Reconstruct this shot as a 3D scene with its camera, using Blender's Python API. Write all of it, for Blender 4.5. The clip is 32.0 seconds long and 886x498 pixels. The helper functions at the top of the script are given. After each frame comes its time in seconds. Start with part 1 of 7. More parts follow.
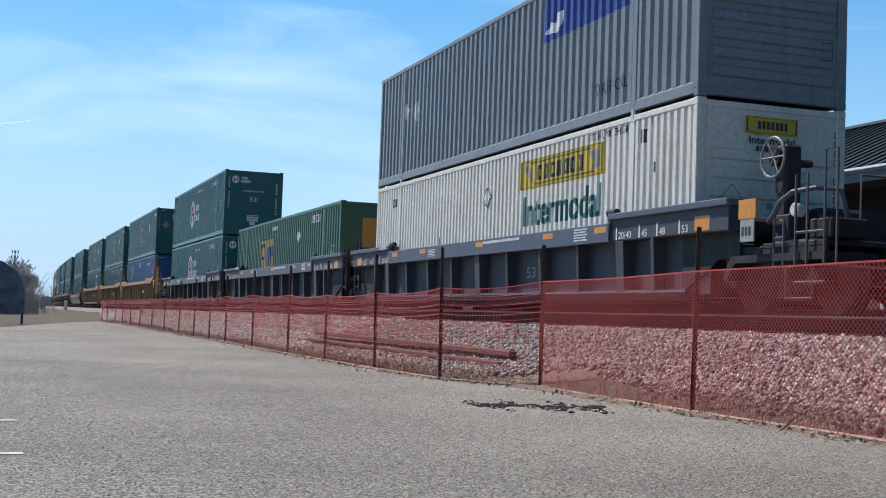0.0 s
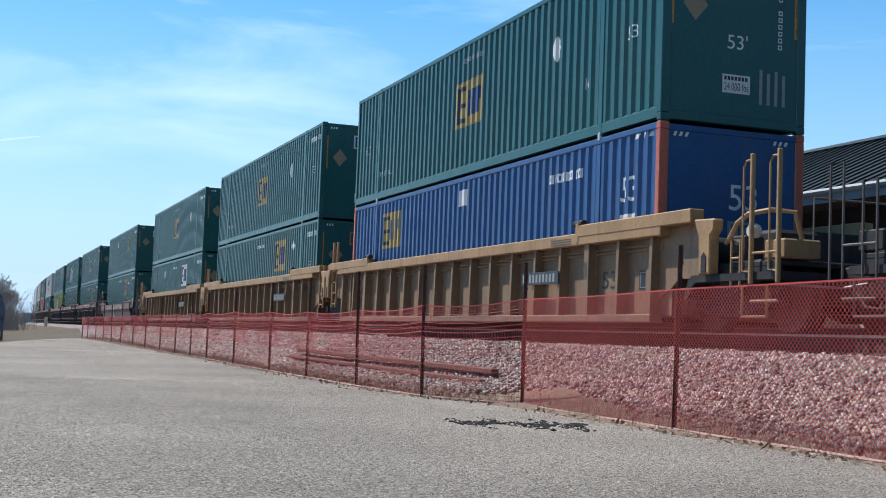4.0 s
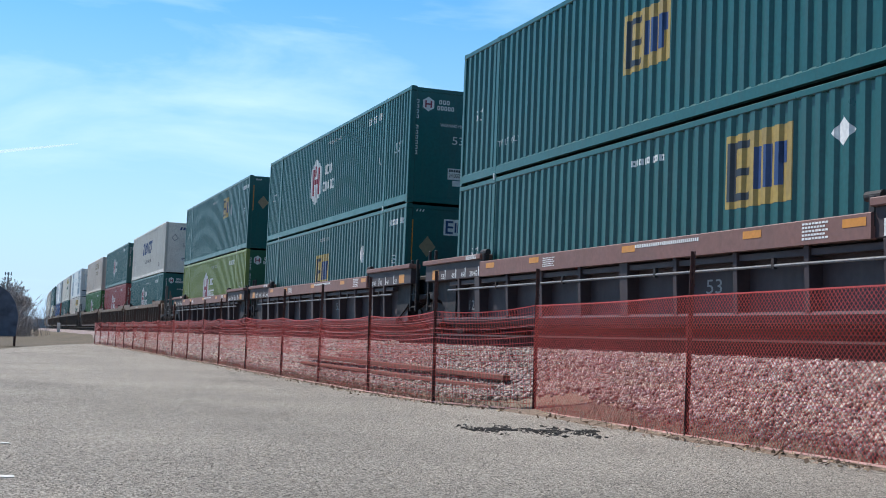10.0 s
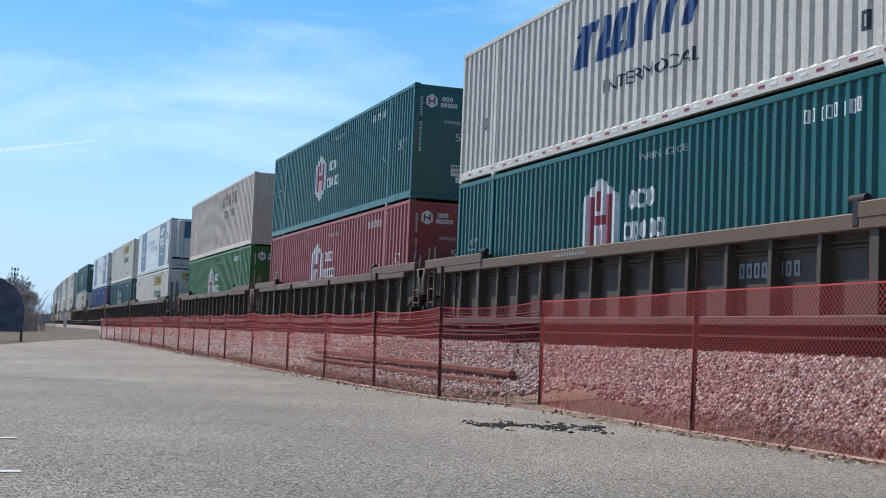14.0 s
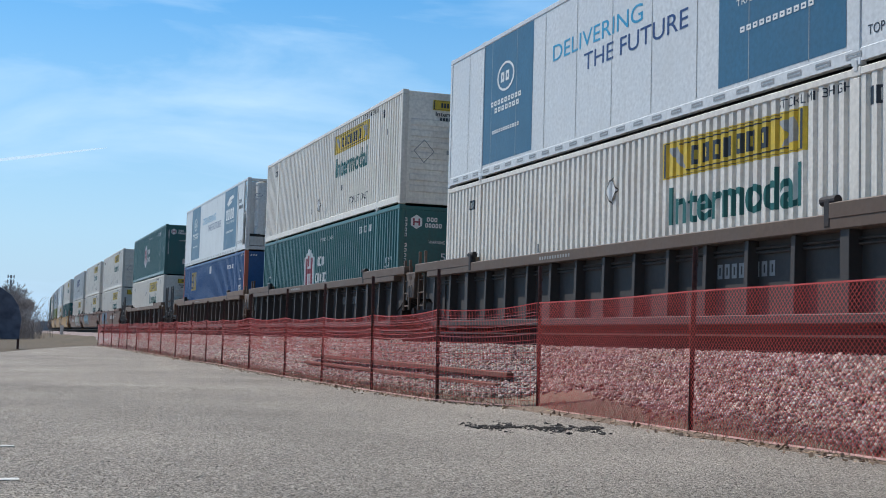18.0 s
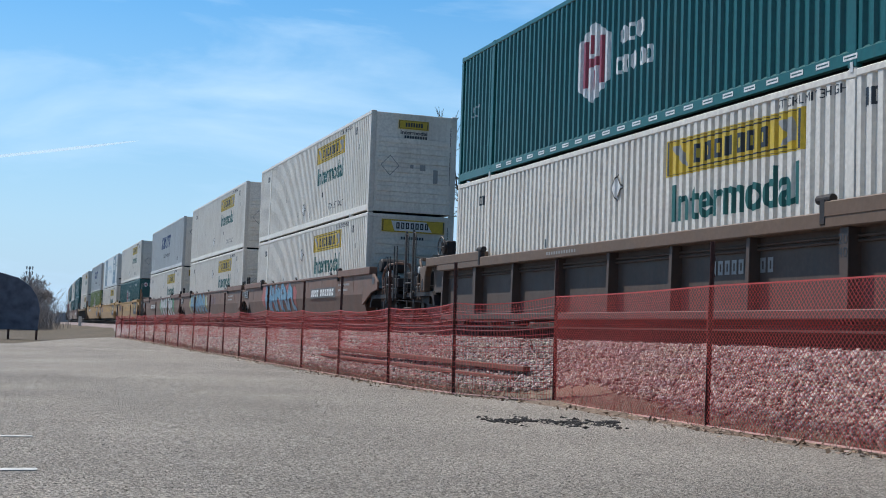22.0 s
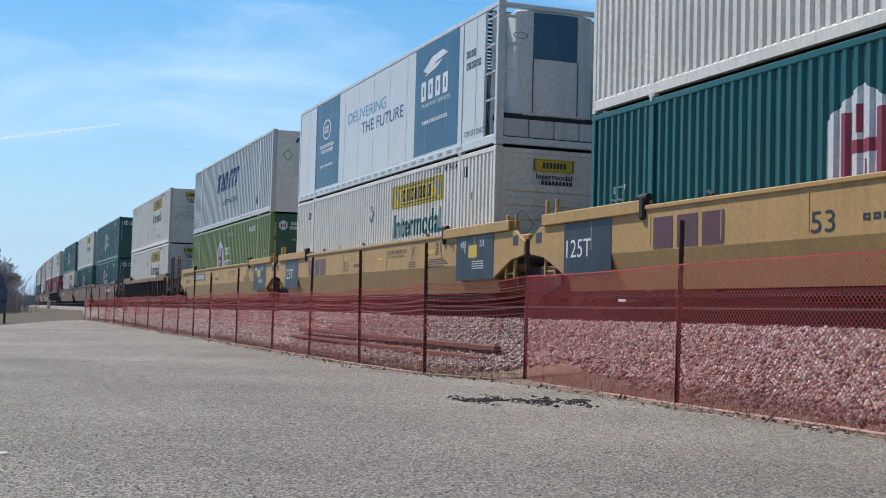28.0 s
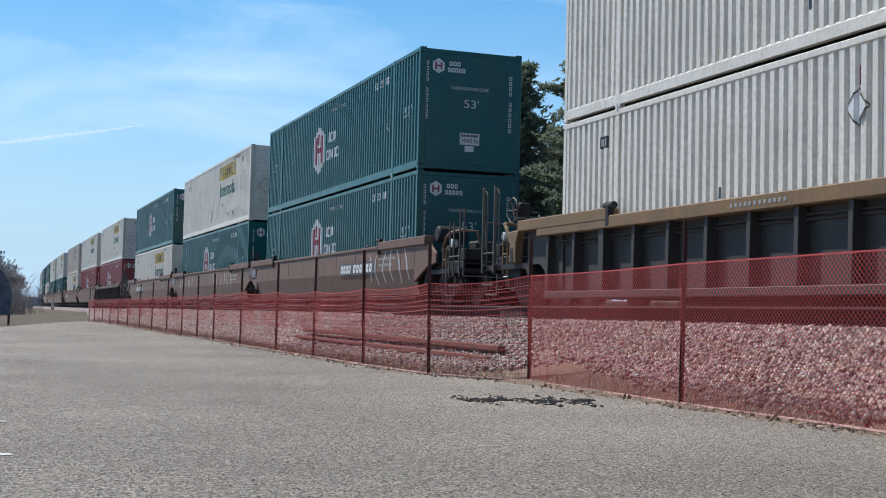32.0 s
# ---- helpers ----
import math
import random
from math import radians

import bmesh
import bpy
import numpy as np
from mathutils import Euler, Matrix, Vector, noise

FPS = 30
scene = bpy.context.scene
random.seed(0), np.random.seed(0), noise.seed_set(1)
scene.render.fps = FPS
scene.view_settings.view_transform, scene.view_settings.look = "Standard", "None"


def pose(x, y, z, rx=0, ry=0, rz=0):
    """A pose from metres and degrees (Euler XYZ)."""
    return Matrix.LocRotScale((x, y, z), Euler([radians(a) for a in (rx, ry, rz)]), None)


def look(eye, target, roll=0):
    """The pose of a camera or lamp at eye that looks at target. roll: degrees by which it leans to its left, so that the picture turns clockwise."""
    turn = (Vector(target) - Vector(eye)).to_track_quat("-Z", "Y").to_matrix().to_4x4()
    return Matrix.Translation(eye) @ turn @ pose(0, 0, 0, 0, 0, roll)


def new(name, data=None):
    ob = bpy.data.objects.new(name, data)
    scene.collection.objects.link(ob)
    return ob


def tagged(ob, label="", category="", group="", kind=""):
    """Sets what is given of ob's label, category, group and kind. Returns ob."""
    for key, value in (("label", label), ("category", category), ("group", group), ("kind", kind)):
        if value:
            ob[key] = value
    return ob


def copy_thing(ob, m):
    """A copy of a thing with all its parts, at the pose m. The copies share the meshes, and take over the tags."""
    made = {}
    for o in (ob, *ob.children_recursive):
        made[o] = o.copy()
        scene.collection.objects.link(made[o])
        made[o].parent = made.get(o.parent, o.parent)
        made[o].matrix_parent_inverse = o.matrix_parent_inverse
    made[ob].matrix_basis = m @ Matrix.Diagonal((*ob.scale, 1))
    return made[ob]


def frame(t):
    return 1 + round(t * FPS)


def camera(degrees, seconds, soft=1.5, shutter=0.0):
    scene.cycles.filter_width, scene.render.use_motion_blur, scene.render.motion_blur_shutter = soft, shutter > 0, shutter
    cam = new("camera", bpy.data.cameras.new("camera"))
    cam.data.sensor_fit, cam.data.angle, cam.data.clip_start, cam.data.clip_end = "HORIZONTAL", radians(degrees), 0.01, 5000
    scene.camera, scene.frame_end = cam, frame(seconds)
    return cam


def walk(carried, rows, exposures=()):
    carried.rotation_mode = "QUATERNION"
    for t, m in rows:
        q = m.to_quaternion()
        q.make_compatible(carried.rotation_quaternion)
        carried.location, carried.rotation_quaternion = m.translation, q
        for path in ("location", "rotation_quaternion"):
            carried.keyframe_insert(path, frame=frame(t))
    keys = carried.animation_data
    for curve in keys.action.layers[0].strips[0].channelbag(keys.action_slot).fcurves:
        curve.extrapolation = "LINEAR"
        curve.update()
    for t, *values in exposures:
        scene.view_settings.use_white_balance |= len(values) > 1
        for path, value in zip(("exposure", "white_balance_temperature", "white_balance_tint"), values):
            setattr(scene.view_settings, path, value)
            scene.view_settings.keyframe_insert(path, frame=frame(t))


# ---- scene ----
# ---- camera ----
cam = camera(38.34, 32.0, soft=1.0)
EYE = 0.82
ROWS = [
    (0.0, -19.691, 3.187, -2.072),
    (0.5, -19.937, 3.288, -2.169),
    (1.0, -20.148, 3.503, -2.193),
    (1.5, -20.257, 3.685, -2.163),
    (2.0, -20.295, 3.802, -2.163),
    (2.5, -20.354, 3.818, -2.097),
    (3.0, -20.386, 3.844, -2.152),
    (3.5, -20.446, 3.918, -2.216),
    (4.0, -20.495, 3.997, -2.201),
    (4.5, -20.499, 4.085, -2.269),
    (6.5, -20.615, 4.247, -2.768),
    (7.0, -20.588, 4.249, -2.582),
    (7.5, -20.501, 4.374, -2.586),
    (8.0, -20.374, 4.371, -2.379),
    (8.5, -20.230, 4.370, -2.185),
    (9.0, -20.080, 4.311, -2.152),
    (9.5, -19.950, 4.263, -2.078),
    (10.0, -19.972, 4.255, -2.278),
    (10.5, -19.987, 4.302, -2.368),
    (11.0, -19.983, 4.361, -2.283),
    (11.5, -19.979, 4.363, -2.217),
    (12.0, -19.892, 4.303, -2.112),
    (12.5, -19.770, 4.253, -2.062),
    (13.0, -19.630, 4.115, -2.182),
    (13.5, -19.624, 4.122, -2.322),
    (14.0, -19.707, 4.049, -2.331),
    (14.5, -19.471, 3.976, -2.056),
    (16.5, -20.163, 4.191, -1.809),
    (17.0, -20.163, 4.219, -1.742),
    (17.5, -20.004, 4.157, -1.729),
    (18.0, -19.830, 4.169, -1.658),
    (18.5, -19.814, 4.232, -1.815),
    (19.0, -19.859, 4.349, -1.894),
    (19.5, -19.905, 4.459, -1.966),
    (20.0, -19.729, 4.400, -1.956),
    (20.5, -19.540, 4.261, -1.894),
    (21.0, -19.307, 4.151, -1.931),
    (21.5, -19.222, 4.050, -1.971),
    (22.0, -19.089, 3.850, -1.995),
    (22.5, -19.200, 3.673, -1.799),
    (23.0, -19.467, 3.452, -1.596),
    (23.5, -19.904, 3.202, -1.593),
    (24.0, -20.364, 2.920, -1.720),
    (24.5, -20.472, 2.918, -1.794),
    (25.0, -20.514, 3.018, -1.684),
    (25.5, -20.211, 3.107, -1.630),
    (26.0, -20.211, 3.086, -1.634),
    (26.5, -20.294, 3.049, -1.628),
    (28.5, -20.435, 2.997, -1.569),
    (29.0, -20.527, 3.051, -1.550),
    (29.5, -20.523, 3.057, -1.466),
    (30.0, -20.433, 3.016, -1.460),
    (30.5, -20.334, 3.049, -1.503),
    (31.0, -20.339, 3.123, -1.564),
    (31.5, -20.292, 3.087, -1.512),
    (32.0, -20.223, 2.994, -1.371),
]
walk(cam, [(t, pose(0, 0, EYE, 90 + pitch, roll, yaw)) for t, yaw, pitch, roll in ROWS], exposures=[(0.0, 0.02), (2.0, 0.02), (4.0, 0.16), (7.0, 0.17), (11.0, 0.15), (13.0, 0.08), (19.0, -0.1), (26.0, -0.1), (32.0, -0.05)])

# ---- sky and sun ----
SUN_UP, SUN_TURN = 56.0, -36.0
world = bpy.data.worlds.new("sky")
scene.world = world
world.use_nodes = True
wn, wl = world.node_tree.nodes, world.node_tree.links
wn.clear()
sky = wn.new("ShaderNodeTexSky")
sky.sky_type, sky.sun_disc = "NISHITA", False
sky.sun_elevation, sky.sun_rotation = radians(SUN_UP), radians(SUN_TURN)
sky.air_density, sky.dust_density, sky.ozone_density = 1.2, 0.0, 3.5
coords = wn.new("ShaderNodeTexCoord")
stretch = wn.new("ShaderNodeMapping")
stretch.inputs["Rotation"].default_value = (0, 0, radians(22))
stretch.inputs["Scale"].default_value = (2.2, 2.2, 9.0)
wl.new(coords.outputs["Generated"], stretch.inputs["Vector"])
wisps = wn.new("ShaderNodeTexNoise")
wisps.inputs["Scale"].default_value, wisps.inputs["Detail"].default_value = 1.6, 7.0
wisps.inputs["Roughness"].default_value, wisps.inputs["Distortion"].default_value = 0.55, 0.5
wl.new(stretch.outputs["Vector"], wisps.inputs["Vector"])
veil = wn.new("ShaderNodeValToRGB")
veil.color_ramp.elements[0].position, veil.color_ramp.elements[0].color = 0.48, (0, 0, 0, 1)
veil.color_ramp.elements[1].position, veil.color_ramp.elements[1].color = 0.74, (0.8, 0.8, 0.8, 1)
wl.new(wisps.outputs["Fac"], veil.inputs["Fac"])
thin = wn.new("ShaderNodeMix")
thin.data_type = "RGBA"
deep = wn.new("ShaderNodeHueSaturation")
deep.inputs["Saturation"].default_value = 1.48
wl.new(sky.outputs["Color"], deep.inputs["Color"])
height = wn.new("ShaderNodeSeparateXYZ")
wl.new(coords.outputs["Generated"], height.inputs["Vector"])
low = wn.new("ShaderNodeMapRange")
low.inputs["From Min"].default_value, low.inputs["From Max"].default_value = 0.0, 0.34
low.inputs["To Min"].default_value, low.inputs["To Max"].default_value = 0.92, 0.0
wl.new(height.outputs["Z"], low.inputs["Value"])
high = wn.new("ShaderNodeMapRange")
high.inputs["From Min"].default_value, high.inputs["From Max"].default_value = 0.25, 0.6
high.inputs["To Min"].default_value, high.inputs["To Max"].default_value = 1.0, 0.15
wl.new(height.outputs["Z"], high.inputs["Value"])
spread_out = wn.new("ShaderNodeMath")
spread_out.operation = "MULTIPLY"
wl.new(veil.outputs["Color"], spread_out.inputs[0])
wl.new(high.outputs["Result"], spread_out.inputs[1])
wl.new(spread_out.outputs["Value"], thin.inputs["Factor"])
zenith = wn.new("ShaderNodeMapRange")
zenith.inputs["From Min"].default_value, zenith.inputs["From Max"].default_value = 0.3, 0.75
zenith.inputs["To Min"].default_value, zenith.inputs["To Max"].default_value = 1.4, 0.6
wl.new(height.outputs["Z"], zenith.inputs["Value"])
wl.new(zenith.outputs["Result"], deep.inputs["Value"])
haze = wn.new("ShaderNodeMix")
haze.data_type = "RGBA"
wl.new(low.outputs["Result"], haze.inputs["Factor"])
wl.new(deep.outputs["Color"], haze.inputs["A"])
haze.inputs["B"].default_value = (4.15, 6.7, 9.9, 1)
wl.new(haze.outputs["Result"], thin.inputs["A"])
thin.inputs["B"].default_value = (6.3, 9.0, 11.8, 1)
air = wn.new("ShaderNodeBackground")
air.inputs["Strength"].default_value = 0.1
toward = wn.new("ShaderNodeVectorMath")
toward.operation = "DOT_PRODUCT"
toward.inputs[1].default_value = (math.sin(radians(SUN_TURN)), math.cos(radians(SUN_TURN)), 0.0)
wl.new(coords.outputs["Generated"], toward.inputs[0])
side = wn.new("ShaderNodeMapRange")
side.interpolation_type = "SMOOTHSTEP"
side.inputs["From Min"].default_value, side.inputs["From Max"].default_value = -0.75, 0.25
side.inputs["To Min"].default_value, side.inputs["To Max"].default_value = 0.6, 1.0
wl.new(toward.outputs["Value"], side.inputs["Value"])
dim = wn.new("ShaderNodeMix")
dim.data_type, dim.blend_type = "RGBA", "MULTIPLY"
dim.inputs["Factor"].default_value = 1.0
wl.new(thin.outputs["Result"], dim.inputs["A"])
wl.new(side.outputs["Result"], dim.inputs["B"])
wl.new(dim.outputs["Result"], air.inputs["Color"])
sky_out = wn.new("ShaderNodeOutputWorld")
wl.new(air.outputs["Background"], sky_out.inputs["Surface"])

lamp = bpy.data.lights.new("sun", "SUN")
lamp.energy, lamp.angle, lamp.color = 5.0, radians(0.55), (1.0, 0.97, 0.94)
sun = new("sun", lamp)
ce, se = math.cos(radians(SUN_UP)), math.sin(radians(SUN_UP))
TO_SUN = Vector((math.sin(radians(SUN_TURN)) * ce, math.cos(radians(SUN_TURN)) * ce, se))
sun.matrix_world = look(TO_SUN * 200, (0, 0, 0))


# ---- materials ----
def surface(name, rgb, rough=0.5, metal=0.0, spread=0.25, grain=30.0, patch=1.5, dirt=None, dirt_amount=0.0,
            streaks=0.0, bump=0.15, bump_scale=60.0, spec=0.5):
    """Principled surface with grain and patches at two scales, dirt blotches and rain streaks, in metres."""
    m = bpy.data.materials.new(name)
    m.use_nodes = True
    n, l = m.node_tree.nodes, m.node_tree.links
    p = n["Principled BSDF"]
    p.inputs["Roughness"].default_value, p.inputs["Metallic"].default_value = rough, metal
    p.inputs["Specular IOR Level"].default_value = spec
    tc = n.new("ShaderNodeTexCoord")

    def noise_at(scale, detail=4.0, squeeze=None):
        t = n.new("ShaderNodeTexNoise")
        t.inputs["Scale"].default_value, t.inputs["Detail"].default_value = scale, detail
        if squeeze:
            mp = n.new("ShaderNodeMapping")
            mp.inputs["Scale"].default_value = squeeze
            l.new(tc.outputs["Object"], mp.inputs["Vector"])
            l.new(mp.outputs["Vector"], t.inputs["Vector"])
        else:
            l.new(tc.outputs["Object"], t.inputs["Vector"])
        return t.outputs["Fac"]

    def mixed(fac, a, b):
        mx = n.new("ShaderNodeMix")
        mx.data_type = "RGBA"
        for value, socket in ((fac, "Factor"), (a, "A"), (b, "B")):
            if isinstance(value, (int, float, tuple)):
                mx.inputs[socket].default_value = value
            else:
                l.new(value, mx.inputs[socket])
        return mx.outputs["Result"]

    def ramp(fac, lo, hi, top=1.0):
        r = n.new("ShaderNodeMapRange")
        r.inputs["From Min"].default_value, r.inputs["From Max"].default_value = lo, hi
        r.inputs["To Max"].default_value = top
        l.new(fac, r.inputs["Value"])
        return r.outputs["Result"]

    lo = tuple(c * (1 - spread) for c in rgb) + (1,)
    hi = tuple(min(1, c * (1 + spread)) for c in rgb) + (1,)
    col = mixed(ramp(noise_at(grain), 0.3, 0.7), lo, hi)
    lo2 = tuple(c * (1 - spread * 0.8) for c in rgb) + (1,)
    col = mixed(ramp(noise_at(patch, 6.0), 0.35, 0.7, 0.55), col, lo2)
    if dirt and streaks:
        col = mixed(ramp(noise_at(1.0, 5.0, (7, 7, 0.35)), 0.52, 0.8, streaks), col, dirt + (1,))
    if dirt and dirt_amount:
        col = mixed(ramp(noise_at(patch * 1.7, 8.0), 0.5, 0.72, dirt_amount), col, dirt + (1,))
    l.new(col, p.inputs["Base Color"])
    if bump:
        b = n.new("ShaderNodeBump")
        b.inputs["Strength"].default_value, b.inputs["Distance"].default_value = bump, 0.02
        l.new(noise_at(bump_scale, 3.0), b.inputs["Height"])
        l.new(b.outputs["Normal"], p.inputs["Normal"])
    rv = n.new("ShaderNodeMapRange")
    rv.inputs["To Min"].default_value, rv.inputs["To Max"].default_value = max(0.05, rough - 0.12), min(1, rough + 0.15)
    l.new(noise_at(patch * 3), rv.inputs["Value"])
    l.new(rv.outputs["Result"], p.inputs["Roughness"])
    return m


GRIME, RUST = (0.09, 0.075, 0.06), (0.16, 0.07, 0.035)


def paint(name, rgb, dirt=GRIME, amount=0.12, streaks=0.25, rough=0.4):
    m = surface(name, rgb, rough, 0, 0.14, 14.0, 0.7, dirt, amount, streaks, 0.08, 18.0, 0.5)
    p = m.node_tree.nodes["Principled BSDF"]
    p.inputs["Sheen Weight"].default_value, p.inputs["Sheen Roughness"].default_value = 0.05, 0.35
    return m


M = {}
M["green"] = paint("dark_green_paint", (0.008, 0.09, 0.088), rough=0.33)
M["teal"] = paint("teal_green_paint", (0.006, 0.102, 0.101), rough=0.33)
M["lime"] = paint("lime_green_paint", (0.185, 0.238, 0.056), streaks=0.2)
M["kelly"] = paint("grass_green_paint", (0.035, 0.15, 0.03))
M["kelly_dark"] = paint("deep_green_paint", (0.02, 0.1, 0.055))
M["red"] = paint("faded_red_paint", (0.3, 0.045, 0.045), (0.35, 0.15, 0.14), 0.2, 0.25)
M["blue"] = paint("royal_blue_paint", (0.012, 0.075, 0.225))
M["white"] = paint("white_container_paint", (0.7, 0.66, 0.585), (0.34, 0.26, 0.2), 0.2, 0.3)
M["dull_white"] = paint("dull_warm_white_paint", (0.57, 0.54, 0.48), (0.3, 0.23, 0.18), 0.2, 0.35)
M["grey_white"] = paint("light_grey_paint", (0.54, 0.55, 0.54), (0.24, 0.2, 0.17), 0.2, 0.35)
M["soiled_white"] = paint("soiled_white_end_paint", (0.8, 0.755, 0.67), (0.3, 0.22, 0.16), 0.25, 0.28)
M["cream"] = paint("weathered_cream_paint", (0.64, 0.54, 0.45), (0.28, 0.17, 0.11), 0.25, 0.5)
M["steel"] = paint("bare_grey_paint", (0.2, 0.215, 0.23), (0.08, 0.08, 0.085), 0.2, 0.4)
M["reefer"] = paint("clean_white_panel", (0.61, 0.625, 0.62), (0.42, 0.38, 0.32), 0.05, 0.1, 0.35)
M["orange_post"] = paint("orange_post_paint", (0.5, 0.12, 0.07))
M["yellow_mark"] = paint("yellow_marking", (0.62, 0.43, 0.03), amount=0.08, streaks=0.1)
M["squared_mark"] = paint("faded_amber_marking", (0.4, 0.27, 0.06), amount=0.35, streaks=0.3)
M["white_mark"] = paint("white_marking", (0.72, 0.72, 0.7), amount=0.06, streaks=0.1)
M["dark_mark"] = paint("dark_marking", (0.025, 0.028, 0.035), amount=0.0, streaks=0.0)
M["navy_mark"] = paint("navy_marking", (0.02, 0.05, 0.16), amount=0.0, streaks=0.0)
M["green_mark"] = paint("green_marking", (0.008, 0.1, 0.085), amount=0.0, streaks=0.0)
M["red_mark"] = paint("red_marking", (0.27, 0.035, 0.055), amount=0.0, streaks=0.0)
M["cyan_mark"] = paint("cyan_marking", (0.03, 0.3, 0.5), amount=0.0, streaks=0.0)
M["amber_mark"] = paint("amber_marking", (0.6, 0.24, 0.03), amount=0.0, streaks=0.0)
M["grey_mark"] = paint("grey_marking", (0.3, 0.3, 0.29), amount=0.1, streaks=0.1)
M["faded_mark"] = paint("faded_brown_marking", (0.3, 0.22, 0.13), amount=0.0)
M["faded_pink_mark"] = paint("faded_pink_white_marking", (0.5, 0.4, 0.37), amount=0.15)
# Slate body toned below its sill colour to deepen the shade in the bays.
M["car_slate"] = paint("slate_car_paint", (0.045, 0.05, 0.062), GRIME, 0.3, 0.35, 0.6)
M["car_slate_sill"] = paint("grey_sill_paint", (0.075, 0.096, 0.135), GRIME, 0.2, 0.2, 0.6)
# Yellow side walls: grime plus the sill's shade, darkened into the base colour.
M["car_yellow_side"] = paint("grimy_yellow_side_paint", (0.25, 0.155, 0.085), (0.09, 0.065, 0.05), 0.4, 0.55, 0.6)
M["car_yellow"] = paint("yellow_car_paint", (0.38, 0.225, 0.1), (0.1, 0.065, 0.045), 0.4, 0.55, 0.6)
M["car_gold"] = paint("golden_car_paint", (0.46, 0.275, 0.098), (0.16, 0.09, 0.03), 0.15, 0.25, 0.6)
M["gold_rail"] = paint("dull_gold_rail_paint", (0.24, 0.13, 0.06), GRIME, 0.3, 0.3, 0.6)
# Brown side walls set darker than tan_sill to carry the recess shade.
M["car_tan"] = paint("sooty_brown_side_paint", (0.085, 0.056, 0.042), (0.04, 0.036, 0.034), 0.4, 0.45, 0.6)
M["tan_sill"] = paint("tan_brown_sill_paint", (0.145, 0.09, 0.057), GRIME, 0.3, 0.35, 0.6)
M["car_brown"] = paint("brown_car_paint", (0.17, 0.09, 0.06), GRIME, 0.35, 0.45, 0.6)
# Maroon body near black: shade under the overhanging sill is in the colour.
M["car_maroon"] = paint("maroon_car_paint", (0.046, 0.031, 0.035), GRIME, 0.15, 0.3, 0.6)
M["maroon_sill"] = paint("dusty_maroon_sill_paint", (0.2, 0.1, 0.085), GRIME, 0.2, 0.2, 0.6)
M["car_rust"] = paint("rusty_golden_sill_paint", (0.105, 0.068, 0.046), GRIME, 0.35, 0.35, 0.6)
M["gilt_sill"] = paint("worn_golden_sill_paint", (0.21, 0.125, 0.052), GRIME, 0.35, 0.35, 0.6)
# Dark body colour also holds the shade of the bays under the sill.
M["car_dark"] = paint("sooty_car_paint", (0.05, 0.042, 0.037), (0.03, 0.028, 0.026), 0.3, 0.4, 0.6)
M["black"] = surface("black_underframe", (0.018, 0.018, 0.02), 0.7, 0, 0.3, 30, 2.0, RUST, 0.2, 0.2)
M["wheel"] = surface("wheel_steel", (0.09, 0.07, 0.06), 0.6, 0.4, 0.3, 20, 3.0, RUST, 0.4, 0.0)
M["rail_side"] = surface("rusty_rail_web", (0.05, 0.032, 0.026), 0.9, 0, 0.3, 20, 3.0, bump=0.2)
M["rail"] = surface("rail_steel", (0.3, 0.26, 0.23), 0.35, 0.8, 0.2, 20, 3.0, RUST, 0.3, 0.0)
M["dull_rail"] = surface("dull_painted_rail", (0.11, 0.1, 0.092), 0.6, 0.2, 0.2, 20, 3.0, RUST, 0.3, 0.2)
M["galv"] = surface("worn_handrail_metal", (0.25, 0.25, 0.25), 0.5, 0.4, 0.2, 20, 3.0, RUST, 0.3, 0.2)


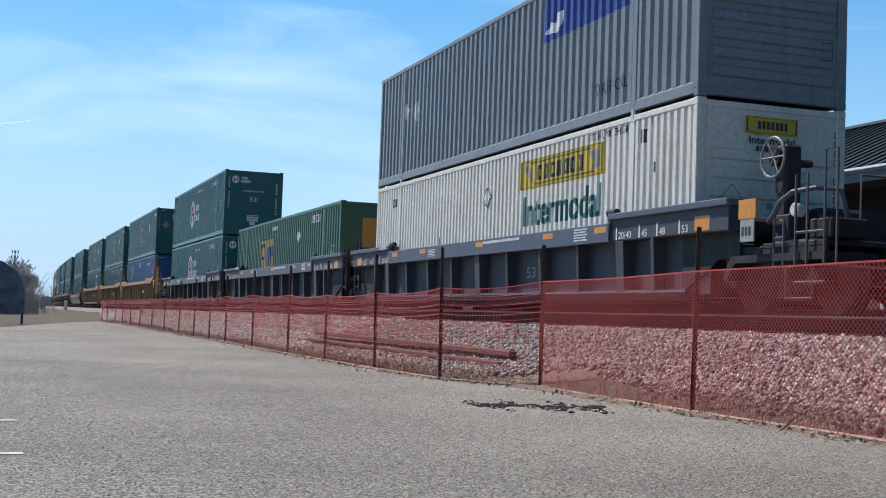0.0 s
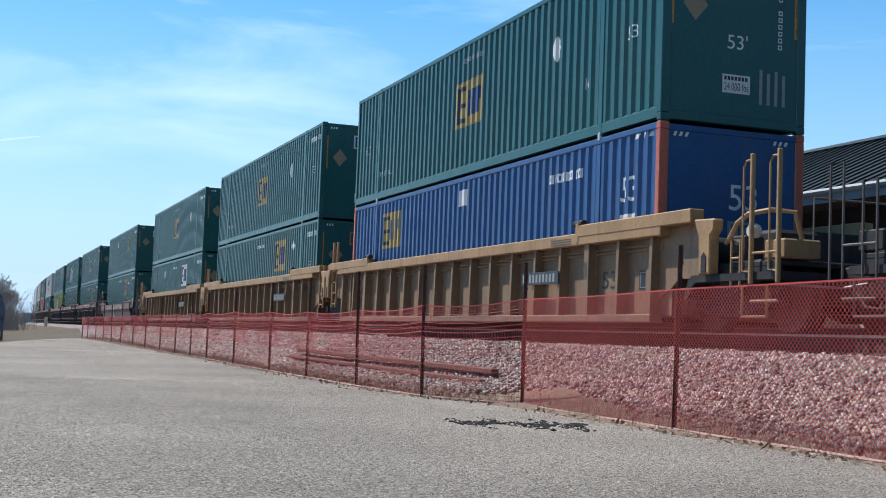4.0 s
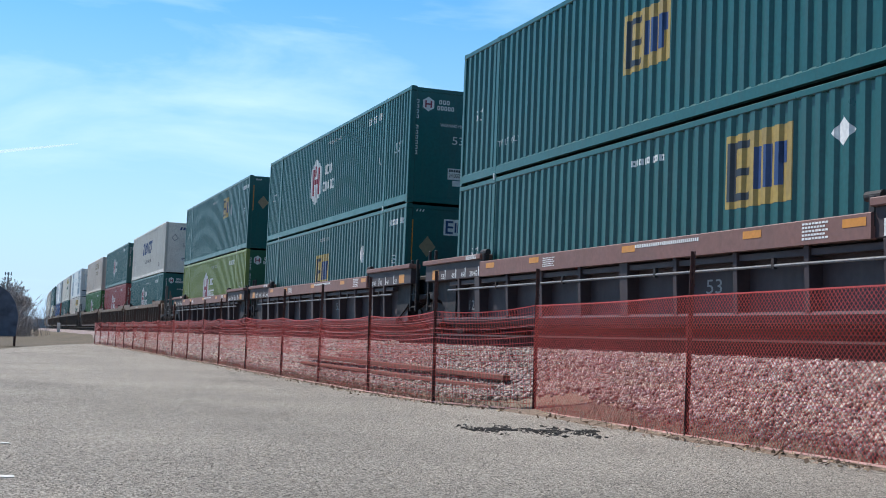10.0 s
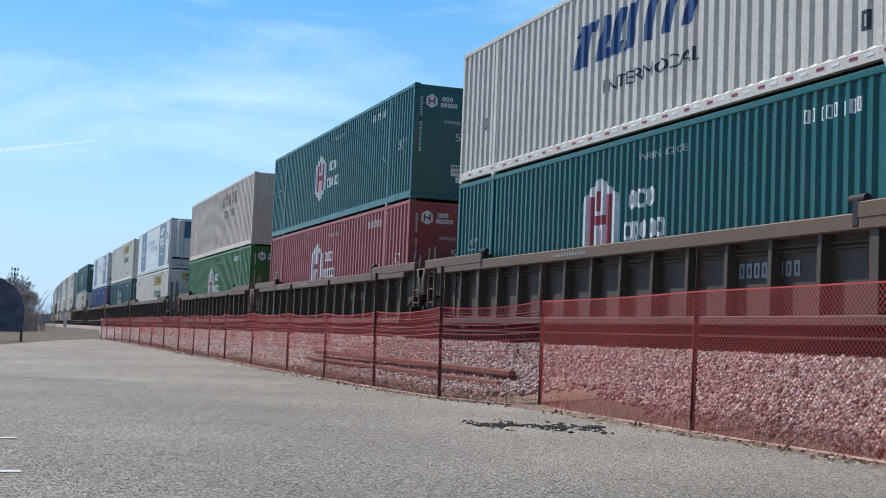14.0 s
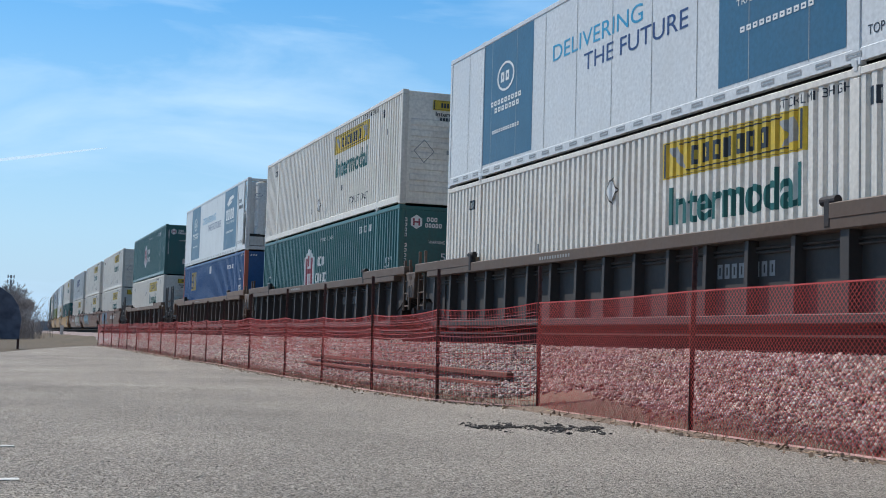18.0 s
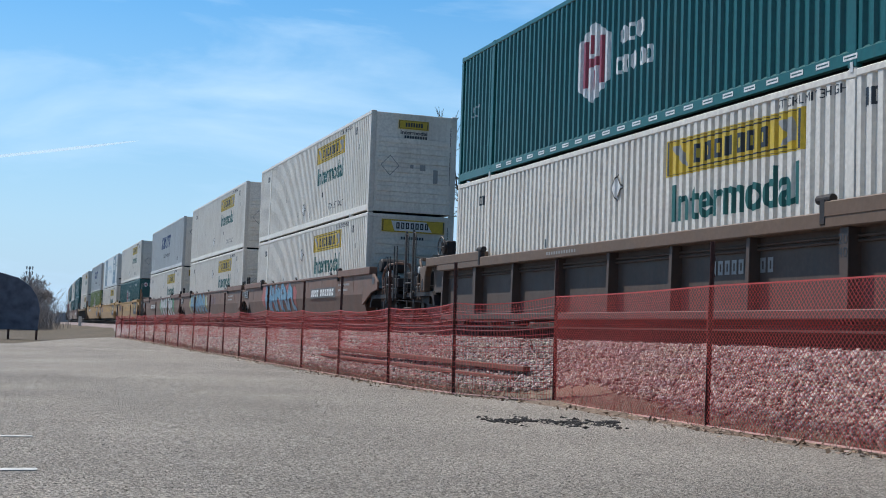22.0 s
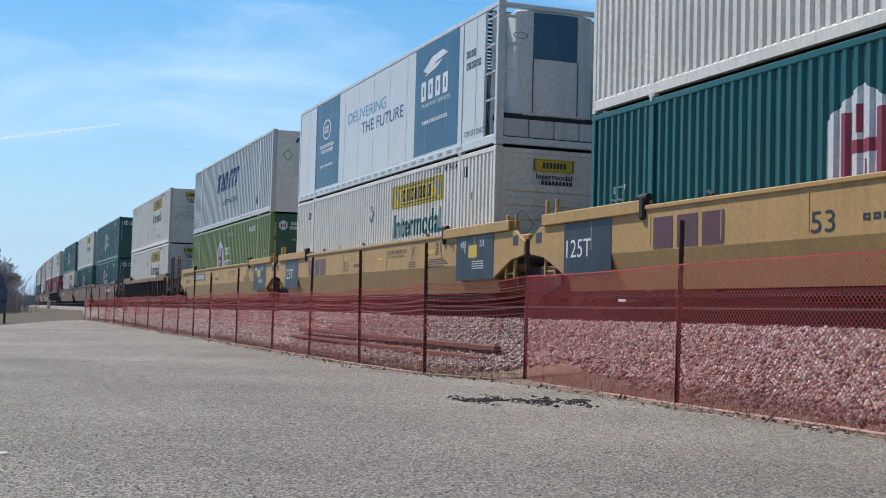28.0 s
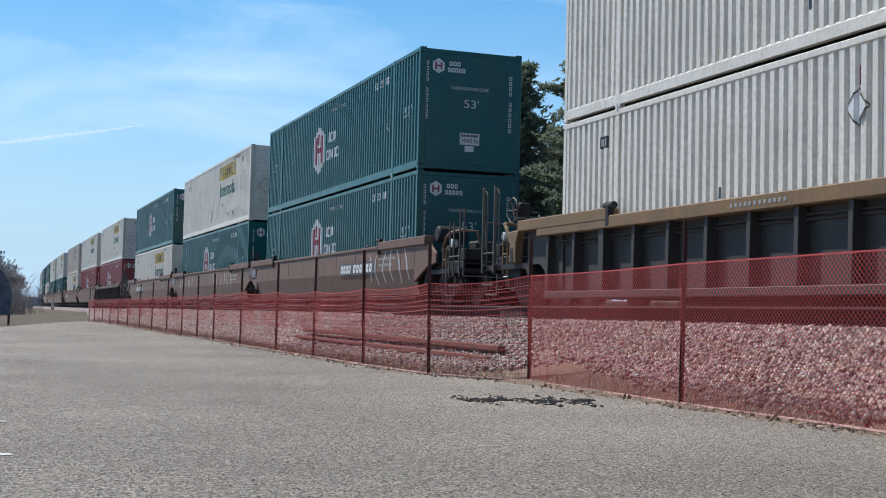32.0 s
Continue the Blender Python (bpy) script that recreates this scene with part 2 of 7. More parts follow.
# ---- mesh helpers ----
class Shape:
    """A growing list of corners and faces."""

    def __init__(self):
        self.v, self.f = [], []

    def quad(self, a, b, c, d):
        i = len(self.v)
        self.v += [a, b, c, d]
        self.f.append((i, i + 1, i + 2, i + 3))
        return self

    def box(self, x0, x1, y0, y1, z0, z1):
        i = len(self.v)
        self.v += [(x0, y0, z0), (x1, y0, z0), (x1, y1, z0), (x0, y1, z0), (x0, y0, z1), (x1, y0, z1), (x1, y1, z1), (x0, y1, z1)]
        self.f += [tuple(i + k for k in q) for q in ((0, 3, 2, 1), (4, 5, 6, 7), (0, 1, 5, 4), (1, 2, 6, 5), (2, 3, 7, 6), (3, 0, 4, 7))]
        return self

    def prism(self, outline, axis, lo, hi):
        """A polygon of pairs drawn out along an axis: 'x' pairs are (y, z), 'y' pairs (x, z), 'z' pairs (x, y)."""
        def put(a, b, c):
            return (c, a, b) if axis == "x" else (a, c, b) if axis == "y" else (a, b, c)
        i, n = len(self.v), len(outline)
        self.v += [put(a, b, lo) for a, b in outline] + [put(a, b, hi) for a, b in outline]
        self.f.append(tuple(range(i, i + n)))
        self.f.append(tuple(range(i + 2 * n - 1, i + n - 1, -1)))
        self.f += [(i + k, i + n + k, i + n + (k + 1) % n, i + (k + 1) % n) for k in range(n)]
        return self

    def rod(self, a, b, r, n=8, r2=None):
        a, b = Vector(a), Vector(b)
        w = (b - a).normalized()
        u = w.orthogonal().normalized()
        s = w.cross(u)
        i = len(self.v)
        for p, rad in ((a, r), (b, r if r2 is None else r2)):
            self.v += [tuple(p + (u * math.cos(2 * math.pi * k / n) + s * math.sin(2 * math.pi * k / n)) * rad) for k in range(n)]
        self.f += [(i + k, i + (k + 1) % n, i + n + (k + 1) % n, i + n + k) for k in range(n)]
        self.f.append(tuple(range(i + n - 1, i - 1, -1)))
        self.f.append(tuple(range(i + n, i + 2 * n)))
        return self

    def pipe(self, points, r, n=8, closed=False):
        """A bent round bar, drawn along the points in one piece."""
        pts = [Vector(p) for p in points]
        i, m = len(self.v), len(pts)
        u = None
        for k, p in enumerate(pts):
            a = pts[k - 1] if k or closed else pts[0]
            b = pts[(k + 1) % m] if k < m - 1 or closed else pts[-1]
            w = (b - a).normalized()
            u = w.orthogonal().normalized() if u is None else (u - w * u.dot(w)).normalized()
            s = w.cross(u)
            self.v += [tuple(p + (u * math.cos(2 * math.pi * q / n) + s * math.sin(2 * math.pi * q / n)) * r) for q in range(n)]
        for k in range(m if closed else m - 1):
            a, b = i + k * n, i + ((k + 1) % m) * n
            self.f += [(a + q, a + (q + 1) % n, b + (q + 1) % n, b + q) for q in range(n)]
        if not closed:
            self.f.append(tuple(range(i + n - 1, i - 1, -1)))
            self.f.append(tuple(range(i + (m - 1) * n, i + m * n)))
        return self


def mesh_of(name, shape, bevel=0.0, smooth=False):
    me = bpy.data.meshes.new(name)
    me.from_pydata(shape.v, [], shape.f)
    bm = bmesh.new()
    bm.from_mesh(me)
    if bevel:
        bmesh.ops.remove_doubles(bm, verts=bm.verts, dist=1e-5)
        bmesh.ops.bevel(bm, geom=[e for e in bm.edges if len(e.link_faces) == 2 and e.calc_face_angle(0) > 0.6],
                        offset=bevel, segments=1, affect="EDGES", clamp_overlap=True)
    bmesh.ops.recalc_face_normals(bm, faces=bm.faces)
    bm.to_mesh(me)
    bm.free()
    if smooth:
        me.polygons.foreach_set("use_smooth", [True] * len(me.polygons))
    return me


def part(name, shape, material, parent=None, label="", bevel=0.0, smooth=False):
    me = shape if isinstance(shape, bpy.types.Mesh) else mesh_of(name, shape, bevel, smooth)
    if not me.materials:
        me.materials.append(material)
    ob = new(name, me)
    ob.parent = parent
    if label:
        tagged(ob, label)
    return ob


def thing(name, label, category, group="", kind=""):
    return tagged(new(name), label, category, group, kind)


# ---- the railway line: straight past the camera, then a wide bend away ----
LINE_X, RAIL_TOP, SPEED = 10.895, 1.0, 15.8
LIFT = 0.045
BEND_FROM, BEND_R = 130.0, 3400.0


def on_line(s, x=0.0, z=0.0):
    """The pose at s metres up the line, x metres to its right."""
    a = max(0.0, s - BEND_FROM) / BEND_R
    if a == 0:
        return Matrix.Translation((LINE_X + x, s, z))
    cx = LINE_X + BEND_R - (BEND_R - x) * math.cos(a)
    return Matrix.Translation((cx, BEND_FROM + (BEND_R - x) * math.sin(a), z)) @ Matrix.Rotation(-a, 4, "Z")


# ---- containers ----
C_LEN, C_WID, C_HIGH = 16.154, 2.591, 2.896
HL, HW = C_LEN / 2, C_WID / 2
WIDE_FOLD = ((0.0, 0.0), (0.105, 0.0), (0.15, 0.044), (0.24, 0.044), (0.285, 0.0))
NARROW_FOLD = ((0.0, 0.0), (0.095, 0.0), (0.12, 0.042), (0.177, 0.042), (0.202, 0.0))
CLOSE_FOLD = ((0.0, 0.0), (0.07, 0.0), (0.1, 0.044), (0.186, 0.044), (0.216, 0.0))
PATTERN = [WIDE_FOLD]


def folds(lo, hi):
    """Places along a corrugated wall, and how deep the wall lies there."""
    fold = PATTERN[0]
    pitch = fold[-1][0]
    out, k = [], math.floor(lo / pitch) - 1
    while k * pitch < hi:
        for a, d in fold[:-1]:
            if lo < k * pitch + a < hi:
                out.append((k * pitch + a, d))
        k += 1
    return [(lo, fold_depth(lo))] + out + [(hi, fold_depth(hi))]


def fold_depth(y):
    fold = PATTERN[0]
    a = y % fold[-1][0]
    for (a0, d0), (a1, d1) in zip(fold, fold[1:]):
        if a <= a1:
            return d0 + (d1 - d0) * (a - a0) / (a1 - a0)
    return 0.0


def corrugated(s, x, lo, hi, z0, z1):
    """A corrugated wall in the plane x, its folds going in from there."""
    inward = -1 if x > 0 else 1
    ps = folds(lo, hi)
    i = len(s.v)
    for y, d in ps:
        s.v += [(x + inward * d, y, z0), (x + inward * d, y, z1)]
    s.f += [(i + 2 * k, i + 2 * k + 2, i + 2 * k + 3, i + 2 * k + 1) for k in range(len(ps) - 1)]
    return s


def rect(a0, a1, b0, b1):
    return [(a0, b0), (a1, b0), (a1, b1), (a0, b1)]


def letters(text, a, b, width, height, side, bold=0.0):
    """Polygons of a line of text whose lower start is at (a, b)."""
    cu = bpy.data.curves.new("lettering", "FONT")
    cu.body, cu.offset = text, bold
    ob = bpy.data.objects.new("lettering", cu)
    me = bpy.data.meshes.new_from_object(ob)
    xs = [v.co.x for v in me.vertices]
    ys = [v.co.y for v in me.vertices]
    kx, ky = width / (max(xs) - min(xs)), height / (max(ys) - min(ys))
    way = -1 if side else 1
    pts = [(a + way * (v.co.x - min(xs)) * kx, b + (v.co.y - min(ys)) * ky) for v in me.vertices]
    out = [[pts[i] for i in p.vertices] for p in me.polygons]
    bpy.data.objects.remove(ob)
    bpy.data.curves.remove(cu)
    bpy.data.meshes.remove(me)
    return out


def hollow(a0, a1, b0, b1, t):
    """A small upright field drawn as four strokes of thickness t."""
    w = -t if a1 < a0 else t
    return [rect(a0, a0 + w, b0, b1), rect(a1 - w, a1, b0, b1), rect(a0 + w, a1 - w, b0, b0 + t), rect(a0 + w, a1 - w, b1 - t, b1)]


def bars(a0, a1, b0, b1, n, gap=0.3):
    """A line of plain bars in place of writing; the larger ones are hollow."""
    step = (a1 - a0) / n
    small = min(abs(step) * (1 - gap), abs(b1 - b0))
    if small < 0.07 or b1 < b0:
        return [rect(a0 + k * step, a0 + (k + 1 - gap) * step, b0, b1) for k in range(n)]
    return [q for k in range(n) for q in hollow(a0 + k * step, a0 + (k + 1 - gap) * step, b0, b1, small * 0.36)]


def column(a0, a1, b0, b1, n):
    """A column of hollow bars in place of upright numbering, with a gap after the fourth."""
    step = (b1 - b0) / (n + 1)
    return [q for k in range(n) for q in hollow(a0, a1, b0 + (k + (k > n - 5)) * step, b0 + (k + (k > n - 5) + 0.7) * step, (a1 - a0) * 0.25)]


def regular(a, b, ra, rb, n, turn=0.0):
    return [(a + ra * math.cos(turn + 2 * math.pi * k / n), b + rb * math.sin(turn + 2 * math.pi * k / n)) for k in range(n)]


def outline(poly, t):
    """A closed line of thickness t round a polygon, as quads."""
    ca, cb = sum(p[0] for p in poly) / len(poly), sum(p[1] for p in poly) / len(poly)
    far = max(math.hypot(p[0] - ca, p[1] - cb) for p in poly)
    inner = [(ca + (p[0] - ca) * (1 - t / far), cb + (p[1] - cb) * (1 - t / far)) for p in poly]
    return [[poly[k], poly[(k + 1) % len(poly)], inner[(k + 1) % len(poly)], inner[k]] for k in range(len(poly))]


def rounded(a0, a1, b0, b1, t):
    """A round-cornered ring of thickness t that fills a small field of a painted name."""
    ca, cb, ra, rb = (a0 + a1) / 2, (b0 + b1) / 2, abs(a1 - a0) / 2, (b1 - b0) / 2
    ring = [(ca + ra * max(-1, min(1, 1.25 * math.cos(k * math.pi / 6))), cb + rb * max(-1, min(1, 1.25 * math.sin(k * math.pi / 6)))) for k in range(12)]
    inner = [(ca + (a - ca) * max(0.15, 1 - t / ra), cb + (b - cb) * max(0.15, 1 - t / rb)) for a, b in ring]
    return [[ring[k], ring[(k + 1) % 12], inner[(k + 1) % 12], inner[k]] for k in range(12)]


def side_mark(name, polys, material, parent, lift=0.003, folded=True, label=""):
    """Paint on the track-side wall that follows its folds; polygons of (y, z)."""
    bm = bmesh.new()
    for p in polys:
        bm.faces.new([bm.verts.new((0, y, z)) for y, z in p])
    if folded:
        ys = [v.co.y for v in bm.verts]
        for y, _ in folds(min(ys), max(ys))[1:-1]:
            bmesh.ops.bisect_plane(bm, geom=[*bm.verts, *bm.edges, *bm.faces], plane_co=(0, y, 0), plane_no=(0, 1, 0), dist=1e-5)
    for v in bm.verts:
        v.co.x = -HW + 0.012 - lift + (fold_depth(v.co.y) if folded else 0)
    me = bpy.data.meshes.new(name)
    bm.normal_update()
    for f in bm.faces:
        if f.normal.x > 0:
            f.normal_flip()
    bm.to_mesh(me)
    bm.free()
    return tagged(part(name, me, material, parent, label), kind="stuff" if len(polys) > 1 else "")


def end_mark(name, polys, material, parent, lift=0.003, label=""):
    """Paint on the front end wall; polygons of (x, z)."""
    s = Shape()
    for p in polys:
        i = len(s.v)
        s.v += [(x, -HL + 0.02 - lift, z) for x, z in p]
        s.f.append(tuple(range(i, i + len(p))))
    me = bpy.data.meshes.new(name)
    me.from_pydata(s.v, [], s.f)
    if me.polygons and me.polygons[0].normal.y > 0:
        me.flip_normals()
    return tagged(part(name, me, material, parent, label), kind="stuff" if len(polys) > 1 else "")


def container_box(label, paint_key, posts=None, end="flat", smooth=False, rail_key=None, end_key=None, nose=0.0):
    c = thing("shipping_container", label, "container", "containers on the train")
    body, post = M[paint_key], M[posts or paint_key]
    rail_m, end_m = M[rail_key or paint_key], M[end_key or paint_key]
    for sx in (-1, 1):
        s = Shape()
        if smooth:
            s.box(sx * (HW - 0.012) - (0.05 if sx > 0 else 0), sx * (HW - 0.012) + (0.05 if sx < 0 else 0), -HL + 0.1 + nose, HL - 0.1, 0.18, C_HIGH - 0.1)
        else:
            corrugated(s, sx * (HW - 0.012), -HL + 0.1, HL - 0.1, 0.2, C_HIGH - 0.1)
        part("side_wall", s, body, c)
        part("bottom_rail", Shape().prism([(sx * HW, 0.05), (sx * HW, 0.2), (sx * (HW - 0.04), 0.24), (sx * (HW - 0.1), 0.24), (sx * (HW - 0.1), 0.05)], "y", -HL + 0.1, HL - 0.1), rail_m, c)
        part("top_rail", Shape().box(min(sx * HW, sx * (HW - 0.07)), max(sx * HW, sx * (HW - 0.07)), -HL + 0.1, HL - 0.1, C_HIGH - 0.11, C_HIGH - 0.012), body, c, bevel=0.012)
        for y in (-6.096, 6.096):
            x0, x1 = sorted((sx * (HW + 0.004), sx * (HW - 0.09)))
            part("lift_post", Shape().box(x0, x1, y - 0.075, y + 0.075, 0.13, C_HIGH - 0.13), body, c, bevel=0.01)
            for z in (0, C_HIGH - 0.12) if sx < 0 else ():
                part("lift_casting", Shape().box(x0, x1, y - 0.09, y + 0.09, z, z + 0.12), body, c, bevel=0.012)
        if sx < 0:
            for y in (-6.096, 6.096):
                part("twist_lock", Shape().box(-HW - 0.006, -HW + 0.08, y - 0.05, y + 0.05, -0.012, 0.0).box(-HW - 0.012, -HW + 0.05, y - 0.028, y + 0.028, -0.06, 0.07), M["grey_white"], c, "pale worn connector")
        for sy in (-1, 1):
            x0, x1 = sorted((sx * HW, sx * (HW - 0.16)))
            y0, y1 = sorted((sy * HL, sy * (HL - 0.12)))
            part("corner_post", Shape().box(x0, x1, y0, y1, 0.12, C_HIGH - 0.12), post, c, bevel=0.012)
            for z in (0, C_HIGH - 0.12):
                part("corner_casting", Shape().box(x0, x1, y0 - 0.004, y1 + 0.004, z, z + 0.12), post, c, bevel=0.012)
    roof = Shape()
    n = 40
    for k in range(n):
        a, b = -HL + 0.1 + nose + k * (C_LEN - 0.2 - nose) / n, -HL + 0.1 + nose + (k + 1) * (C_LEN - 0.2 - nose) / n
        roof.quad((-HW + 0.07, a, C_HIGH - 0.05), (HW - 0.07, a, C_HIGH - 0.05), (HW - 0.07, b - 0.15, C_HIGH - 0.05), (-HW + 0.07, b - 0.15, C_HIGH - 0.05))
        roof.quad((-HW + 0.07, b - 0.15, C_HIGH - 0.05), (HW - 0.07, b - 0.15, C_HIGH - 0.05), (HW - 0.07, b, C_HIGH - 0.025), (-HW + 0.07, b, C_HIGH - 0.025))
    part("roof", roof, body, c)
    part("floor_pan", Shape().box(-HW + 0.1, HW - 0.1, -HL + 0.1, HL - 0.1, 0.07, 0.17), M["black"], c)
    front = Shape().box(-HW + 0.14, HW - 0.14, -HL + 0.02 + nose, -HL + 0.08 + nose, 0.16, C_HIGH - 0.1)
    part("end_wall", front, end_m, c)
    if end == "ribs":
        for z in (0.34, 0.62, 0.9, 1.18, 1.46, 1.74, 2.02):
            part("end_rib", Shape().prism([(-HL - 0.012, z), (-HL + 0.022, z - 0.03), (-HL + 0.022, z + 0.16), (-HL - 0.012, z + 0.13)], "x", -HW + 0.24, HW - 0.24), end_m, c)
    part("end_sill", Shape().box(-HW + 0.14, HW - 0.14, -HL + 0.004, -HL + 0.1, 0.03, 0.17), end_m, c, bevel=0.01)
    part("end_header", Shape().box(-HW + 0.14, HW - 0.14, -HL + 0.004, -HL + 0.1, C_HIGH - 0.13, C_HIGH - 0.03), end_m, c, bevel=0.01)
    for k in (-1, 1):
        x0, x1 = sorted((k * 0.01, k * (HW - 0.14)))
        part("door", Shape().box(x0, x1, HL - 0.07, HL - 0.02, 0.14, C_HIGH - 0.12), body, c, bevel=0.01)
    return c


def plate(c, x0, x1, z0, z1, text):
    p = end_mark("weight_plate", [rect(x0, x1, z0, z1)], M["white_mark"], c, 0.004)
    end_mark("plate_text", letters(text, x0 + 0.03, z0 + 0.04, (x1 - x0) - 0.06, (z1 - z0) * 0.42, False) + bars(x0 + 0.03, x1 - 0.03, z1 - 0.09, z1 - 0.03, 7), M["dark_mark"], p, 0.008)


def squared_square(c, y0, y1, z0, z1, ground="yellow_mark"):
    logo = side_mark("logo_panel", [rect(y0, y1, z0, z1)], M[ground], c)
    w, h = y1 - y0, z1 - z0
    shapes = [rect(y0 + 0.06 * w, y0 + 0.16 * w, z0 + 0.1 * h, z0 + 0.9 * h)]
    shapes += [rect(y0 + 0.16 * w, y0 + 0.4 * w, z0 + k * h, z0 + (k + 0.1) * h) for k in (0.1, 0.43, 0.8)]
    side_mark("logo_shape", shapes, M["dark_mark"], logo, 0.006)
    side_mark("logo_shape", [rect(y0 + a * w, y0 + (a + 0.09) * w, z0 + 0.22 * h, z0 + 0.78 * h) for a in (0.46, 0.6, 0.76)] + [rect(y0 + 0.76 * w, y0 + 0.93 * w, z0 + 0.5 * h, z0 + 0.78 * h)], M["navy_mark"], logo, 0.006)


def end_numbers(c, x, z0, z1, mark="white_mark"):
    end_mark("numbering", column(x, x + 0.075, z0, z1, 10), M[mark], c)


HIGH_SQ = (-2.33, -3.7, 1.6, 2.45)


def squared(label, variant):
    c = container_box(label, "green")
    if variant == "high":
        squared_square(c, *HIGH_SQ, "squared_mark")
        side_mark("placard_diamond", [regular(-4.3, 1.83, 0.21, 0.24, 4)], M["grey_mark"], c)
        side_mark("numbering", bars(0.3, -0.7, 2.44, 2.54, 8), M["grey_mark"], c)
    elif variant == "rear":
        squared_square(c, -3.15, -4.55, 1.5, 2.4, "squared_mark")
        side_mark("placard_diamond", [regular(2.3, 2.15, 0.2, 0.24, 4)], M["white_mark"], c)
        side_mark("lettering", letters("WARNING HIGH CUBE", -0.2, 2.44, 1.5, 0.11, True), M["grey_white"], c)
    elif variant == "middle":
        squared_square(c, 0.68, -0.82, 1.06, 2.04, "squared_mark")
        side_mark("placard_diamond", [regular(-4.3, 1.83, 0.21, 0.24, 4)], M["white_mark"], c)
        side_mark("numbering", bars(0.3, -0.7, 2.44, 2.54, 8), M["grey_mark"], c)
    else:
        squared_square(c, -2.4, -4.0, 1.5, 2.52, "white_mark" if variant == "pale" else "squared_mark")
        side_mark("placard_diamond", [regular(-5.0 if variant == "near" else 3.1, 2.24, 0.21, 0.2, 4)], M["white_mark"], c)
        side_mark("numbering", bars(0.3, -0.7, 2.42, 2.52, 8), M["white_mark"], c)
    side_mark("lettering", letters("53'", -6.9, 1.45, 0.4, 0.22, True), M["white_mark"], c)
    side_mark("numbering", bars(-6.6, -7.9, 2.42, 2.56, 6), M["white_mark"], c)
    side_mark("lettering", letters("53'", 7.3, 1.3, 0.42, 0.23, True) + letters("1A", -5.45, 0.9, 0.2, 0.2, True), M["grey_white"], c)
    side_mark("lettering", letters("TOP LIFT ONLY", 6.0, 0.6, 1.0, 0.12, True), M["grey_white"], c)
    logo = end_mark("logo_panel", [rect(-0.31, 0.31, 2.16, 2.56)], M["white_mark"] if variant in ("pale", "middle", "rear") else M["squared_mark"], c)
    end_mark("logo_shape", [rect(-0.26, -0.2, 2.2, 2.52)] + [rect(-0.2, -0.06, z, z + 0.05) for z in (2.2, 2.34, 2.47)] + bars(-0.02, 0.27, 2.24, 2.48, 4, 0.35), M["navy_mark"], logo, 0.006)
    end_mark("lettering", letters("53'", -0.14, 1.22, 0.36, 0.23, False), M["white_mark"], c)
    plate(c, -0.22, 0.28, 0.53, 0.82, "24.000 lbs")
    for x in (-1.2, 1.08):
        strip = end_mark("height_strip", [rect(x, x + 0.1, 1.5, 2.5)], M["amber_mark"], c)
        end_mark("strip_marking", column(x + 0.03, x + 0.07, 1.56, 2.44, 5), M["dark_mark"], strip, 0.006)
    end_mark("hazard_marking", [[(x + k * 0.08, 2.7), (x + k * 0.08 + 0.04, 2.7), (x + k * 0.08 + 0.06, 2.76), (x + k * 0.08 + 0.02, 2.76)] for x in (-1.05, 0.78) for k in range(3)], M["white_mark"], c, 0.03)
    end_mark("placard_diamond", [regular(-0.72, 1.85, 0.22, 0.26, 4)], M["faded_mark"], c)
    end_numbers(c, 0.78, 1.3, 2.5)
    end_mark("stencil", [q for k in range(4) for q in bars(0.45 + 0.14 * k, 0.52 + 0.14 * k, 0.4, 0.95 - 0.05 * (k % 2), 1, 0.2)], M["grey_mark"], c)
    return c


def old_squared(label):
    c = container_box(label, "kelly_dark")
    squared_square(c, 3.6, 1.2, 0.95, 2.2, "squared_mark")
    side_mark("placard_diamond", [regular(-2.7, 2.1, 0.22, 0.3, 4)], M["white_mark"], c)
    side_mark("lettering", letters("53'", -6.9, 1.35, 0.5, 0.28, True), M["white_mark"], c)
    side_mark("numbering", bars(-4.4, -5.6, 2.42, 2.66, 7) + bars(1.6, 0.4, 2.5, 2.62, 9), M["white_mark"], c)
    logo = end_mark("logo_panel", [rect(-0.62, 0.85, 1.55, 2.42)], M["amber_mark"], c)
    end_mark("logo_shape", [rect(-0.16, -0.11, 1.72, 2.26), rect(-0.11, 0.02, 1.72, 1.77), rect(-0.11, 0.02, 1.97, 2.02), rect(-0.11, 0.02, 2.21, 2.26)] + bars(0.06, 0.45, 1.84, 2.12, 4, 0.4), M["navy_mark"], logo, 0.006)
    end_mark("lettering", letters("53'", -0.05, 0.75, 0.5, 0.28, False), M["white_mark"], c)
    end_mark("placard_diamond", [regular(-0.72, 1.25, 0.28, 0.32, 4)], M["rust_mark"], c)
    end_numbers(c, 0.95, 1.2, 2.5)
    return c


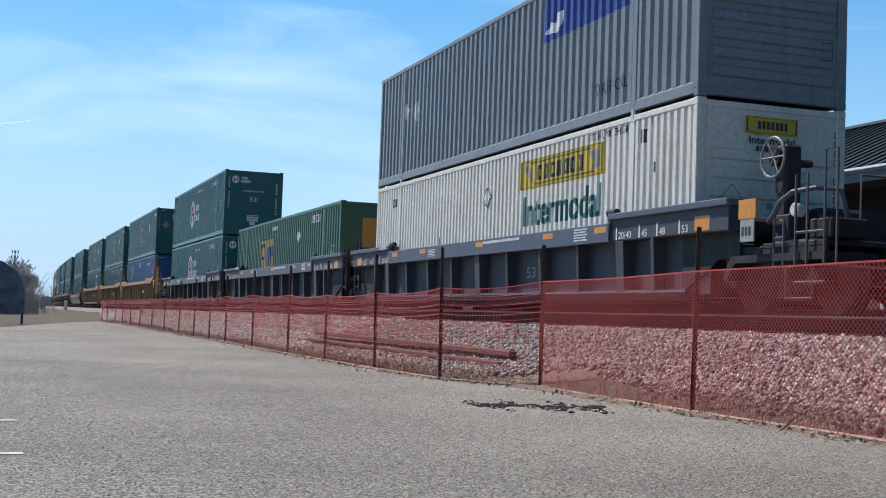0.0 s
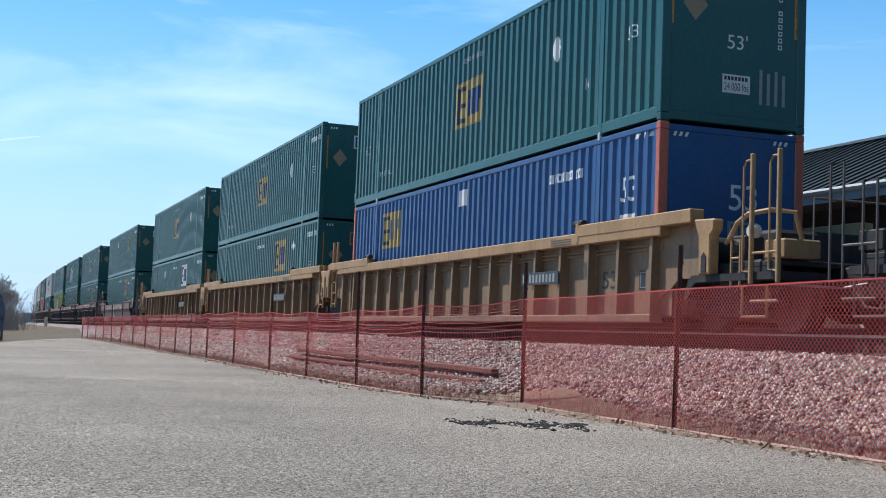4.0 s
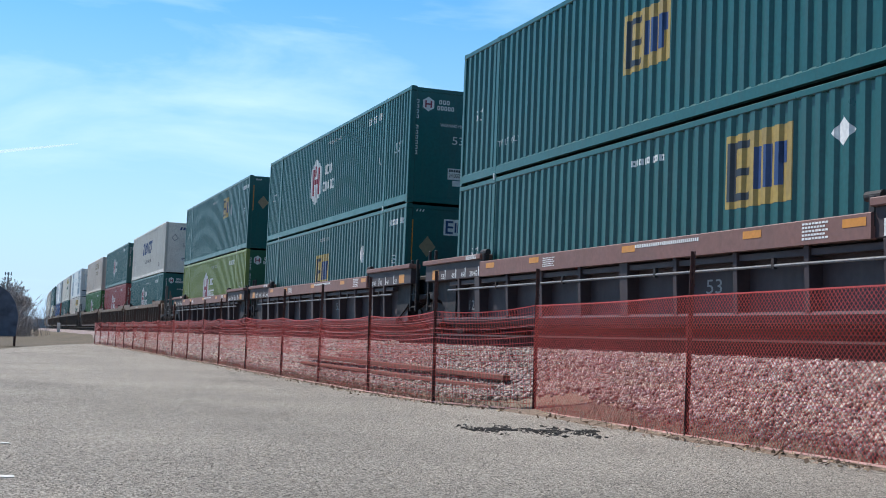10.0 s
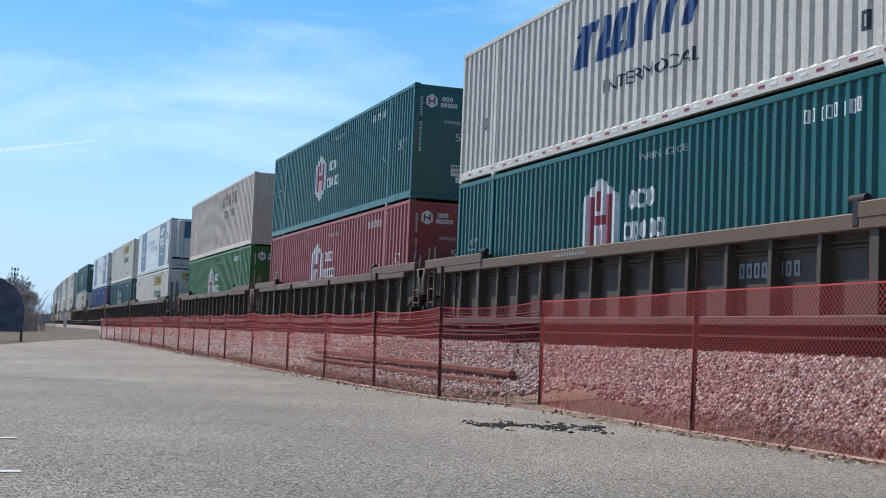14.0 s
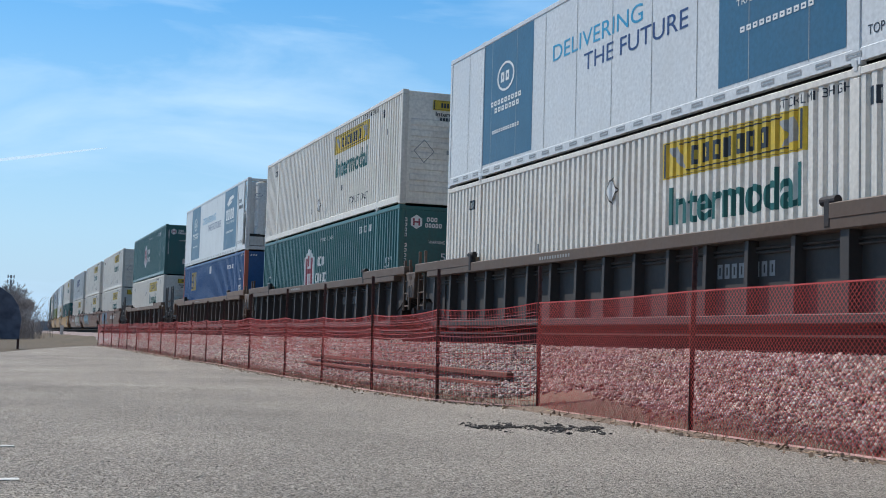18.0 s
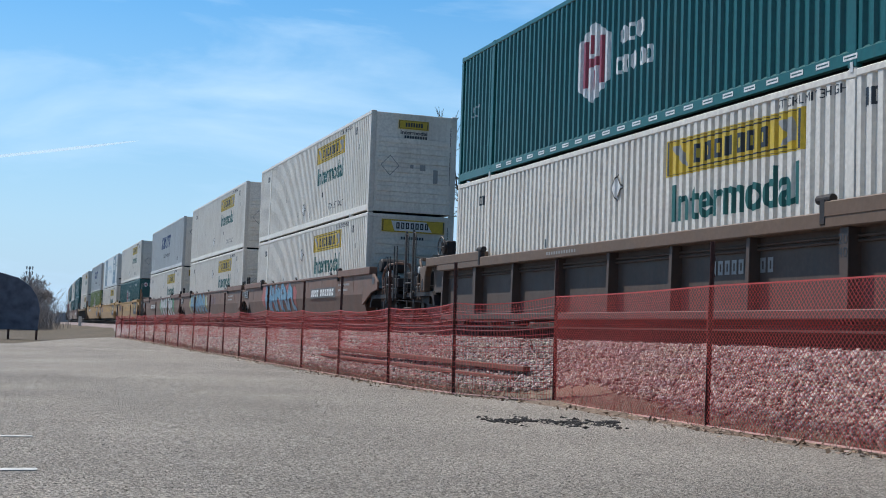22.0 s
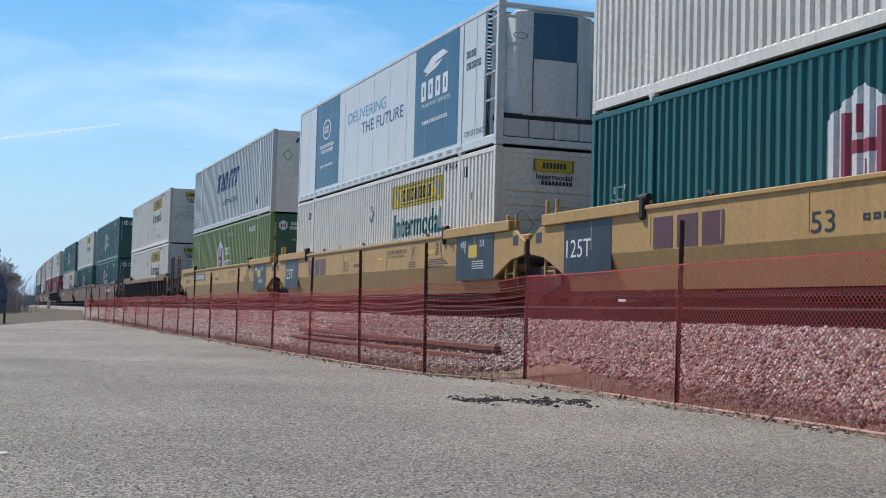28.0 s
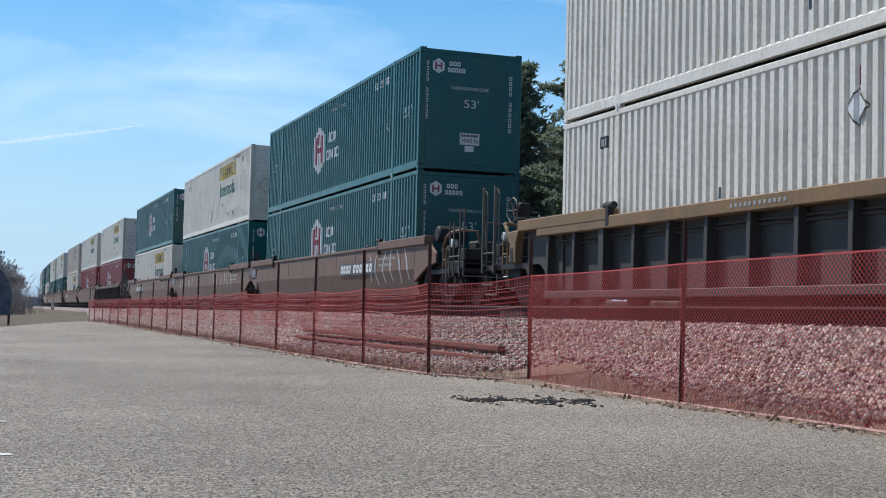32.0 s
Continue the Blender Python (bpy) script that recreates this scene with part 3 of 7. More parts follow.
def hexed(label, key, low=False, taped=False):
    PATTERN[0] = CLOSE_FOLD if key == "teal" else WIDE_FOLD
    c = container_box(label, key, end_key="kelly_dark" if key == "lime" else None)
    zc = 1.48 if not low else 1.6
    hexa = regular(1.22, zc, 0.8, 0.74, 6, math.pi / 2)
    logo = side_mark("logo_hexagon", [hexa], M["reefer"], c)
    side_mark("logo_shape", [rect(1.62, 1.44, zc - 0.42, zc + 0.42), rect(1.0, 0.82, zc - 0.42, zc + 0.42), rect(1.44, 1.0, zc - 0.08, zc + 0.08), rect(1.32, 1.24, zc + 0.16, zc + 0.5), rect(1.2, 1.12, zc - 0.5, zc - 0.16)], M["red_mark"], logo, 0.006)
    side_mark("name_marking", [q for a, b, n, h in ((0.2, -0.72, 3, 0.1), (0.3, -1.0, 5, -0.4)) for k in range(n) for q in rounded(a + (b - a) * k / n, a + (b - a) * (k + 0.8) / n, zc + h, zc + h + 0.3, 0.065)], M["white_mark"], c)
    side_mark("lettering", letters("53'", -6.9, 1.35, 0.5, 0.27, True), M["white_mark"], c)
    side_mark("numbering", bars(-4.5, -5.7, 2.4, 2.58, 8, 0.5), M["white_mark"], c)
    side_mark("lettering", letters("WARNING HIGH CUBE", -0.15, 2.44, 1.5, 0.11, True), M["grey_white"], c)
    side_mark("lettering", letters("53'", 7.35, 1.4, 0.45, 0.25, True) + letters("1A", -5.45, 1.2, 0.2, 0.2, True), M["grey_white"], c)
    if taped:
        side_mark("reflector_tape", bars(-6.2, 6.0, 0.1, 0.17, 22, 0.5), M["white_mark"], c, 0.017, False)
    end_logo = end_mark("logo_hexagon", [regular(-0.83, 2.47, 0.17, 0.18, 6, math.pi / 2)], M["white_mark"], c)
    end_mark("logo_shape", [rect(-0.92, -0.88, 2.38, 2.56), rect(-0.78, -0.74, 2.38, 2.56), rect(-0.88, -0.78, 2.45, 2.49)], M["red_mark"], end_logo, 0.006)
    end_mark("name_marking", [q for a, b, n, h in ((-0.56, -0.26, 3, 2.49), (-0.6, -0.14, 5, 2.34)) for k in range(n) for q in rounded(a + (b - a) * k / n, a + (b - a) * (k + 0.82) / n, h, h + 0.11, 0.026)], M["white_mark"], c)
    end_mark("lettering", letters("WARNING HIGH CUBE", -0.5, 1.94, 0.95, 0.08, False), M["white_mark"], c)
    end_mark("lettering", letters("53'", -0.17, 1.52, 0.38, 0.2, False), M["white_mark"], c)
    plate(c, -0.26, 0.24, 0.64, 0.92, "24,000 lbs")
    end_mark("small_plate", [rect(-0.13, 0.1, 0.48, 0.62)], M["white_mark"], c)
    end_numbers(c, -1.15, 1.2, 2.6)
    end_numbers(c, 0.98, 1.0, 2.4)
    PATTERN[0] = WIDE_FOLD
    return c


def blue_box(label):
    c = container_box(label, "blue", "orange_post")
    squared_square(c, 5.65, 4.17, 1.65, 2.53, "squared_mark")
    side_mark("small_plate", [rect(0.29, -0.19, 2.28, 2.62)], M["white_mark"], c)
    side_mark("numbering", bars(-4.2, -5.5, 2.3, 2.46, 8), M["white_mark"], c)
    side_mark("lettering", letters("53", -6.85, 1.75, 0.45, 0.4, True), M["white_mark"], c)
    size_plate = side_mark("size_plate", [rect(-6.85, -7.35, 1.2, 1.55)], M["white_mark"], c)
    side_mark("lettering", letters("110\"", -6.9, 1.28, 0.4, 0.2, True), M["dark_mark"], size_plate, 0.006)
    side_mark("hazard_marking", [[(y, 2.7), (y - 0.1, 2.7), (y - 0.14, 2.78), (y - 0.04, 2.78)] for y in (-7.3, -7.5, -7.7)], M["white_mark"], c)
    end_mark("lettering", letters("53", -0.05, 1.62, 0.5, 0.4, False), M["white_mark"], c)
    size_plate = end_mark("size_plate", [rect(-0.07, 0.47, 1.2, 1.45)], M["grey_mark"], c)
    end_mark("lettering", letters("110\"", 0.0, 1.24, 0.4, 0.17, False), M["dark_mark"], size_plate, 0.006)
    end_mark("hazard_marking", [[(x + k * 0.1, 2.68), (x + k * 0.1 + 0.05, 2.68), (x + k * 0.1 + 0.08, 2.75), (x + k * 0.1 + 0.03, 2.75)] for x in (-1.08, 0.7) for k in range(3)], M["white_mark"], c, 0.03)
    return c


def panelled(label, top=False, big_plate=False, key="white"):
    PATTERN[0] = NARROW_FOLD
    c = container_box(label, key, end="ribs", end_key="soiled_white" if top else None)
    logo = side_mark("logo_panel", [rect(-1.5, -5.1, 2.04, 2.6)], M["yellow_mark"], c)
    side_mark("logo_frame", outline(rect(-1.56, -5.04, 2.06, 2.58), 0.05), M["dark_mark"], logo, 0.006)
    side_mark("logo_shape", bars(-2.35, -4.35, 2.18, 2.46, 7, 0.32) + [rect(-2.0, -4.6, 2.52, 2.54), rect(-2.2, -4.7, 2.11, 2.13)], M["dark_mark"], logo, 0.006)
    side_mark("logo_scroll", [[(-1.65, 2.5), (-1.95, 2.5), (-2.2, 2.16), (-2.08, 2.16)], [(-4.5, 2.48), (-4.85, 2.5), (-4.95, 2.2), (-4.6, 2.14), (-4.7, 2.3)]], M["grey_mark"], logo, 0.006)
    side_mark("lettering", letters("Intermodal", -1.72, 1.33, 3.3, 0.57, True, 0.022), M["green_mark"], c)
    z = 0.7 if top else 2.05
    holder = side_mark("placard_holder", [regular(0.15, z, 0.2, 0.24, 4)], M["white_mark"], c, 0.02)
    side_mark("placard_edge", outline(regular(0.15, z, 0.2, 0.24, 4), 0.03), M["dull_rail"], holder, 0.024)
    if not top:
        side_mark("stripe", [rect(0.17, 0.12, z + 0.26, z + 0.5)], M["red_mark"], c)
    side_mark("lettering", letters("TOP LIFT ONLY", -3.3, 0.42, 1.9, 0.2, True), M["dark_mark"], c)
    side_mark("lettering", letters("STICK LIMIT 3 HIGH", -4.5, 2.64, 1.45, 0.12, True), M["dark_mark"], c)
    side_mark("numbering", bars(-6.3, -6.6, 2.4, 2.62, 2) + bars(6.7, 6.4, 2.3, 2.5, 2), M["dark_mark"], c)
    side_mark("scuffing", [rect(a, a - 0.06, b, b + 0.16) for a, b in ((3.1, 1.2), (1.1, 0.5), (-0.7, 0.35), (-2.4, 0.9), (-6.8, 1.9))], M["dark_mark"], c)
    if big_plate:
        lp = end_mark("logo_panel", [rect(-0.88, 1.0, 2.36, 2.72)], M["yellow_mark"], c, 0.04)
        end_mark("logo_field", [[(-0.5, 2.4), (0.62, 2.4), (0.45, 2.68), (-0.6, 2.68)]], M["white_mark"], lp, 0.044)
        end_mark("logo_shape", bars(-0.45, 0.55, 2.46, 2.64, 7), M["dark_mark"], lp, 0.048)
        end_mark("logo_frame", outline(rect(-0.86, 0.98, 2.38, 2.7), 0.03), M["dark_mark"], lp, 0.048)
    else:
        lp = end_mark("logo_panel", [rect(-0.49, 0.42, 2.42, 2.68)], M["yellow_mark"], c, 0.04)
        end_mark("logo_shape", bars(-0.28, 0.26, 2.49, 2.61, 7), M["dark_mark"], lp, 0.046)
        end_mark("logo_frame", outline(rect(-0.47, 0.4, 2.44, 2.66), 0.025), M["dark_mark"], lp, 0.046)
        end_mark("lettering", letters("Intermodal", -0.42, 2.27, 0.8, 0.11, False, 0.02), M["dark_mark"], c, 0.04)
    end_mark("placard_holder", outline(regular(-0.7, 1.35, 0.28, 0.3, 4), 0.03), M["grey_mark"], c, 0.045)
    end_mark("numbering", bars(-0.3, 0.4, 2.16, 2.24, 9), M["dark_mark"], c, 0.04)
    end_mark("small_plate", [rect(0.2, 0.36, 1.25, 1.42), rect(-0.1, 0.0, 1.3, 1.4), rect(0.6, 0.74, 0.9, 1.3)], M["grey_mark"], c, 0.045)
    end_mark("numbering", column(1.1, 1.16, 0.9, 2.6, 11), M["dark_mark"], c, 0.003)
    PATTERN[0] = WIDE_FOLD
    return c


def slant(label, key):
    c = container_box(label, key, end_key="soiled_white")
    s = 0.25
    word = [[(a, 1.46), (a - w, 1.46), (a - w - s, 2.2), (a - s, 2.2)] for a, w in ((2.4, 0.5), (1.55, 0.34), (1.05, 0.34), (0.55, 0.3), (-0.1, 0.3), (-0.72, 0.3), (-1.35, 0.32))]
    word += [[(2.3, 2.02), (1.5, 2.02), (1.42, 2.2), (2.2, 2.2)], [(-0.7, 2.02), (-2.2, 2.02), (-2.28, 2.2), (-0.8, 2.2)], [(1.5, 1.46), (0.6, 1.46), (0.54, 1.64), (1.44, 1.64)]]
    side_mark("logo_shape", word[:7], M["navy_mark"], c, 0.004)
    side_mark("logo_shape", word[7:], M["navy_mark"], c, 0.007)
    side_mark("lettering", letters("INTERMODAL", 1.2, 0.86, 3.1, 0.22, True), M["dark_mark"], c)
    side_mark("reflector_tape", bars(-6.2, 8.0, 0.12, 0.16, 22, 0.75), M["red_mark"], c, 0.017, False)
    side_mark("reflector_tape", bars(-6.5, 7.7, 0.12, 0.16, 22, 0.75), M["white_mark"], c, 0.017, False)
    side_mark("numbering", bars(-5.6, -5.8, 0.45, 0.7, 1) + bars(6.7, 6.5, 1.0, 1.25, 1), M["dark_mark"], c)
    end_mark("logo_shape", [[(x, 2.46), (x + 0.1, 2.46), (x + 0.16, 2.62), (x + 0.06, 2.62)] for x in (-0.5, -0.33, -0.2, -0.08, 0.08, 0.22)], M["navy_mark"], c)
    end_mark("logo_underline", [rect(-0.1, 0.4, 2.34, 2.4)], M["navy_mark"], c)
    end_mark("lettering", letters("53ft", -0.3, 1.5, 0.42, 0.2, False), M["dark_mark"], c)
    end_mark("placard_holder", outline(regular(-0.75, 2.0, 0.2, 0.22, 4), 0.05), M["grey_mark"], c)
    plate(c, -0.35, 0.14, 0.7, 0.9, "24,000 lbs")
    end_numbers(c, 0.65, 0.8, 2.4, "navy_mark")
    return c


def cream_box(label):
    c = container_box(label, "cream", end="ribs")
    side_mark("numbering", bars(-1.0, -4.6, 2.0, 2.5, 5) + bars(-1.6, -4.2, 1.5, 1.8, 8), M["faded_mark"], c)
    side_mark("placard_holder", outline(regular(0.3, 0.56, 0.26, 0.26, 4), 0.06), M["grey_mark"], c, 0.02)
    end_mark("logo_frame", outline(rect(-0.7, 0.4, 2.3, 2.7), 0.03), M["grey_mark"], c, 0.04)
    end_mark("logo_shape", bars(-0.5, 0.3, 2.42, 2.58, 6), M["faded_mark"], c, 0.04)
    return c


def steel_box(label):
    c = container_box(label, "steel", end="ribs", rail_key="steel")
    logo = side_mark("logo_panel", [rect(-2.4, -5.8, 1.85, 2.75)], M["navy_blue_mark"], c)
    side_mark("logo_shape", [[(-2.5, 2.0), (-3.1, 1.95), (-3.3, 2.35), (-3.0, 2.3), (-2.9, 2.15), (-2.7, 2.2)]], M["white_mark"], logo, 0.006)
    side_mark("lettering", letters("TOP LIFT ONLY", -4.6, 0.5, 1.3, 0.2, True), M["dark_mark"], c)
    side_mark("placard_holder", [regular(5.9, 1.75, 0.26, 0.25, 4), regular(5.1, 1.65, 0.26, 0.25, 4)], M["grey_white"], c)
    end_mark("placard_holder", outline(rect(0.82, 1.02, 0.72, 1.0), 0.02), M["dark_mark"], c, 0.04)
    end_mark("numbering", column(1.1, 1.16, 1.1, 2.6, 9), M["dark_mark"], c)
    return c


def reefer(label):
    c = container_box(label, "reefer", smooth=True, nose=0.62)
    for a, b in ((6.2, 3.5), (-3.05, -5.9)):
        side_mark("colour_panel", [rect(a, b, 0.27, 2.78)], M["navy_panel"], c, 0.003, False)
    side_mark("logo_shape", outline(regular(4.85, 1.95, 0.45, 0.3, 16), 0.07) + bars(5.1, 4.6, 1.85, 2.05, 2), M["white_mark"], c, 0.008, False)
    side_mark("name_marking", bars(5.6, 4.0, 1.42, 1.52, 9) + bars(5.4, 4.1, 1.27, 1.37, 7) + bars(5.5, 4.1, 0.85, 0.92, 12), M["white_mark"], c, 0.008, False)
    side_mark("slogan", letters("DELIVERING", 2.6, 1.78, 3.4, 0.3, True), M["cyan_mark"], c, 0.004, False)
    side_mark("slogan", letters("THE FUTURE", 1.3, 1.36, 3.5, 0.3, True), M["navy_mark"], c, 0.004, False)
    side_mark("logo_shape", [[(-3.6, 2.2), (-4.2, 2.45), (-4.9, 2.5), (-5.2, 2.38), (-4.5, 2.3), (-3.9, 2.12)], [(-3.7, 2.06), (-4.3, 2.24), (-4.9, 2.3), (-4.5, 2.16)]], M["white_mark"], c, 0.008, False)
    side_mark("name_marking", bars(-3.5, -5.4, 1.5, 1.95, 4, 0.35), M["white_mark"], c, 0.008, False)
    side_mark("lettering", letters("TRANSPORT SERVICES", -3.5, 1.34, 1.9, 0.09, True), M["white_mark"], c, 0.008, False)
    side_mark("name_marking", bars(-3.6, -5.3, 0.95, 1.03, 11), M["white_mark"], c, 0.008, False)
    side_mark("numbering", bars(-6.35, -6.9, 2.0, 2.15, 4) + bars(-6.35, -7.2, 1.75, 1.9, 6), M["dark_mark"], c, 0.004, False)
    side_mark("lettering", letters("TOP LIFT ONLY", -6.3, 0.33, 1.1, 0.12, True), M["dark_mark"], c, 0.004, False)
    side_mark("panel_seam", [rect(y, y - 0.015, 0.24, 2.78) for y in (6.9, 5.6, 4.3, 2.95, 1.6, 0.25, -1.1, -2.45, -3.8, -5.15, -6.9)], M["grey_mark"], c, 0.005, False)
    side_mark("reflector_tape", bars(-6.2, 8.0, 0.1, 0.17, 24, 0.5), M["grey_mark"], c, 0.017, False)
    cowl = [(-0.86, 0.62), (-0.86, 0.2), (-0.8, 0.12), (-0.6, 0.05), (0.0, 0.0), (0.6, 0.05), (0.8, 0.12), (0.86, 0.2), (0.86, 0.62)]
    unit = part("cooling_unit", Shape().prism([(x, y - HL) for x, y in cowl], "z", 0.64, 2.76), M["reefer"], c, "white bowed refrigeration unit", bevel=0.025)
    grille = [(-0.52, 0.1), (-0.52, 0.03), (0.0, -0.014), (0.46, 0.024), (0.46, 0.1)]
    part("cooling_grille", Shape().prism([(x, y - HL) for x, y in grille], "z", 1.78, 2.72), M["navy_panel"], unit, "dark blue upper panel", bevel=0.01)
    for x in (-0.52, 0.47):
        part("panel_gap", Shape().box(x, x + 0.012, -HL + 0.02, -HL + 0.1, 0.68, 1.775), M["dark_mark"], unit)
    # Black strip stands in for the shade between cooling unit and shelf.
    part("gap_strip", Shape().box(-1.13, 1.13, -HL + 0.1, -HL + 0.6, 0.56, 0.66), M["black"], c)
    for k in range(4):
        part("shelf_panel", Shape().box(-1.12 + 0.56 * k, -1.12 + 0.56 * (k + 1) - 0.02, -HL + 0.05, -HL + 0.6, 0.19, 0.55), M["grey_white"], c, bevel=0.012)
    part("sooty_sill", Shape().box(-1.12, 1.12, -HL + 0.03, -HL + 0.5, 0.171, 0.188), M["black"], c)
    for sx in (-1, 1):
        for z in (0.95, 1.5, 2.05, 2.6):
            part("guard_rung", Shape().rod((sx * (HW - 0.05), -HL + 0.11, z), (sx * (HW - 0.05), -HL + 0.72, z), 0.022, 6), M["reefer"], c)
            part("guard_rung", Shape().box(min(sx * 0.87, sx * 1.14), max(sx * 0.87, sx * 1.14), -HL + 0.06, -HL + 0.09, z - 0.03, z + 0.03), M["reefer"], c)
    end_mark("maker_badge", outline(regular(-0.85, 2.2, 0.16, 0.07, 14), 0.02), M["navy_mark"], c, 0.085)
    return c


M["rust_mark"] = paint("rusty_placard", (0.2, 0.06, 0.03), amount=0.0)
M["navy_blue_mark"] = paint("deep_blue_marking", (0.03, 0.055, 0.26), amount=0.0)
M["navy_panel"] = paint("slate_blue_panel", (0.035, 0.12, 0.2), amount=0.1, streaks=0.1)

TEMPLATES = {
    "squared": squared("dark green corrugated container with small yellow logo square", "middle"),
    "squared_high": squared("dark green corrugated container with logo square set high", "high"),
    "squared_rear": squared("dark green corrugated container, logo square near its front", "rear"),
    "squared_low": squared("dark green corrugated container, yellow logo and white diamond", "near"),
    "squared_pale": squared("dark green corrugated container with pale logo square", "pale"),
    "squared_old": old_squared("older green corrugated container with amber end panel"),
    "hexed": hexed("teal green corrugated container with white hexagon logo", "teal"),
    "hexed_taped": hexed("teal green corrugated container with reflector tape dashes", "teal", taped=True),
    "hexed_low": hexed("dark teal corrugated container with hexagon logo, lower tier", "teal", True),
    "lime": hexed("lime green corrugated container with white hexagon logo", "lime", True),
    "kelly": hexed("grass green corrugated container with white hexagon logo", "kelly", True),
    "redbox": hexed("faded red corrugated container with white hexagon logo", "red", True),
    "blue": blue_box("royal blue corrugated container with orange corner posts"),
    "panelled": panelled("dirty white ribbed container with yellow logo panel"),
    "panelled_top": panelled("dirty white ribbed container, yellow panel, upper tier", True),
    "panelled_big": panelled("dirty white ribbed container with wide yellow end plate", False, True),
    "slant": slant("off-white corrugated container with slanted navy lettering bars", "dull_white"),
    "slant_grey": slant("light grey corrugated container with slanted navy lettering bars", "grey_white"),
    "cream": cream_box("weathered cream container streaked with rust"),
    "steel": steel_box("dark grey ribbed container with blue logo panel"),
    "reefer": reefer("white refrigerated container with two slate blue panels"),
}


# ---- well cars ----
SILL = {"slate": 2.42, "yellow": 2.58, "tan": 2.42, "wide": 2.42, "maroon": 2.44, "brown": 2.43, "gold": 2.47, "dark": 2.42, "gilt": 2.42, "lone": 2.18}


def deep_side(car, sx, top, body, sill, piped):
    """A side with a deep overhanging sill beam, widely spaced ribs and a low recessed wall."""
    a, b = sorted((sx * 1.6, sx * 1.31))
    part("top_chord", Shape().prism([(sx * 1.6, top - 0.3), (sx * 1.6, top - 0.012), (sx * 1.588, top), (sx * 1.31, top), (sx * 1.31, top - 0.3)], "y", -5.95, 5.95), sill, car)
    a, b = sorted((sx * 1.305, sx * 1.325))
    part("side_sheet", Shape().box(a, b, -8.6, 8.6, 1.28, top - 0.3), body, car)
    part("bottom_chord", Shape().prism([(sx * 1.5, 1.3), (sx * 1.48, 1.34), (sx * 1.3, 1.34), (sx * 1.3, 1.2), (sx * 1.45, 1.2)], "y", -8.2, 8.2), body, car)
    places = (-7.27, -6.22, -4.68, -3.12, -1.56, 0.0, 1.56, 3.12, 4.68, 6.22, 7.27)
    hidden = Shape()
    for y in places:
        w = 0.13 if abs(y) in (6.22, 0.0) else 0.05
        rib = (hidden if sx > 0 else Shape()).prism([(sx * 1.305, top - 0.3), (sx * 1.545, top - 0.3), (sx * 1.5, 1.32), (sx * 1.305, 1.32)], "y", y - w, y + w)
        if sx < 0:
            part("rib", rib, body, car, bevel=0.006)
    if sx > 0:
        tagged(part("hidden_ribs", hidden, body, car), kind="stuff")
    if piped:
        part("conduit", Shape().rod((sx * 1.53, -7.9, top - 0.52), (sx * 1.53, 7.9, top - 0.52), 0.02, 8), M["galv"], car, "pale pipe run")
        part("recess_beam", Shape().box(min(sx * 1.33, sx * 1.5), max(sx * 1.33, sx * 1.5), -7.9, 7.9, top - 0.42, top - 0.34), body, car)
        for y in (-6.9, -4.0, -1.0, 2.2, 5.2):
            part("pipe_clip", Shape().box(min(sx * 1.55, sx * 1.5), max(sx * 1.55, sx * 1.5), y - 0.03, y + 0.03, top - 0.56, top - 0.42), M["black"], car)


def undercut_side(car, sx, top, body, sill):
    """A side with one tall plain band and a wall that leans inwards under it."""
    part("top_chord", Shape().prism([(sx * 1.6, top - 0.34), (sx * 1.6, top - 0.012), (sx * 1.588, top), (sx * 1.31, top), (sx * 1.31, top - 0.34)], "y", -8.6, 8.6), sill, car)
    part("side_sheet", Shape().prism([(sx * 1.585, top - 0.341), (sx * 1.38, 1.2), (sx * 1.31, 1.2), (sx * 1.31, top - 0.341)], "y", -8.4, 8.4), body, car)
    part("bottom_chord", Shape().box(min(sx * 1.4, sx * 1.3), max(sx * 1.4, sx * 1.3), -8.2, 8.2, 1.12, 1.199), body, car, bevel=0.012)
    for y in (-6.2, -2.1, 2.1, 6.2) if sx < 0 else ():
        part("weld_seam", Shape().box(sx * 1.606, sx * 1.59, y - 0.012, y + 0.012, top - 0.32, top - 0.03), sill, car)


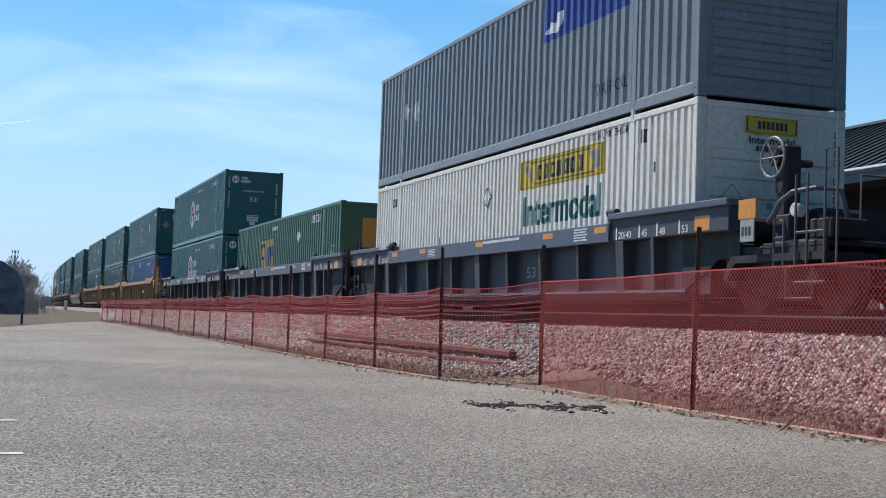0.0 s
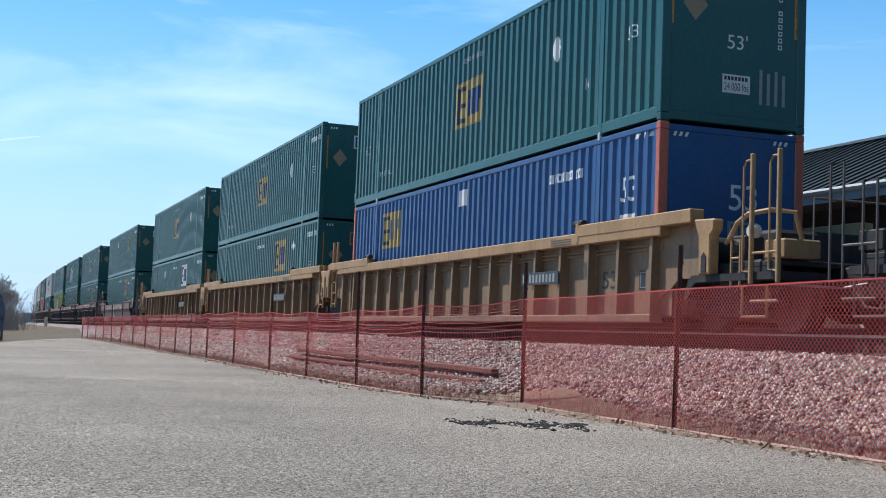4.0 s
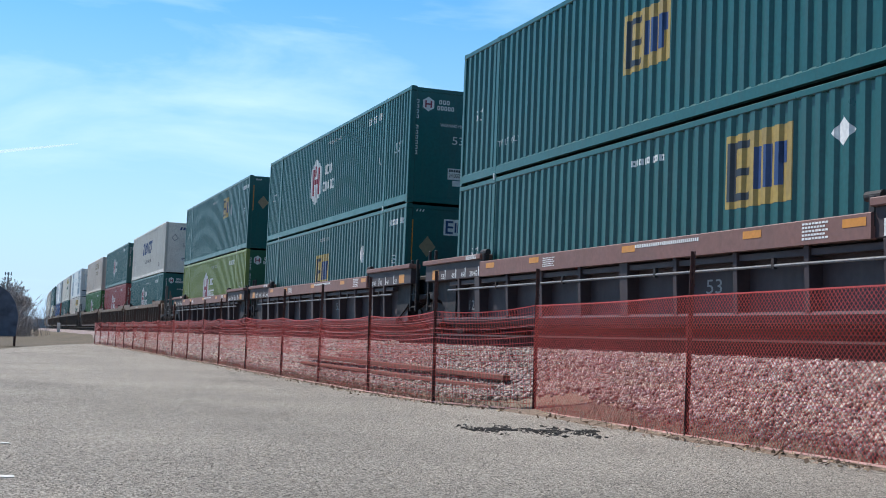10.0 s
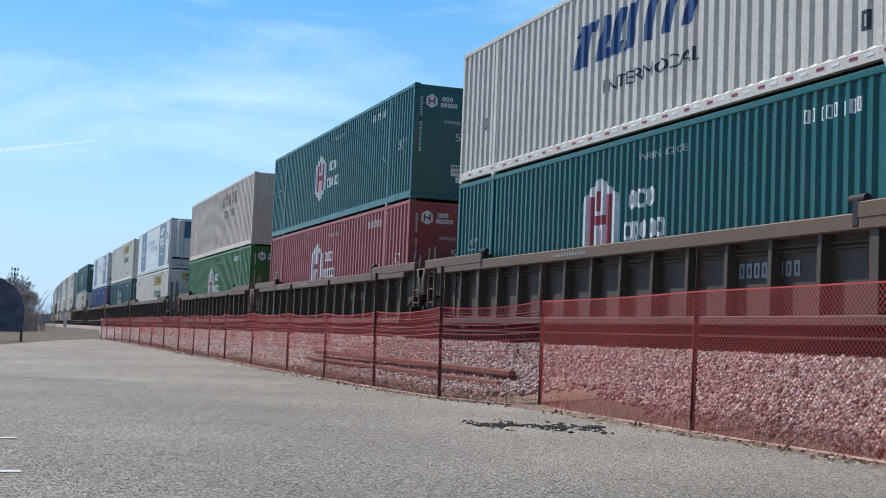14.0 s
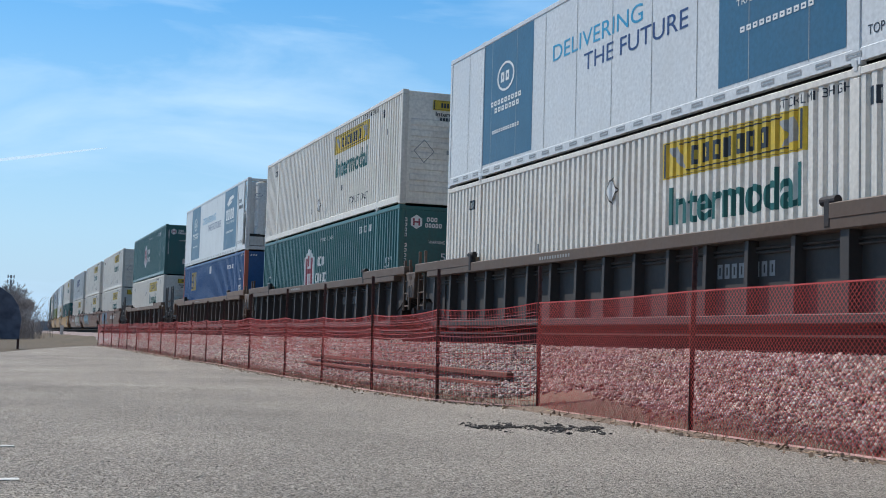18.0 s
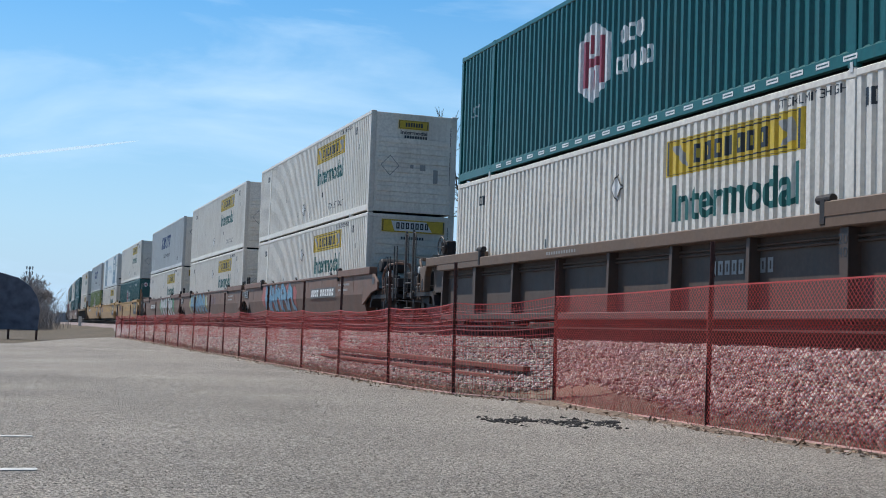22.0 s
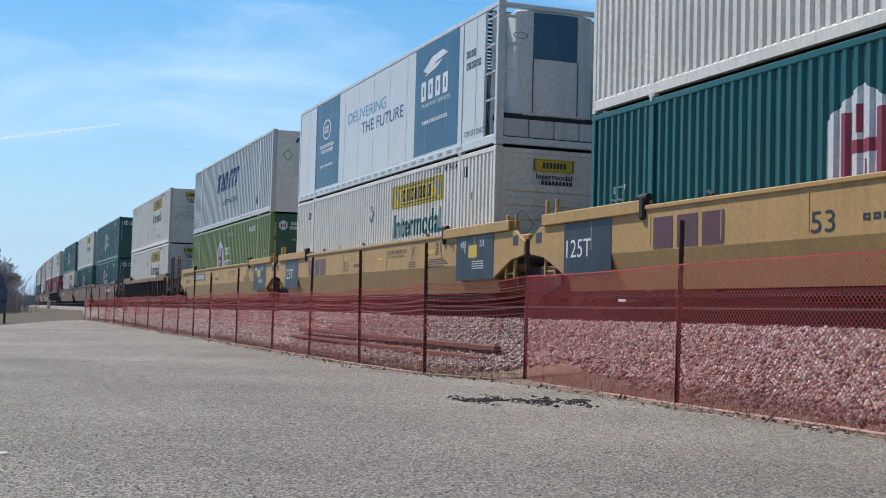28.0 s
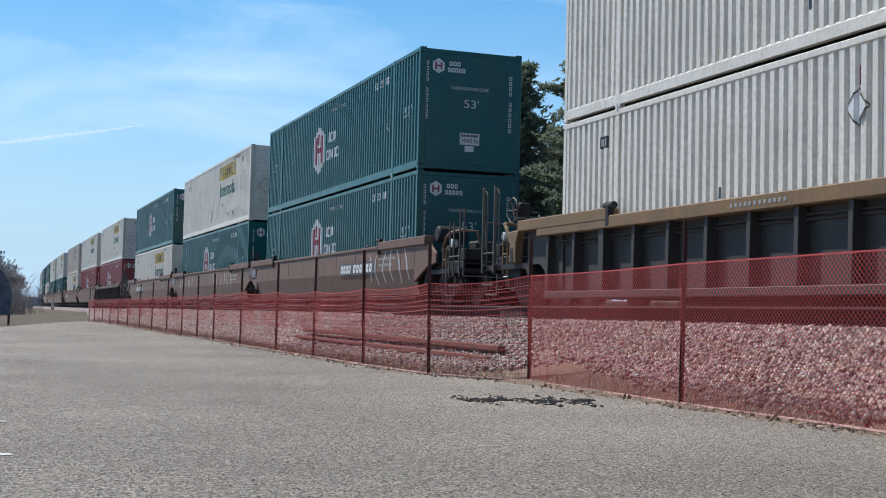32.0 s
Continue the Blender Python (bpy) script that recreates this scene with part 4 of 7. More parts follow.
def ribbed_side(car, sx, top, body, sill, n=25):
    x_out, x_in = sx * 1.51, sx * 1.305
    a, b = sorted((sx * 1.55, sx * 1.31))
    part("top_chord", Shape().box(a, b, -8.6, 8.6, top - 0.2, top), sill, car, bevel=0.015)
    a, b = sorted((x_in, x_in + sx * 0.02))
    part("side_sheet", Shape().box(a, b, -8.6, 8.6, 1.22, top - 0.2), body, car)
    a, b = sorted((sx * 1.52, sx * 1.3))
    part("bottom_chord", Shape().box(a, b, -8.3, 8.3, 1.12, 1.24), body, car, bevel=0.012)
    for z in (top - 0.3, top - 0.36):
        part("conduit", Shape().rod((sx * 1.36, -8.4, z), (sx * 1.36, 8.4, z), 0.02, 6), body, car)
    reach = 8.24 if n == 17 else 8.36
    key = (sx, round(top, 2), body.name)
    if key not in RIBS:
        rib = Shape()
        rib.prism([(x_in, top - 0.2), (x_out - sx * 0.02, top - 0.2), (x_out, 1.24), (x_in, 1.24)], "y", -0.045, 0.045)
        RIBS[key] = mesh_of("rib", rib, 0.006)
        RIBS[key].materials.append(body)
        wide = Shape()
        wide.prism([(x_in, top - 0.2), (x_out, top - 0.2), (x_out, 1.24), (x_in, 1.24)], "y", -0.085, 0.085)
        RIBS[key + ("wide",)] = mesh_of("rib", wide, 0.006)
        RIBS[key + ("wide",)].materials.append(body)
    if sx > 0:
        far = Shape()
        for k in range(n):
            y = -reach + k * 2 * reach / (n - 1)
            far.prism([(x_in, top - 0.2), (x_out - 0.02, top - 0.2), (x_out, 1.24), (x_in, 1.24)], "y", y - 0.045, y + 0.045)
        tagged(part("hidden_ribs", far, body, car), kind="stuff")
        return
    for k in range(n):
        ob = part("rib", RIBS[key + ("wide",)] if (k in (2, 14) if n == 17 else k in (1, 7)) else RIBS[key], body, car)
        ob.location = (0, -reach + k * 2 * reach / (n - 1), 0)


RIBS = {}


def smooth_side(car, sx, top, body, sill):
    s = Shape()
    p = [(sx * 1.5, top), (sx * 1.5, 1.82), (sx * 1.34, 1.25), (sx * 1.3, 1.25), (sx * 1.44, 1.82), (sx * 1.44, top)]
    s.prism(p, "y", -8.6, 8.6)
    part("side_sheet", s, body, car)
    a, b = sorted((sx * 1.53, sx * 1.33))
    part("top_chord", Shape().box(a, b, -8.6, 8.6, top - 0.04, top + 0.03), sill, car, bevel=0.012)
    for k in range(9 if sx < 0 else 0):
        y = -7.6 + k * 1.9
        a, b = sorted((sx * 1.506, sx * 1.49))
        part("weld_seam", Shape().box(a, b, y - 0.012, y + 0.012, 1.9, top - 0.05), body, car)
    for y in (-4.6, 0.3, 4.2):
        part("lashing_ring", Shape().rod((sx * 1.42, y - 0.06, top + 0.05), (sx * 1.42, y + 0.06, top + 0.11), 0.035), M["black"], car)


def truck_parts(car, y):
    """A two-axle truck under the car at y, with its wheels on the rails."""
    tr = part("truck", Shape().box(-1.0, 1.0, y - 0.2, y + 0.2, RAIL_TOP + 0.32, RAIL_TOP + 0.62), M["black"], car, "dark cast steel truck", bevel=0.03)
    for sx in (-1, 1):
        a, b = sorted((sx * 0.94, sx * 1.12))
        z = RAIL_TOP
        part("side_frame", Shape().prism([(y - 1.15, z + 0.38), (y - 1.1, z + 0.56), (y - 0.5, z + 0.72), (y + 0.5, z + 0.72), (y + 1.1, z + 0.56), (y + 1.15, z + 0.38), (y + 0.8, z + 0.34), (y + 0.35, z + 0.2), (y - 0.35, z + 0.2), (y - 0.8, z + 0.34)], "x", a, b), M["black"], tr, bevel=0.02)
        for k in (-0.15, 0.0, 0.15) if sx < 0 else ():
            part("spring", Shape().rod((sx * 1.03, y + k, z + 0.24), (sx * 1.03, y + k, z + 0.5), 0.06), M["wheel"], tr)
        for dy in (-0.9, 0.9):
            w = Shape().rod((sx * 0.68, y + dy, z + 0.465), (sx * 0.81, y + dy, z + 0.465), 0.46, 28)
            w.rod((sx * 0.655, y + dy, z + 0.465), (sx * 0.69, y + dy, z + 0.465), 0.49, 28)
            part("wheel", w, M["wheel"], tr, bevel=0.012)
            if sx > 0:
                continue
            part("bearing_cap", Shape().rod((sx * 1.1, y + dy, z + 0.46), (sx * 1.17, y + dy, z + 0.46), 0.11, 12), M["wheel"], tr)
    for dy in (-0.9, 0.9):
        part("axle", Shape().rod((-0.7, y + dy, RAIL_TOP + 0.465), (0.7, y + dy, RAIL_TOP + 0.465), 0.08, 10), M["wheel"], tr)
    return tr


def car_end(car, e, top, body, sill, tall, outer, brake=False, slim=False, deep=False, flat=False):
    """One end of a well: e is -1 for the leading end. outer: a coupled end with its own truck, else one side of a joint."""
    def Y(d):
        return e * (HL + d)

    def span(a, b):
        return tuple(sorted((Y(a), Y(b))))
    up = top + tall
    style_tall = top > 2.5
    trim = M["black"] if slim else sill
    rails = M["gold_rail"] if sill == M["car_gold"] else sill if style_tall else M["dull_rail"]
    for sx in (-1, 1):
        y0, y1 = span(-2.15, 1.35)
        a, b = sorted((sx * 1.558, sx * 1.33))
        if deep:
            part("end_beam", Shape().box(min(sx * 1.545, sx * 1.33), max(sx * 1.545, sx * 1.33), *span(-2.13, 1.3), top - 0.3, up - 0.09), body, car, bevel=0.012)
            part("end_chord", Shape().box(min(sx * 1.61, sx * 1.33), max(sx * 1.61, sx * 1.33), y0, y1, up - 0.1, up), sill, car, bevel=0.012)
        else:
            part("end_chord", Shape().prism([(y0, up - 0.2), (y0, up), (y1, up), (y1, up - 0.2)], "x", a, b), sill, car, bevel=0.015)
        a, b = sorted((sx * 1.56, sx * 1.44))
        y0, y1 = span(-2.25, -2.1)
        part("guide_block", Shape().box(a, b, y0, y1, top - 0.18, up + 0.06), sill if style_tall else M["black"], car, bevel=0.03)
        part("guide_roller", Shape().rod((sx * 1.5, Y(-2.32), up + 0.03), (sx * 1.5, Y(-2.03), up + 0.03), 0.06, 12), M["black"], car)
        y0, y1 = span(-0.2, 1.3)
        a, b = sorted((sx * 1.36, sx * 1.32))
        part("end_side_sheet", Shape().prism([(Y(-0.2), 1.3), (Y(0.55), 1.62), (Y(0.75), 1.75), (Y(1.3), 1.75), (Y(1.3), up - 0.19), (Y(-0.2), up - 0.19)], "x", a, b), M["black"] if slim else body, car)
        if deep:
            continue
        if flat:
            part("end_side_panel", Shape().prism([(Y(0.525), up - 0.201), (Y(1.55), up - 0.201), (Y(1.95), top - 0.3), (Y(1.95), 1.92), (Y(1.35), 1.84), (Y(0.525), 1.52)], "x", *sorted((sx * 1.44, sx * 1.5))), body, car, bevel=0.01)
            part("panel_stencil", Shape().box(*sorted((sx * 1.501, sx * 1.506)), *span(1.45, 1.68), top - 0.36, top - 0.18), M["dark_mark"], car)
            continue
        a, b = sorted((sx * 1.52, sx * 1.36))
        y0, y1 = span(1.3, 1.6)
        part("corner_casting", Shape().prism([(Y(1.37), up - 0.16), (Y(1.9), up - 0.18), (Y(1.88), up - 0.34), (Y(1.8), up - 0.4), (Y(1.8), 1.78), (Y(1.52), 1.78), (Y(1.5), up - 0.4)], "x", a, b), trim, car, bevel=0.02)
        a, b = sorted((sx * 1.53, sx * 1.515))
        y0, y1 = span(1.6, 1.72)
        part("casting_slot", Shape().prism([(y0, 1.8), (y1, 1.8), (y1, 2.02), ((y0 + y1) / 2, 2.08), (y0, 2.02)], "x", a, b), M["black"], car)
    y0, y1 = span(0.45, 1.75)
    part("end_deck", Shape().box(-1.315, 1.315, y0, y1, 1.78, 1.9), M["black"], car, bevel=0.015)
    y0, y1 = span(0.2, 0.34)
    part("bulkhead", Shape().box(-1.315, 1.315, y0, y1, 1.25, 2.02), body, car, bevel=0.015)
    y0, y1 = span(0.4, 3.9 if outer else 1.9)
    part("centre_sill", Shape().box(-0.32, 0.32, y0, y1, 1.45, 1.88), M["black"], car, bevel=0.02)
    for sx in (-1, 1):
        for d in (0.9, 1.3):
            part("deck_gusset", Shape().prism([(sx * 0.32, 1.46), (sx * 1.3, 1.72), (sx * 1.3, 1.78), (sx * 0.32, 1.78)], "y", min(Y(d - 0.02), Y(d + 0.02)), max(Y(d - 0.02), Y(d + 0.02))), body, car)
    if outer:
        y0, y1 = span(1.75, 3.1)
        part("end_platform", Shape().box(-1.3, 1.3, y0, y1, 1.86, 1.93), M["black"], car, bevel=0.01)
        for d in (2.0, 2.25, 2.5, 2.75):
            part("walkway_slat", Shape().box(-1.28, 1.28, min(Y(d), Y(d + 0.16)), max(Y(d), Y(d + 0.16)), 1.932, 1.955), M["galv"], car)
        for d, x in ((2.68, -1.45), (3.27, -1.45), (2.68, 1.45), (3.27, 1.45)):
            if slim:
                part("grab_rail", Shape().pipe([(x, Y(d), 1.6), (x, Y(d), 2.75 if d < 3 else 3.0), (x, Y(d + 0.24), 2.75 if d < 3 else 3.0), (x, Y(d + 0.24), 1.6)], 0.018, 6), M["dull_rail"], car)
                continue
            part("handrail_post", Shape().box(x - 0.03, x + 0.03, min(Y(d - 0.028), Y(d + 0.028)), max(Y(d - 0.028), Y(d + 0.028)), 1.62, 3.32), rails, car, bevel=0.012)
            part("grab_rail", Shape().pipe([(x, Y(d), 1.78), (x, Y(d - 0.2), 1.8), (x, Y(d - 0.2), 3.16), (x, Y(d - 0.14), 3.24), (x, Y(d), 3.24)], 0.016, 6), rails, car)
        for sx in (-1, 1):
            for z in (1.4, 2.02):
                part("ladder_rung", Shape().rod((sx * 1.45, Y(2.68), z), (sx * 1.45, Y(3.27), z), 0.018, 6), rails, car)
            part("side_step", Shape().pipe([(sx * 1.45, Y(2.5), 1.6), (sx * 1.45, Y(2.5), 1.2), (sx * 1.45, Y(3.05), 1.2), (sx * 1.45, Y(3.05), 1.6)], 0.022, 6), rails, car)
        part("coupler", Shape().box(-0.12, 0.12, min(Y(3.9), Y(4.05)), max(Y(3.9), Y(4.05)), 1.7, 1.98).box(-0.2, 0.16, min(Y(3.75), Y(3.95)), max(Y(3.75), Y(3.95)), 1.66, 2.0), M["black"], car, bevel=0.03)
        part("brake_hose", Shape().pipe([(-0.4, Y(3.4), 1.6), (-0.45, Y(3.7), 1.35), (-0.35, Y(3.95), 1.32), (-0.2, Y(4.05), 1.5)], 0.028, 8), M["black"], car)
        part("cut_lever", Shape().pipe([(-1.3, Y(3.12), 1.62), (-0.5, Y(3.3), 1.6), (-0.15, Y(3.8), 1.72)], 0.016, 6), M["galv"], car)
        part("air_reservoir", Shape().rod((-1.2, Y(1.15), 2.6 if flat else 2.16), (-0.5, Y(1.15), 2.6 if flat else 2.16), 0.19, 18).box(-1.0, -0.7, *span(1.05, 1.25), 1.9, 2.45 if flat else 2.0), M["black"], car, bevel=0.04)
        part("valve_body", Shape().box(-1.25, -0.95, min(Y(1.9), Y(2.25)), max(Y(1.9), Y(2.25)), 1.95, 2.3).rod((-1.3, Y(2.08), 2.15), (-0.9, Y(2.08), 2.15), 0.1, 12), M["black"], car, bevel=0.02)
        part("bent_pipe", Shape().pipe([(-1.35, Y(1.95), 2.2), (-1.38, Y(2.1), 2.28), (-1.38, Y(2.25), 2.45), (-1.34, Y(2.45), 2.56), (-1.2, Y(2.75), 2.6), (-0.9, Y(2.85), 2.58), (-0.7, Y(2.85), 1.95)], 0.035, 8), sill, car)
        part("pipe_cap", Shape().rod((-1.36, Y(2.5), 2.33), (-1.22, Y(2.5), 2.33), 0.09, 14), M["grey_white"], car, "pale round cap", bevel=0.015)
        part("small_ladder", Shape().pipe([(-1.4, Y(2.15), 1.6), (-1.4, Y(2.15), 2.22), (-1.4, Y(2.36), 2.22), (-1.4, Y(2.36), 1.6)], 0.018, 6).rod((-1.4, Y(2.15), 1.98), (-1.4, Y(2.36), 1.98), 0.016, 6).rod((-1.4, Y(2.15), 1.75), (-1.4, Y(2.36), 1.75), 0.016, 6), sill, car)
        part("crossover_rail", Shape().pipe([(-0.8, Y(3.1), 1.95), (-0.8, Y(3.1), 2.75), (0.8, Y(3.1), 2.75), (0.8, Y(3.1), 1.95)], 0.018, 6), M["dull_rail"], car)
        part("platform_bracket", Shape().prism([(Y(1.75), 1.86), (Y(3.1), 1.86), (Y(3.1), 1.78), (Y(2.0), 1.5), (Y(1.75), 1.5)], "x", -1.3, -1.25), M["black"], car)
        part("end_housing", Shape().box(-0.55, 1.25, min(Y(1.4), Y(1.95)), max(Y(1.4), Y(1.95)), 1.9, 2.45), M["black"], car, bevel=0.05)
        part("tool_box", Shape().box(-1.3, -0.75, min(Y(2.75), Y(3.2)), max(Y(2.75), Y(3.2)), 1.95, 2.2), sill if style_tall else M["black"], car, bevel=0.02)
        part("wheel_arch", Shape().prism([(Y(1.2), 1.78), (Y(1.1), 1.7), (Y(1.0), 1.45), (Y(1.1), 1.45), (Y(1.2), 1.62), (Y(1.3), 1.68), (Y(3.2), 1.68), (Y(3.2), 1.78)], "x", -1.42, -0.6), M["black"], car)
        truck_parts(car, Y(1.75))
        if deep and e < 0:
            board = part("end_placard", Shape().box(-1.57, -1.548, *span(1.62, 1.94), 1.94, 2.24), M["grey_mark"], car, "pale stencilled placard", bevel=0.004)
            part("placard_cap", Shape().box(-1.575, -1.545, *span(1.58, 1.98), 2.241, 2.5), M["amber_mark"], board, "amber reflector plate", bevel=0.004)
            car_mark("stencil", bars(Y(1.66), Y(1.9), 2.02, 2.14, 3), M["dark_mark"], board, -1.573)
        if brake:
            bx, bd, metal = (-0.79, 1.55, M["galv"]) if deep else (0.4, 2.3, M["dull_rail"])
            part("brake_stand", Shape().box(bx - 0.13, bx + 0.13, *span(bd - 0.13, bd + 0.13), 1.9, 3.3).box(bx + 0.07, bx + 0.37, *span(bd - 0.07, bd + 0.07), 3.02, 3.12).box(bx - 0.09, bx + 0.29, *span(bd - 0.25, bd + 0.25), 2.2, 2.42), M["black"], car, bevel=0.03)
            rim = Shape()
            rim.pipe([(bx - 0.25, Y(bd) + 0.27 * math.cos(k * math.pi / 12), 3.12 + 0.27 * math.sin(k * math.pi / 12)) for k in range(24)], 0.02, 6, True)
            wheel = part("brake_wheel", rim, metal, car)
            for k in range(6):
                a = k * math.pi / 3
                part("spoke", Shape().rod((bx - 0.23, Y(bd), 3.12), (bx - 0.25, Y(bd) + 0.27 * math.cos(a), 3.12 + 0.27 * math.sin(a)), 0.014, 6), metal, wheel)
            part("brake_gear_box", Shape().rod((bx - 0.23, Y(bd), 3.12), (bx - 0.11, Y(bd), 3.12), 0.12, 14), M["black"], wheel)
    else:
        for x in (-1.42, 1.42):
            for d in (1.0, 1.4):
                part("grab_post", Shape().box(x - 0.03, x + 0.03, min(Y(d - 0.03), Y(d + 0.03)), max(Y(d - 0.03), Y(d + 0.03)), 1.5, 3.3 if style_tall and e > 0 else 2.85 if e > 0 else 2.7), trim, car, bevel=0.01)
            for z in (1.6, 1.9, 2.2, 2.5):
                part("ladder_rung", Shape().rod((x, Y(1.0), z), (x, Y(1.4), z), 0.016, 6), trim, car)
        part("joint_box", Shape().box(-0.5, 0.5, min(Y(1.55), Y(1.9)), max(Y(1.55), Y(1.9)), 1.5, 2.1), body, car, bevel=0.04)
        for sx in (-1, 1):
            part("platform_box", Shape().box(sx * 0.95 - 0.25, sx * 0.95 + 0.25, min(Y(0.9), Y(1.5)), max(Y(0.9), Y(1.5)), 1.9, 2.75 if style_tall else 2.35), trim, car, bevel=0.03)
        part("joint_hose", Shape().pipe([(-0.9, Y(1.2), 1.9), (-0.95, Y(1.6), 2.2), (-0.9, Y(1.85), 2.25)], 0.03, 8), M["black"], car)
        if e < 0:
            truck_parts(car, Y(1.83))


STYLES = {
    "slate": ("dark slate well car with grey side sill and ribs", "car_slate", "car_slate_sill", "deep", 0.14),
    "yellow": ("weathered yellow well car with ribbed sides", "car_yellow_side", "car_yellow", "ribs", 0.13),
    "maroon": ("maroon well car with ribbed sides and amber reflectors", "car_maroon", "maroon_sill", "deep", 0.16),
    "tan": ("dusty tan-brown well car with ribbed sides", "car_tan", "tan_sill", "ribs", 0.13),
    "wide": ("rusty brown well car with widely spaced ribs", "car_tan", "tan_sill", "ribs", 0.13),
    "dark": ("dark well car with ribs and tan sill", "car_dark", "car_rust", "ribs", 0.13),
    "gilt": ("dark well car with worn golden sill", "car_dark", "gilt_sill", "ribs", 0.13),
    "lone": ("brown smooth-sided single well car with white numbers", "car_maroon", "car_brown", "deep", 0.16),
    "brown": ("brown smooth-sided well car with spray-painted graffiti", "car_brown", "car_brown", "smooth", 0.12),
    "gold": ("golden yellow smooth-sided well car with dark end panels", "car_gold", "car_gold", "smooth", 0.12),
}


def car_mark(name, polys, material, car, x=-1.505, label=""):
    s = Shape()
    for p in polys:
        i = len(s.v)
        s.v += [(x, y, z) for y, z in p]
        s.f.append(tuple(range(i, i + len(p))))
    me = bpy.data.meshes.new(name)
    me.from_pydata(s.v, [], s.f)
    bm = bmesh.new()
    bm.from_mesh(me)
    for f in bm.faces:
        f.normal_update()
        if f.normal.x > 0:
            f.normal_flip()
    bm.to_mesh(me)
    bm.free()
    return tagged(part(name, me, material, car, label), kind="stuff" if len(polys) > 1 else "")


def well_car(style, front_outer, rear_outer, brake=False):
    label, body, sill, side, tall = STYLES[style]
    top = SILL[style]
    body, sill = M[body], M[sill]
    slim = style in ("slate", "maroon", "lone", "brown")
    car = thing("well_car", label, "railway wagon", "well cars of the train")
    for sx in (-1, 1):
        if style == "lone":
            undercut_side(car, sx, top, body, sill)
        elif side == "deep":
            deep_side(car, sx, top, body, sill, style == "maroon")
        elif side == "ribs":
            ribbed_side(car, sx, top, body, sill, 9 if style == "wide" else 17)
        else:
            smooth_side(car, sx, top, body, sill)
    part("well_floor", Shape().box(-1.3, 1.3, -8.2, 8.2, 1.14, 1.2), M["black"], car)
    car_end(car, -1, top, body, sill, tall, front_outer, brake and front_outer, slim, side == "deep", side == "smooth")
    car_end(car, 1, top, body, sill, tall, rear_outer, False, slim, side == "deep", side == "smooth")
    if side == "ribs":
        x = -1.343
        if style == "yellow":
            plate_ob = part("number_plate", Shape().box(-1.535, -1.515, -5.2, -3.68, 1.77, 1.99), M["dark_mark"], car, bevel=0.004)
            car_mark("numbering", bars(-3.74, -5.12, 1.81, 1.95, 10, 0.5), M["grey_mark"], plate_ob, -1.538)
            car_mark("lettering", letters("53", -6.42, 1.66, 0.48, 0.28, True), M["dark_mark"], car, -1.33)
            car_mark("size_marking", letters("40", -6.07, 1.98, 0.15, 0.11, True) + letters("20", -6.07, 1.82, 0.15, 0.11, True) + [rect(-6.06, -6.24, 1.95, 1.96)], M["dark_mark"], car, -1.514)
            for k in range(3):
                car_mark("stencil", bars(-4.9, -5.7, top - 0.07 - 0.04 * k, top - 0.09 - 0.04 * k, 14, 0.2), M["dark_mark"], car, -1.554)
            panel = car_mark("dark_panel", [rect(-7.63, -8.0, 1.62, 1.92)], M["navy_panel_dark"], car, -1.33)
            car_mark("stencil", outline(rect(-7.66, -7.97, 1.65, 1.89), 0.02), M["grey_mark"], panel, -1.333)
            car_mark("lettering", letters("125T", 7.6, 1.5, 0.75, 0.2, True), M["dark_mark"], car, -1.33)
        else:
            if style == "wide":
                car_mark("size_marking", letters("20", -6.17, 2.02, 0.17, 0.12, True) + letters("40", -6.17, 1.86, 0.17, 0.12, True), M["dark_mark"], car, -1.514)
            car_mark("numbering", bars(2.4, 1.1, top - 0.13, top - 0.075, 12, 0.45), M["grey_mark"], car, -1.555)
            car_mark("numbering", bars(-3.0, -4.6, 1.75, 1.95, 9), M["grey_mark"], car, -1.335)
    elif side == "deep" and style != "lone":
        x = -1.604
        for y in (5.6, 3.5, -0.06, -3.4, -5.45):
            car_mark("reflector", [rect(y, y - 0.42, top - 0.15, top - 0.05)], M["amber_mark"], car, x)
        for e in (-1, 1):
            y = 8.0 if e < 0 else -7.6
            car_mark("reflector", [rect(e * 8.5, e * 8.9, top - 0.27, top - 0.06)], M["amber_mark"], car, -1.549)
            sizes = []
            for text, d, w in (("20/40", 6.2, 0.42), ("45", 6.95, 0.17), ("48", 7.5, 0.17), ("53", 8.15, 0.17)):
                sizes += letters(text, -d if e < 0 else d + w, top - 0.27, w, 0.11, True) + [rect(e * (d - 0.05), e * (d - 0.09), top - 0.28, top - 0.08)]
            car_mark("size_marking", sizes, M["white_mark"], car, -1.549)
        car_mark("stencil", bars(-0.48, -2.32, top - 0.05, top - 0.1, 34, 0.25), M["white_mark"], car, x)
        for k in range(5):
            car_mark("stencil", bars(-4.68, -5.2 + 0.06 * (k % 2), top - 0.04 - 0.045 * k, top - 0.065 - 0.045 * k, 8, 0.2), M["white_mark"], car, x)
            car_mark("stencil", bars(2.9, 2.4 + 0.06 * (k % 2), top - 0.08 - 0.035 * k, top - 0.098 - 0.035 * k, 8, 0.2), M["white_mark"], car, x)
        car_mark("lettering", letters("125T", 7.12, 1.5, 0.7, 0.2, True), M["grey_mark"], car, -1.33)
        car_mark("lettering", letters("53", -2.1, 1.62, 0.4, 0.2, True), M["grey_mark"], car, -1.33)
